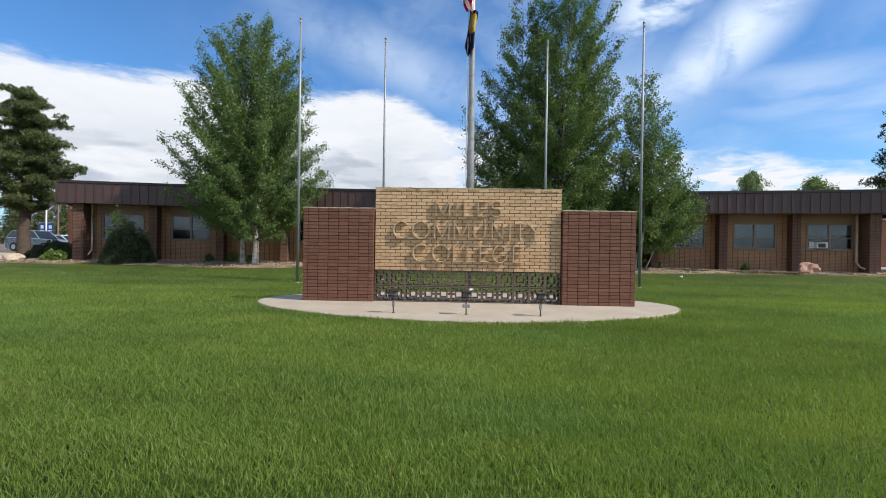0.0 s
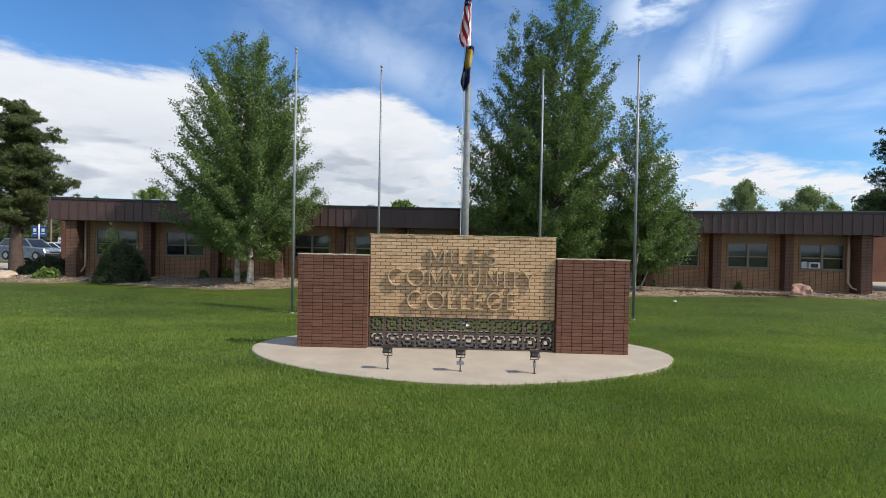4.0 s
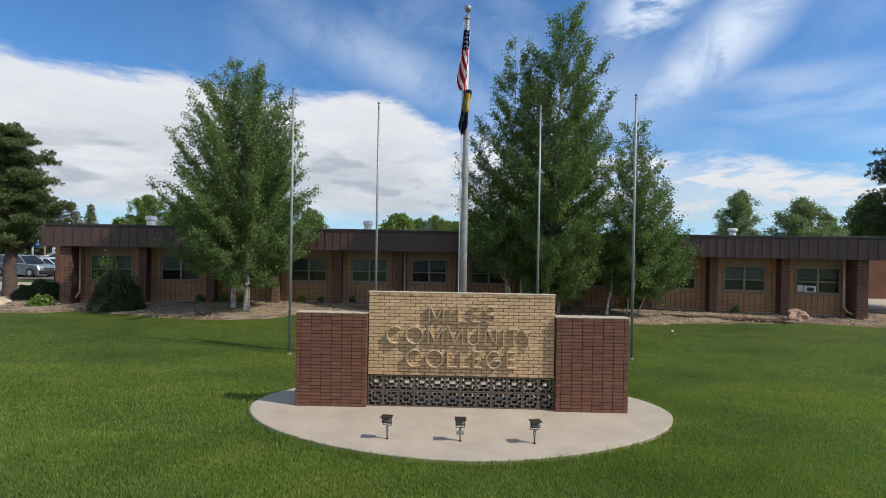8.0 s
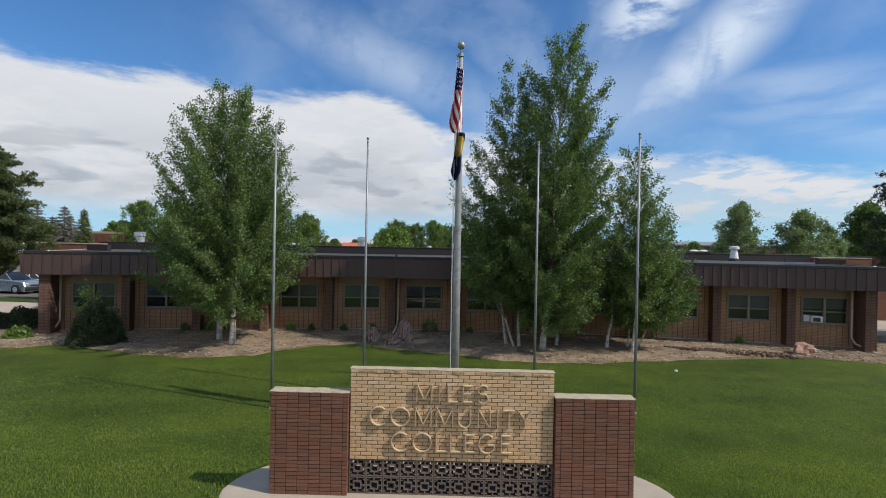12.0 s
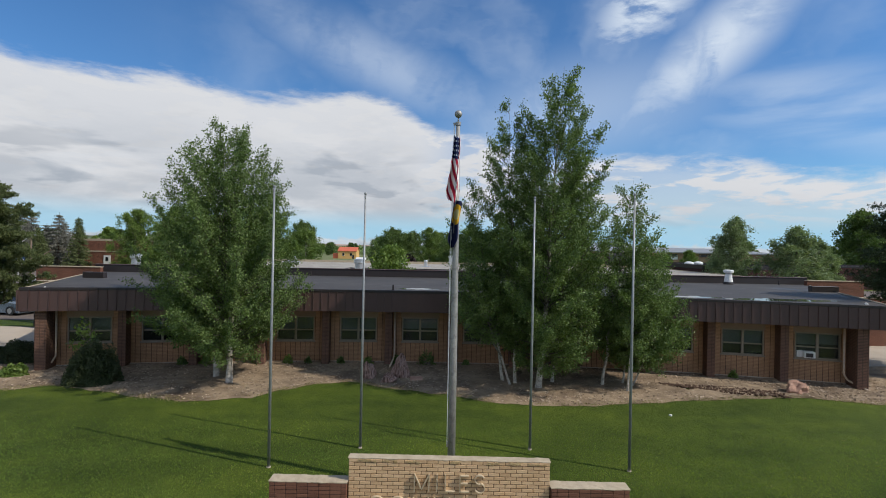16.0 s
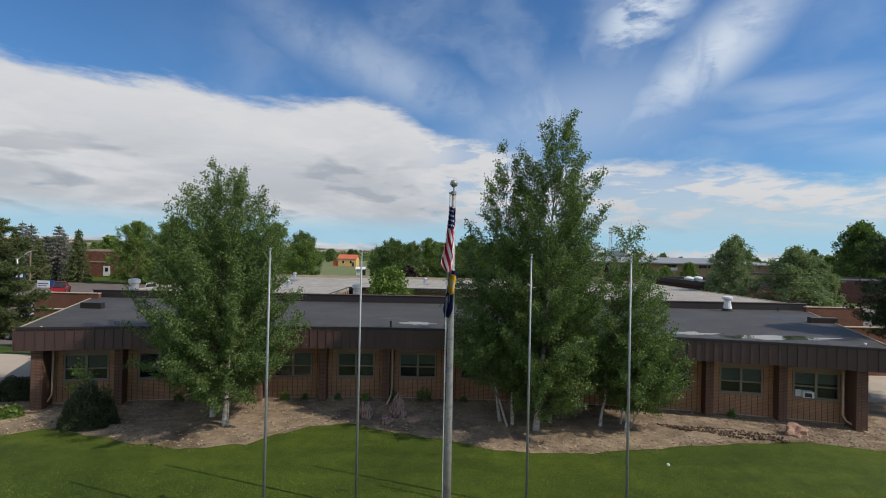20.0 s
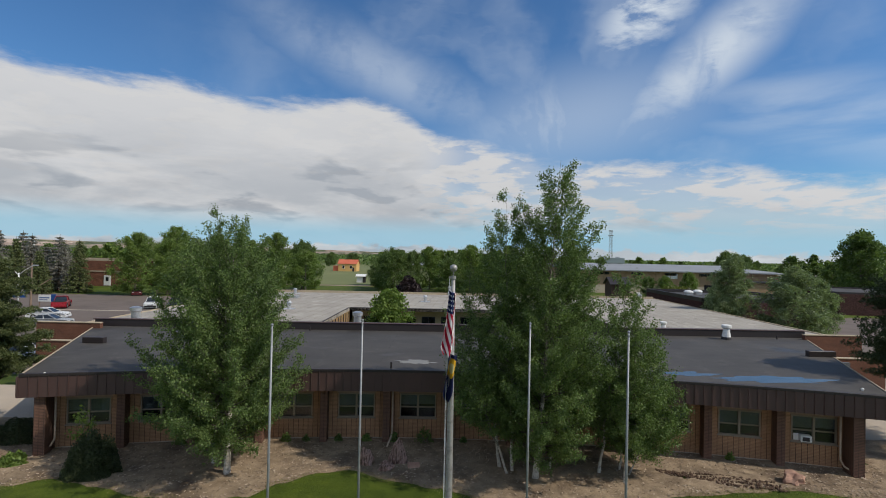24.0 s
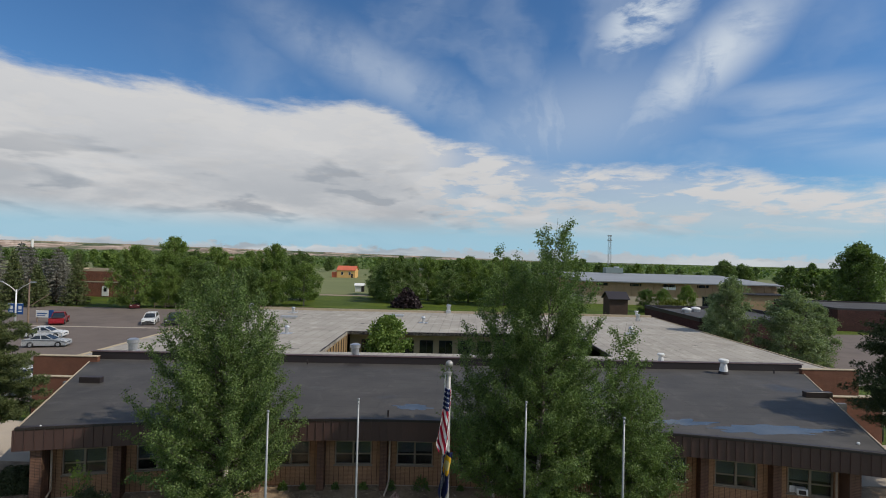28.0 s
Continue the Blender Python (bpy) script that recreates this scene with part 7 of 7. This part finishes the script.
def flat_block(name, place, w, d, h, wall, roof, label, turn=0, parapet=0.35):
    b = thing(name, place, label, "building", turn=turn)
    part("wall", Geo().box(-w / 2, w / 2, -d / 2, d / 2, -0.2, h), wall, b)
    part("roof", Geo().box(-w / 2 + 0.3, w / 2 - 0.3, -d / 2 + 0.3, d / 2 - 0.3, h + 0.002, h + 0.05), roof, b)
    g = Geo()
    for x0, x1, y0, y1 in ((-w / 2, w / 2, -d / 2, -d / 2 + 0.3), (-w / 2, w / 2, d / 2 - 0.3, d / 2), (-w / 2, -w / 2 + 0.3, -d / 2 + 0.3, d / 2 - 0.3), (w / 2 - 0.3, w / 2, -d / 2 + 0.3, d / 2 - 0.3)):
        g.box(x0, x1, y0, y1, h, h + parapet)
    part("parapet", g, COPING if wall is FLANK_BRICK else DARK_TRIM_AND_ROOM, b)
    return b


def make_far_buildings():
    # long hall with a metal roof
    b = thing("sports_hall", (0, 0, 0), "long brown sports hall with a pale metal roof", "building")
    x0, x1, y0, y1 = 39.5, 94.0, 141.0, 205.0
    part("base_wall", Geo().box(x0, x1, y0, y1, 0, 2.5), GYM_BASE, b)
    part("wall", Geo().box(x0 + 0.1, x1 - 0.1, y0 + 0.1, y1 - 0.1, 2.5, 6.7), GYM_WALL, b)
    g = Geo()
    ym = (y0 + y1) / 2
    g.add([(x0 - 1, y0 - 1.2, 6.75), (x1 + 1, y0 - 1.2, 6.75), (x1 + 1, ym, 8.3), (x0 - 1, ym, 8.3), (x1 + 1, y1 + 1, 6.75), (x0 - 1, y1 + 1, 6.75),
           (x0 - 1, y0 - 1.2, 6.45), (x1 + 1, y0 - 1.2, 6.45), (x0 - 1, y1 + 1, 6.45), (x1 + 1, y1 + 1, 6.45)],
          [(0, 1, 2, 3), (3, 2, 4, 5), (6, 7, 1, 0), (7, 9, 4, 2, 1), (8, 6, 0, 3, 5), (9, 8, 5, 4), (6, 8, 9, 7)])
    part("roof", g, FAR_ROOF, b, "pale grey ribbed metal roof")
    for k in range(5):
        x = x0 + 3.5 + k * 9.5
        part("window", Geo().box(x, x + 3.2, y0 + 0.02, y0 + 0.12, 5.4, 6.2), DARK_PANE, b)
    for k in range(26):
        x = x0 + 1 + k * 2.08
        part("rib", Geo().box(x, x + 0.12, y0 - 0.02, y0 + 0.1, 2.5, 6.4), GYM_WALL, b)
    part("annex", Geo().box(78, 92, 133, y0, 0, 4.2), GYM_WALL, b)
    part("annex_roof", Geo().box(77.5, 92.5, 132.5, y0 - 0.05, 4.2, 4.5), DARK_TRIM_AND_ROOM, b)
    part("door", Geo().box(73, 76, y0 - 0.05, y0 + 0.05, 0, 3.0), DARK_PANE, b)
    part("white_door", Geo().box(62, 65.5, y0 + 0.02, y0 + 0.1, 4.6, 5.9), WHITE, b)
    unit_ = thing("roof_unit", (58.0, 172.0, 8.25), "grey-green air handling unit on the hall roof", "roof unit")
    part("cabinet", Geo().box(-3, 3, -1.5, 1.5, 0, 1.9, 0.05), plain("unit_green_grey", (0.20, 0.25, 0.24), 0.5), unit_)
    part("fan", Geo().tube([(1.2, 0, 1.9), (1.2, 0, 2.3)], 0.9, 14), VENT, unit_)
    # brown gabled plant room behind the rear block
    gable_house("plant_room", (34.8, 101.0, 0.17), 3.6, 4.0, 4.6, 1.3, speckled("dark_brown_boards", (0.050, 0.030, 0.022), (0.085, 0.050, 0.036), 1, 12, 0.8), DARK_TRIM_AND_ROOM, "small dark brown gabled plant room", 0, 0, False)
    # dark-edged side block, and brick blocks
    flat_block("side_block", (44.5, 79.0, 0.17), 17.5, 19.0, 4.0, MAROON_WALL, ROOF_DARK, "low maroon brick block with a dark roof edge", 0, 0.55)
    for x, y in ((42.5, 84.0), (40.0, 82.0)):
        v = thing("roof_fan", (x, y, 4.17), "white domed roof fan", "vent", "domed roof fans")
        part("base", Geo().box(-0.5, 0.5, -0.5, 0.5, 0, 0.4), VENT, v)
        part("dome", Geo().ball((0, 0, 0.5), 0.75, 14, 8, 0.45), WHITE, v)
    flat_block("brick_block", (96.0, 104.0, 0.17), 40, 22, 4.0, MAROON_WALL, ROOF_DARK, "low maroon brick block across the grounds", -6, 0.35)
    far_brick = flat_block("brick_building", (-86.6, 127.5, 0.17), 17, 9, 6.3, FLANK_BRICK, GREY_ROOF, "red brick building with a white door behind the trees", 0, 0.5)
    part("band", Geo().box(-8.55, 8.55, -4.58, -4.5, 3.55, 3.85), COPING, far_brick)
    d = part("door", Geo().box(1.6, 3.3, -4.60, -4.45, 0.2, 2.7), WHITE, far_brick, "white door")
    part("pane", Geo().box(2.1, 2.8, -4.62, -4.603, 1.3, 2.3), DARK_PANE, d)
    flat_block("brick_building", (-88.0, 205.0, 0.17), 22, 10, 9.6, FLANK_BRICK, GREY_ROOF, "tall red brick building rising over the trees", 0, 0.5)
    gable_house("house", (-51.8, 263.0, 0.17), 9.5, 9.0, 3.9, 2.1, YELLOW_WALL, ORANGE_ROOF, "yellow house with an orange-red roof far off", 2)
    part("lean_to", Geo().box(-7.5, -4.9, -4, 2, 0, 2.8), ORANGE_ROOF, bpy.data.objects["house"])
    gable_house("shed", (-28.0, 164.0, 0.17), 2.6, 2.4, 2.0, 0.6, WHITE, WHITE, "small white garden shed with grey door", 0)
    for x, y, w, tone in ((128, 205, 16, GREY_ROOF), (150, 210, 14, GREY_ROOF), (-22, 310, 16, FAR_ROOF), (18, 320, 12, FAR_ROOF), (112, 260, 20, FAR_ROOF), (178, 240, 16, GREY_ROOF), (150, 300, 16, FAR_ROOF)):
        gable_house("far_house", (x, y, 0.17), w, 9, 3.0, 1.6, TAN_WALL, tone, "low pale house with a grey roof far off", 3)
    # lattice tower
    t = thing("radio_tower", (197.0, 600.0, 0), "tall grey lattice radio tower far off", "tower")
    for sx in (-1, 1):
        for sy in (-1, 1):
            part("leg", Geo().tube([(sx * 1.7, sy * 1.7, 0), (sx * 1.2, sy * 1.2, 44)], 0.17, 6), LAMP_GREY, t)
    for k in range(11):
        z = 4 * k
        w, u_ = 1.7 - 0.5 * z / 44, 1.7 - 0.5 * (z + 4) / 44
        part("brace", Geo().tube([(-w, -w, z), (u_, -u_, z + 4)], 0.09, 5).tube([(w, -w, z), (-u_, -u_, z + 4)], 0.09, 5).tube([(-w, -w, z), (w, -w, z)], 0.09, 5), LAMP_GREY, t)
    part("antenna", Geo().box(-2.6, 2.6, -1.6, 1.6, 37.5, 38.5).box(-2.2, 2.2, -1.4, 1.4, 42.8, 44), LAMP_GREY, t)
    play = thing("playground_slide", (101.0, 122.0, 0.17), "red and blue playground slide", "slide")
    part("roof", Geo().tube([(0, 0, 2.6), (0, 0, 3.7)], [1.2, 0.2], 8), BLUE_CLOTH, play)
    part("deck", Geo().box(-1, 1, -1, 1, 1.2, 1.5), P_RED, play)
    part("chute", Geo().box(-4.2, -1, -0.5, 0.5, 0.9, 1.2, 0, pose(0, 0, -0.2, 0, -18)), P_RED, play)
    for x in (-0.9, 0.9):
        part("post", Geo().tube([(x, -0.9, 0), (x, -0.9, 2.7)], 0.08, 8), BLUE_CLOTH, play)


make_far_buildings()


# ---- trees further off ----
def spruce(name, place, label, height, radius, needles, seed, leaf):
    """A spruce: whorls of drooping boughs that shorten towards the tip, hung with needle sprays."""
    rng = np.random.default_rng(seed)
    tree = thing(name, place, label, "tree", "conifers by the lot")
    part("trunk", Geo().tube([(0, 0, -0.2), (0, 0, height * 0.5), (0, 0, height)], [0.24, 0.15, 0.02], 10, False), BARK_BROWN, tree, smooth=True)
    boughs, p, e = Geo(), [], []
    levels = 17
    for k in range(levels):
        f = k / levels
        for j in range(9):
            ang = j * 2 * math.pi / 9 + k * 0.7 + rng.normal(0, 0.12)
            z = 0.8 + (height - 0.9) * f + rng.normal(0, 0.1)
            ln = radius * (1 - f) ** 0.85 * rng.uniform(0.72, 1.08) + 0.15
            a = Vector((0, 0, z))
            m = Vector((math.cos(ang) * ln * 0.55, math.sin(ang) * ln * 0.55, z - 0.10 * ln))
            q = Vector((math.cos(ang) * ln, math.sin(ang) * ln, z - 0.16 * ln))
            boughs.tube([a, m, q], [0.05 * (1.1 - f), 0.03 * (1.1 - f), 0.008], 4, False)
            p += [a.lerp(m, 0.4), m]
            e += [m, q]
    tagged(part("branchwork", boughs, BARK_BROWN, tree), kind="stuff")
    p, e = np.array([tuple(v) for v in p]), np.array([tuple(v) for v in e])
    w = np.linalg.norm(e - p, axis=1) ** 0.9
    pick = rng.choice(len(p), needles, p=w / w.sum())
    c = p[pick] + (e - p)[pick] * rng.random((needles, 1)) + rng.normal(0, 1, (needles, 3)) * np.array([0.17, 0.17, 0.08]) - np.array([0, 0, 0.10]) * rng.random((needles, 1))
    part("crown", quads_mesh("crown", leaf_quads(rng, c, 0.13, 0.7, 2.4), leaf), None, tree)
    return tree


def make_far_trees():
    kinds = [broadleaf("leafy_tree", (-63.5, 101.5, 0.17), "large bright green tree at the lot's edge", 12.2, 0.9, (4.9, 4.6), 30000, 0.17, 101, ((0, 0, 0.25),), LEAF_GREEN, BARK_GREY, shape="round", clumps=200, spread=0.8, clump=0.8, wisps=0.15, group="trees round the grounds"),
             broadleaf("leafy_tree", (-32.0, 113.5, 0.17), "round green tree standing on the lawn", 9.5, 2.2, (4.0, 4.0), 19000, 0.17, 103, ((0, 0, 0.2),), LEAF_GREEN, BARK_GREY, shape="round", gaps=0.2, clumps=130, spread=0.8, clump=0.8, wisps=0.15, group="trees round the grounds"),
             broadleaf("leafy_tree", (-13.5, 128.0, 0.17), "deep green tree in the row behind the college", 10.5, 0.4, (5.0, 4.5), 26000, 0.18, 107, ((0, 0, 0.25),), LEAF_DEEP, BARK_GREY, shape="round", clumps=180, spread=0.9, clump=0.8, wisps=0.15, group="trees round the grounds"),
             broadleaf("leafy_tree", (35.2, 61.0, 0.17), "slender pale green tree beside the rear block", 10.4, 1.2, (3.1, 2.9), 26000, 0.135, 109, ((0, 0, 0.16),), LEAF_PALE, BARK_GREY, shape="egg", gaps=0.2, clumps=220, spread=0.6, wisps=0.12, thin_top=0.4, clump=1.0, group="trees round the grounds"),
             broadleaf("leafy_tree", (111.0, 134.0, 0.17), "tall broad tree by the playground", 17.6, 2.0, (6.2, 6.0), 20000, 0.36, 113, ((0, 0, 0.4),), LEAF_DEEP, BARK_GREY, shape="round", gaps=0.2, clumps=200, spread=1.4, clump=0.8, wisps=0.15, group="trees round the grounds")]
    far = [broadleaf("leafy_tree", (x, y, 0.17), "green tree in the far groves", h, 0.8, (4.6, 4.4), 4200, 0.48, seed, ((0, 0, 0.25),), mat, BARK_GREY, shape=shape, clumps=110, spread=0.9, clump=0.8, wisps=0.15, group="trees round the grounds")
           for x, y, h, seed, mat, shape in ((-120.0, 190.0, 11.5, 201, LEAF_GREEN, "round"), (30.0, 240.0, 9.5, 203, LEAF_DEEP, "round"), (-30.0, 330.0, 12.0, 207, LEAF_DEEP, "egg"))]
    conif = spruce("spruce", (-81.5, 99.0, 0.17), "dark green spruce at the lot's edge", 9.0, 2.5, 9000, 127, NEEDLE)
    greyt = spruce("blue_spruce", (-84.5, 108.0, 0.17), "tall grey-green spruce behind the lot", 12.3, 4.7, 19000, 131, NEEDLE_GREY)
    rnd = random.Random(12)

    def again(ob, x, y, s, sz=None):
        copy_thing(ob, pose(x, y, 0.17, 0, 0, rnd.uniform(0, 360)) @ Matrix.Diagonal((s * rnd.uniform(0.85, 1.1), s * rnd.uniform(0.85, 1.1), sz or s * rnd.uniform(0.82, 1.18), 1)))

    for x, y, s in ((-96, 104, 1.1), (-88, 101, 1.15), (-99, 95, 1.2), (-76.8, 103.5, 1.1), (-103, 110, 1.2), (-84.5, 103, 1.0)):
        again(conif, x, y, s)
    for x, y, s in ((-88, 109, 0.95), (-94, 112, 1.05), (-91, 118, 1.0), (-100, 110, 1.0), (-103, 120, 1.1)):
        again(greyt, x, y, s)
    for x, y, s in ((-57, 112, 0.95), (-52, 108, 0.9), (-47, 113, 0.85), (-43, 109, 0.95), (-70, 128, 1.1), (-60, 130, 0.95), (-39.0, 112.0, 0.75), (-50, 128, 0.9), (-54.5, 118, 1.0), (-47.5, 121, 1.0), (-42, 122, 1.0), (-37, 128, 0.95), (-75, 135, 1.1), (-66, 118, 0.95), (-62, 122, 1.0), (-58, 104.5, 0.6), (-53, 104, 0.5)):
        again(kinds[rnd.choice((0, 0, 2))], x, y, s)
    for x, y, s in ((-17.5, 137, 1.0), (-9.0, 131, 0.92), (-19.5, 150, 1.05), (-4.5, 138, 0.95), (1.0, 128, 0.95), (6.5, 134, 1.0), (11.5, 126, 1.0), (16.0, 131, 1.0), (21, 128, 0.9), (26, 132, 0.85), (-2.0, 150, 1.05), (10, 150, 1.05)):
        again(kinds[rnd.choice((0, 2, 2))], x, y, s * 0.88)
    again(kinds[3], 39.6, 56.5, 1.25, 0.88), again(kinds[3], 43.8, 58.5, 0.85, 0.74), again(kinds[3], 37.5, 68.5, 0.7)
    again(kinds[1], 52.0, 118.0, 0.55), again(kinds[1], 56.5, 116.0, 0.6), again(kinds[2], 49.0, 121.0, 0.5)
    again(kinds[4], 117.0, 142.0, 0.85), again(kinds[4], 128.0, 150, 0.8), again(kinds[4], 112.0, 200, 0.85), again(kinds[4], 122.0, 205, 0.8)
    for i in range(60):
        y = rnd.uniform(150, 240)
        x = rnd.uniform(-0.85, 0.85) * y
        if -62 < x < -22 or 30 < x < 105 and y < 225:
            continue
        again(far[rnd.choice((0, 1, 2))], x, y, rnd.uniform(0.7, 1.05))
    for i in range(90):
        y = rnd.uniform(270, 420)
        x = rnd.uniform(-0.9, 0.9) * y
        if -75 < x < -40 and y < 340:
            continue
        again(far[rnd.choice((0, 1, 2))], x, y, rnd.uniform(0.7, 1.0))
    bush("purple_shrub", (-8.6, 117.0, 0.17), "dark purple-leaved shrub in the tree row", 3.4, 3.0, 4.6, 3600, 0.36, 141, LEAF_PURPLE)
    bush("flowering_shrub", (52.6, 114.0, 0.17), "yellow-green shrub beside the hall", 4.2, 3.0, 4.4, 3600, 0.36, 143, leafy("yellow_green_leaf", (0.10, 0.12, 0.02), (0.22, 0.24, 0.05), 0.2))


make_far_trees()


def make_far_wood():
    """Woods towards the horizon: thousands of clumps of foliage in loose groves."""
    rng = np.random.default_rng(77)
    cs, ss = [], []
    while len(cs) < 26000:
        y = 430 + 1500 * rng.random() ** 1.3
        x = rng.uniform(-1.05, 1.05) * y
        if noise.noise((x / 90, y / 260, 0)) < -0.12:
            continue
        top = 6.5 + 3.5 * noise.noise((x / 22, y / 40, 5))
        k = rng.random()
        cs.append((x, y, max(0.5, top * k ** 0.7)))
        ss.append(rng.uniform(1.6, 3.2))
    q = leaf_quads(rng, np.array(cs), 1.0, 0.0, 1.2)
    mid = np.array(cs)[:, None, :]
    q = mid + (q - mid) * np.array(ss)[:, None, None]
    tagged(new("far_woods", quads_mesh("far_woods", q, LEAF_DEEP)), "deep green woods reaching to the horizon", "woods", kind="stuff")


make_far_wood()


def make_hills():
    g = Geo()
    nx, ny = 300, 16
    for i in range(nx + 1):
        a = -1.05 + 1.45 * i / nx
        for j in range(ny + 1):
            r = 2100 + 900 * j / ny
            x, y = r * math.sin(a), r * math.cos(a)
            f = j / ny
            h = 36 * min(1, max(0.0, (0.22 - a) / 0.9)) ** 0.8 + 3
            shape = min(1, f * 2.2) ** 0.8 if f < 0.6 else 1.0
            gully = 0.70 + 0.48 * noise.noise((x / 90, y / 210, 2)) + 0.26 * noise.noise((x / 33, y / 70, 4))
            ridge = 0.95 + 0.07 * noise.noise((x / 160, 0, 9))
            g.v.append((x, y, h * shape * (gully if shape < 0.98 else ridge) - 1))
    n = ny + 1
    g.f = [(i * n + j, (i + 1) * n + j, (i + 1) * n + j + 1, i * n + j + 1) for i in range(nx) for j in range(ny)]
    m, N, bs, _ = material("badland_hills", 0.95, 0, 0.1)
    co = N.add("ShaderNodeTexCoord").outputs["Object"]
    lie = N.add("ShaderNodeMapping", {"Vector": co, "Scale": (1.0, 0.6, 5.0)}).outputs[0]
    bare, strata = N.noise(lie, 0.0055, 6, 0.62, 0.6), N.noise(lie, 0.022, 5, 0.65)
    earth = N.ramp(strata, [(0.36, (0.20, 0.15, 0.115)), (0.50, (0.36, 0.27, 0.21)), (0.62, (0.50, 0.40, 0.33))])
    scrub = N.ramp(strata, [(0.36, (0.050, 0.072, 0.040)), (0.64, (0.150, 0.160, 0.090))])
    put(N, bs, N.mix(N.ramp(bare, [(0.47, 0.0), (0.56, 1.0)]), scrub, earth), strata, 0.6, 6.0)
    solid("hills", g, m, "low eroded tan and green hills on the horizon", "hills", kind="structure")


make_hills()
tower = thing("water_tower", (-1262, 1500, 0), "pale tall water tower below the far ridge", "tower")
part("tank", Geo().tube([(0, 0, 12), (0, 0, 34)], 3.6, 14), WHITE, tower)
part("foot", Geo().tube([(0, 0, -1), (0, 0, 12)], 3.0, 12), WHITE, tower)
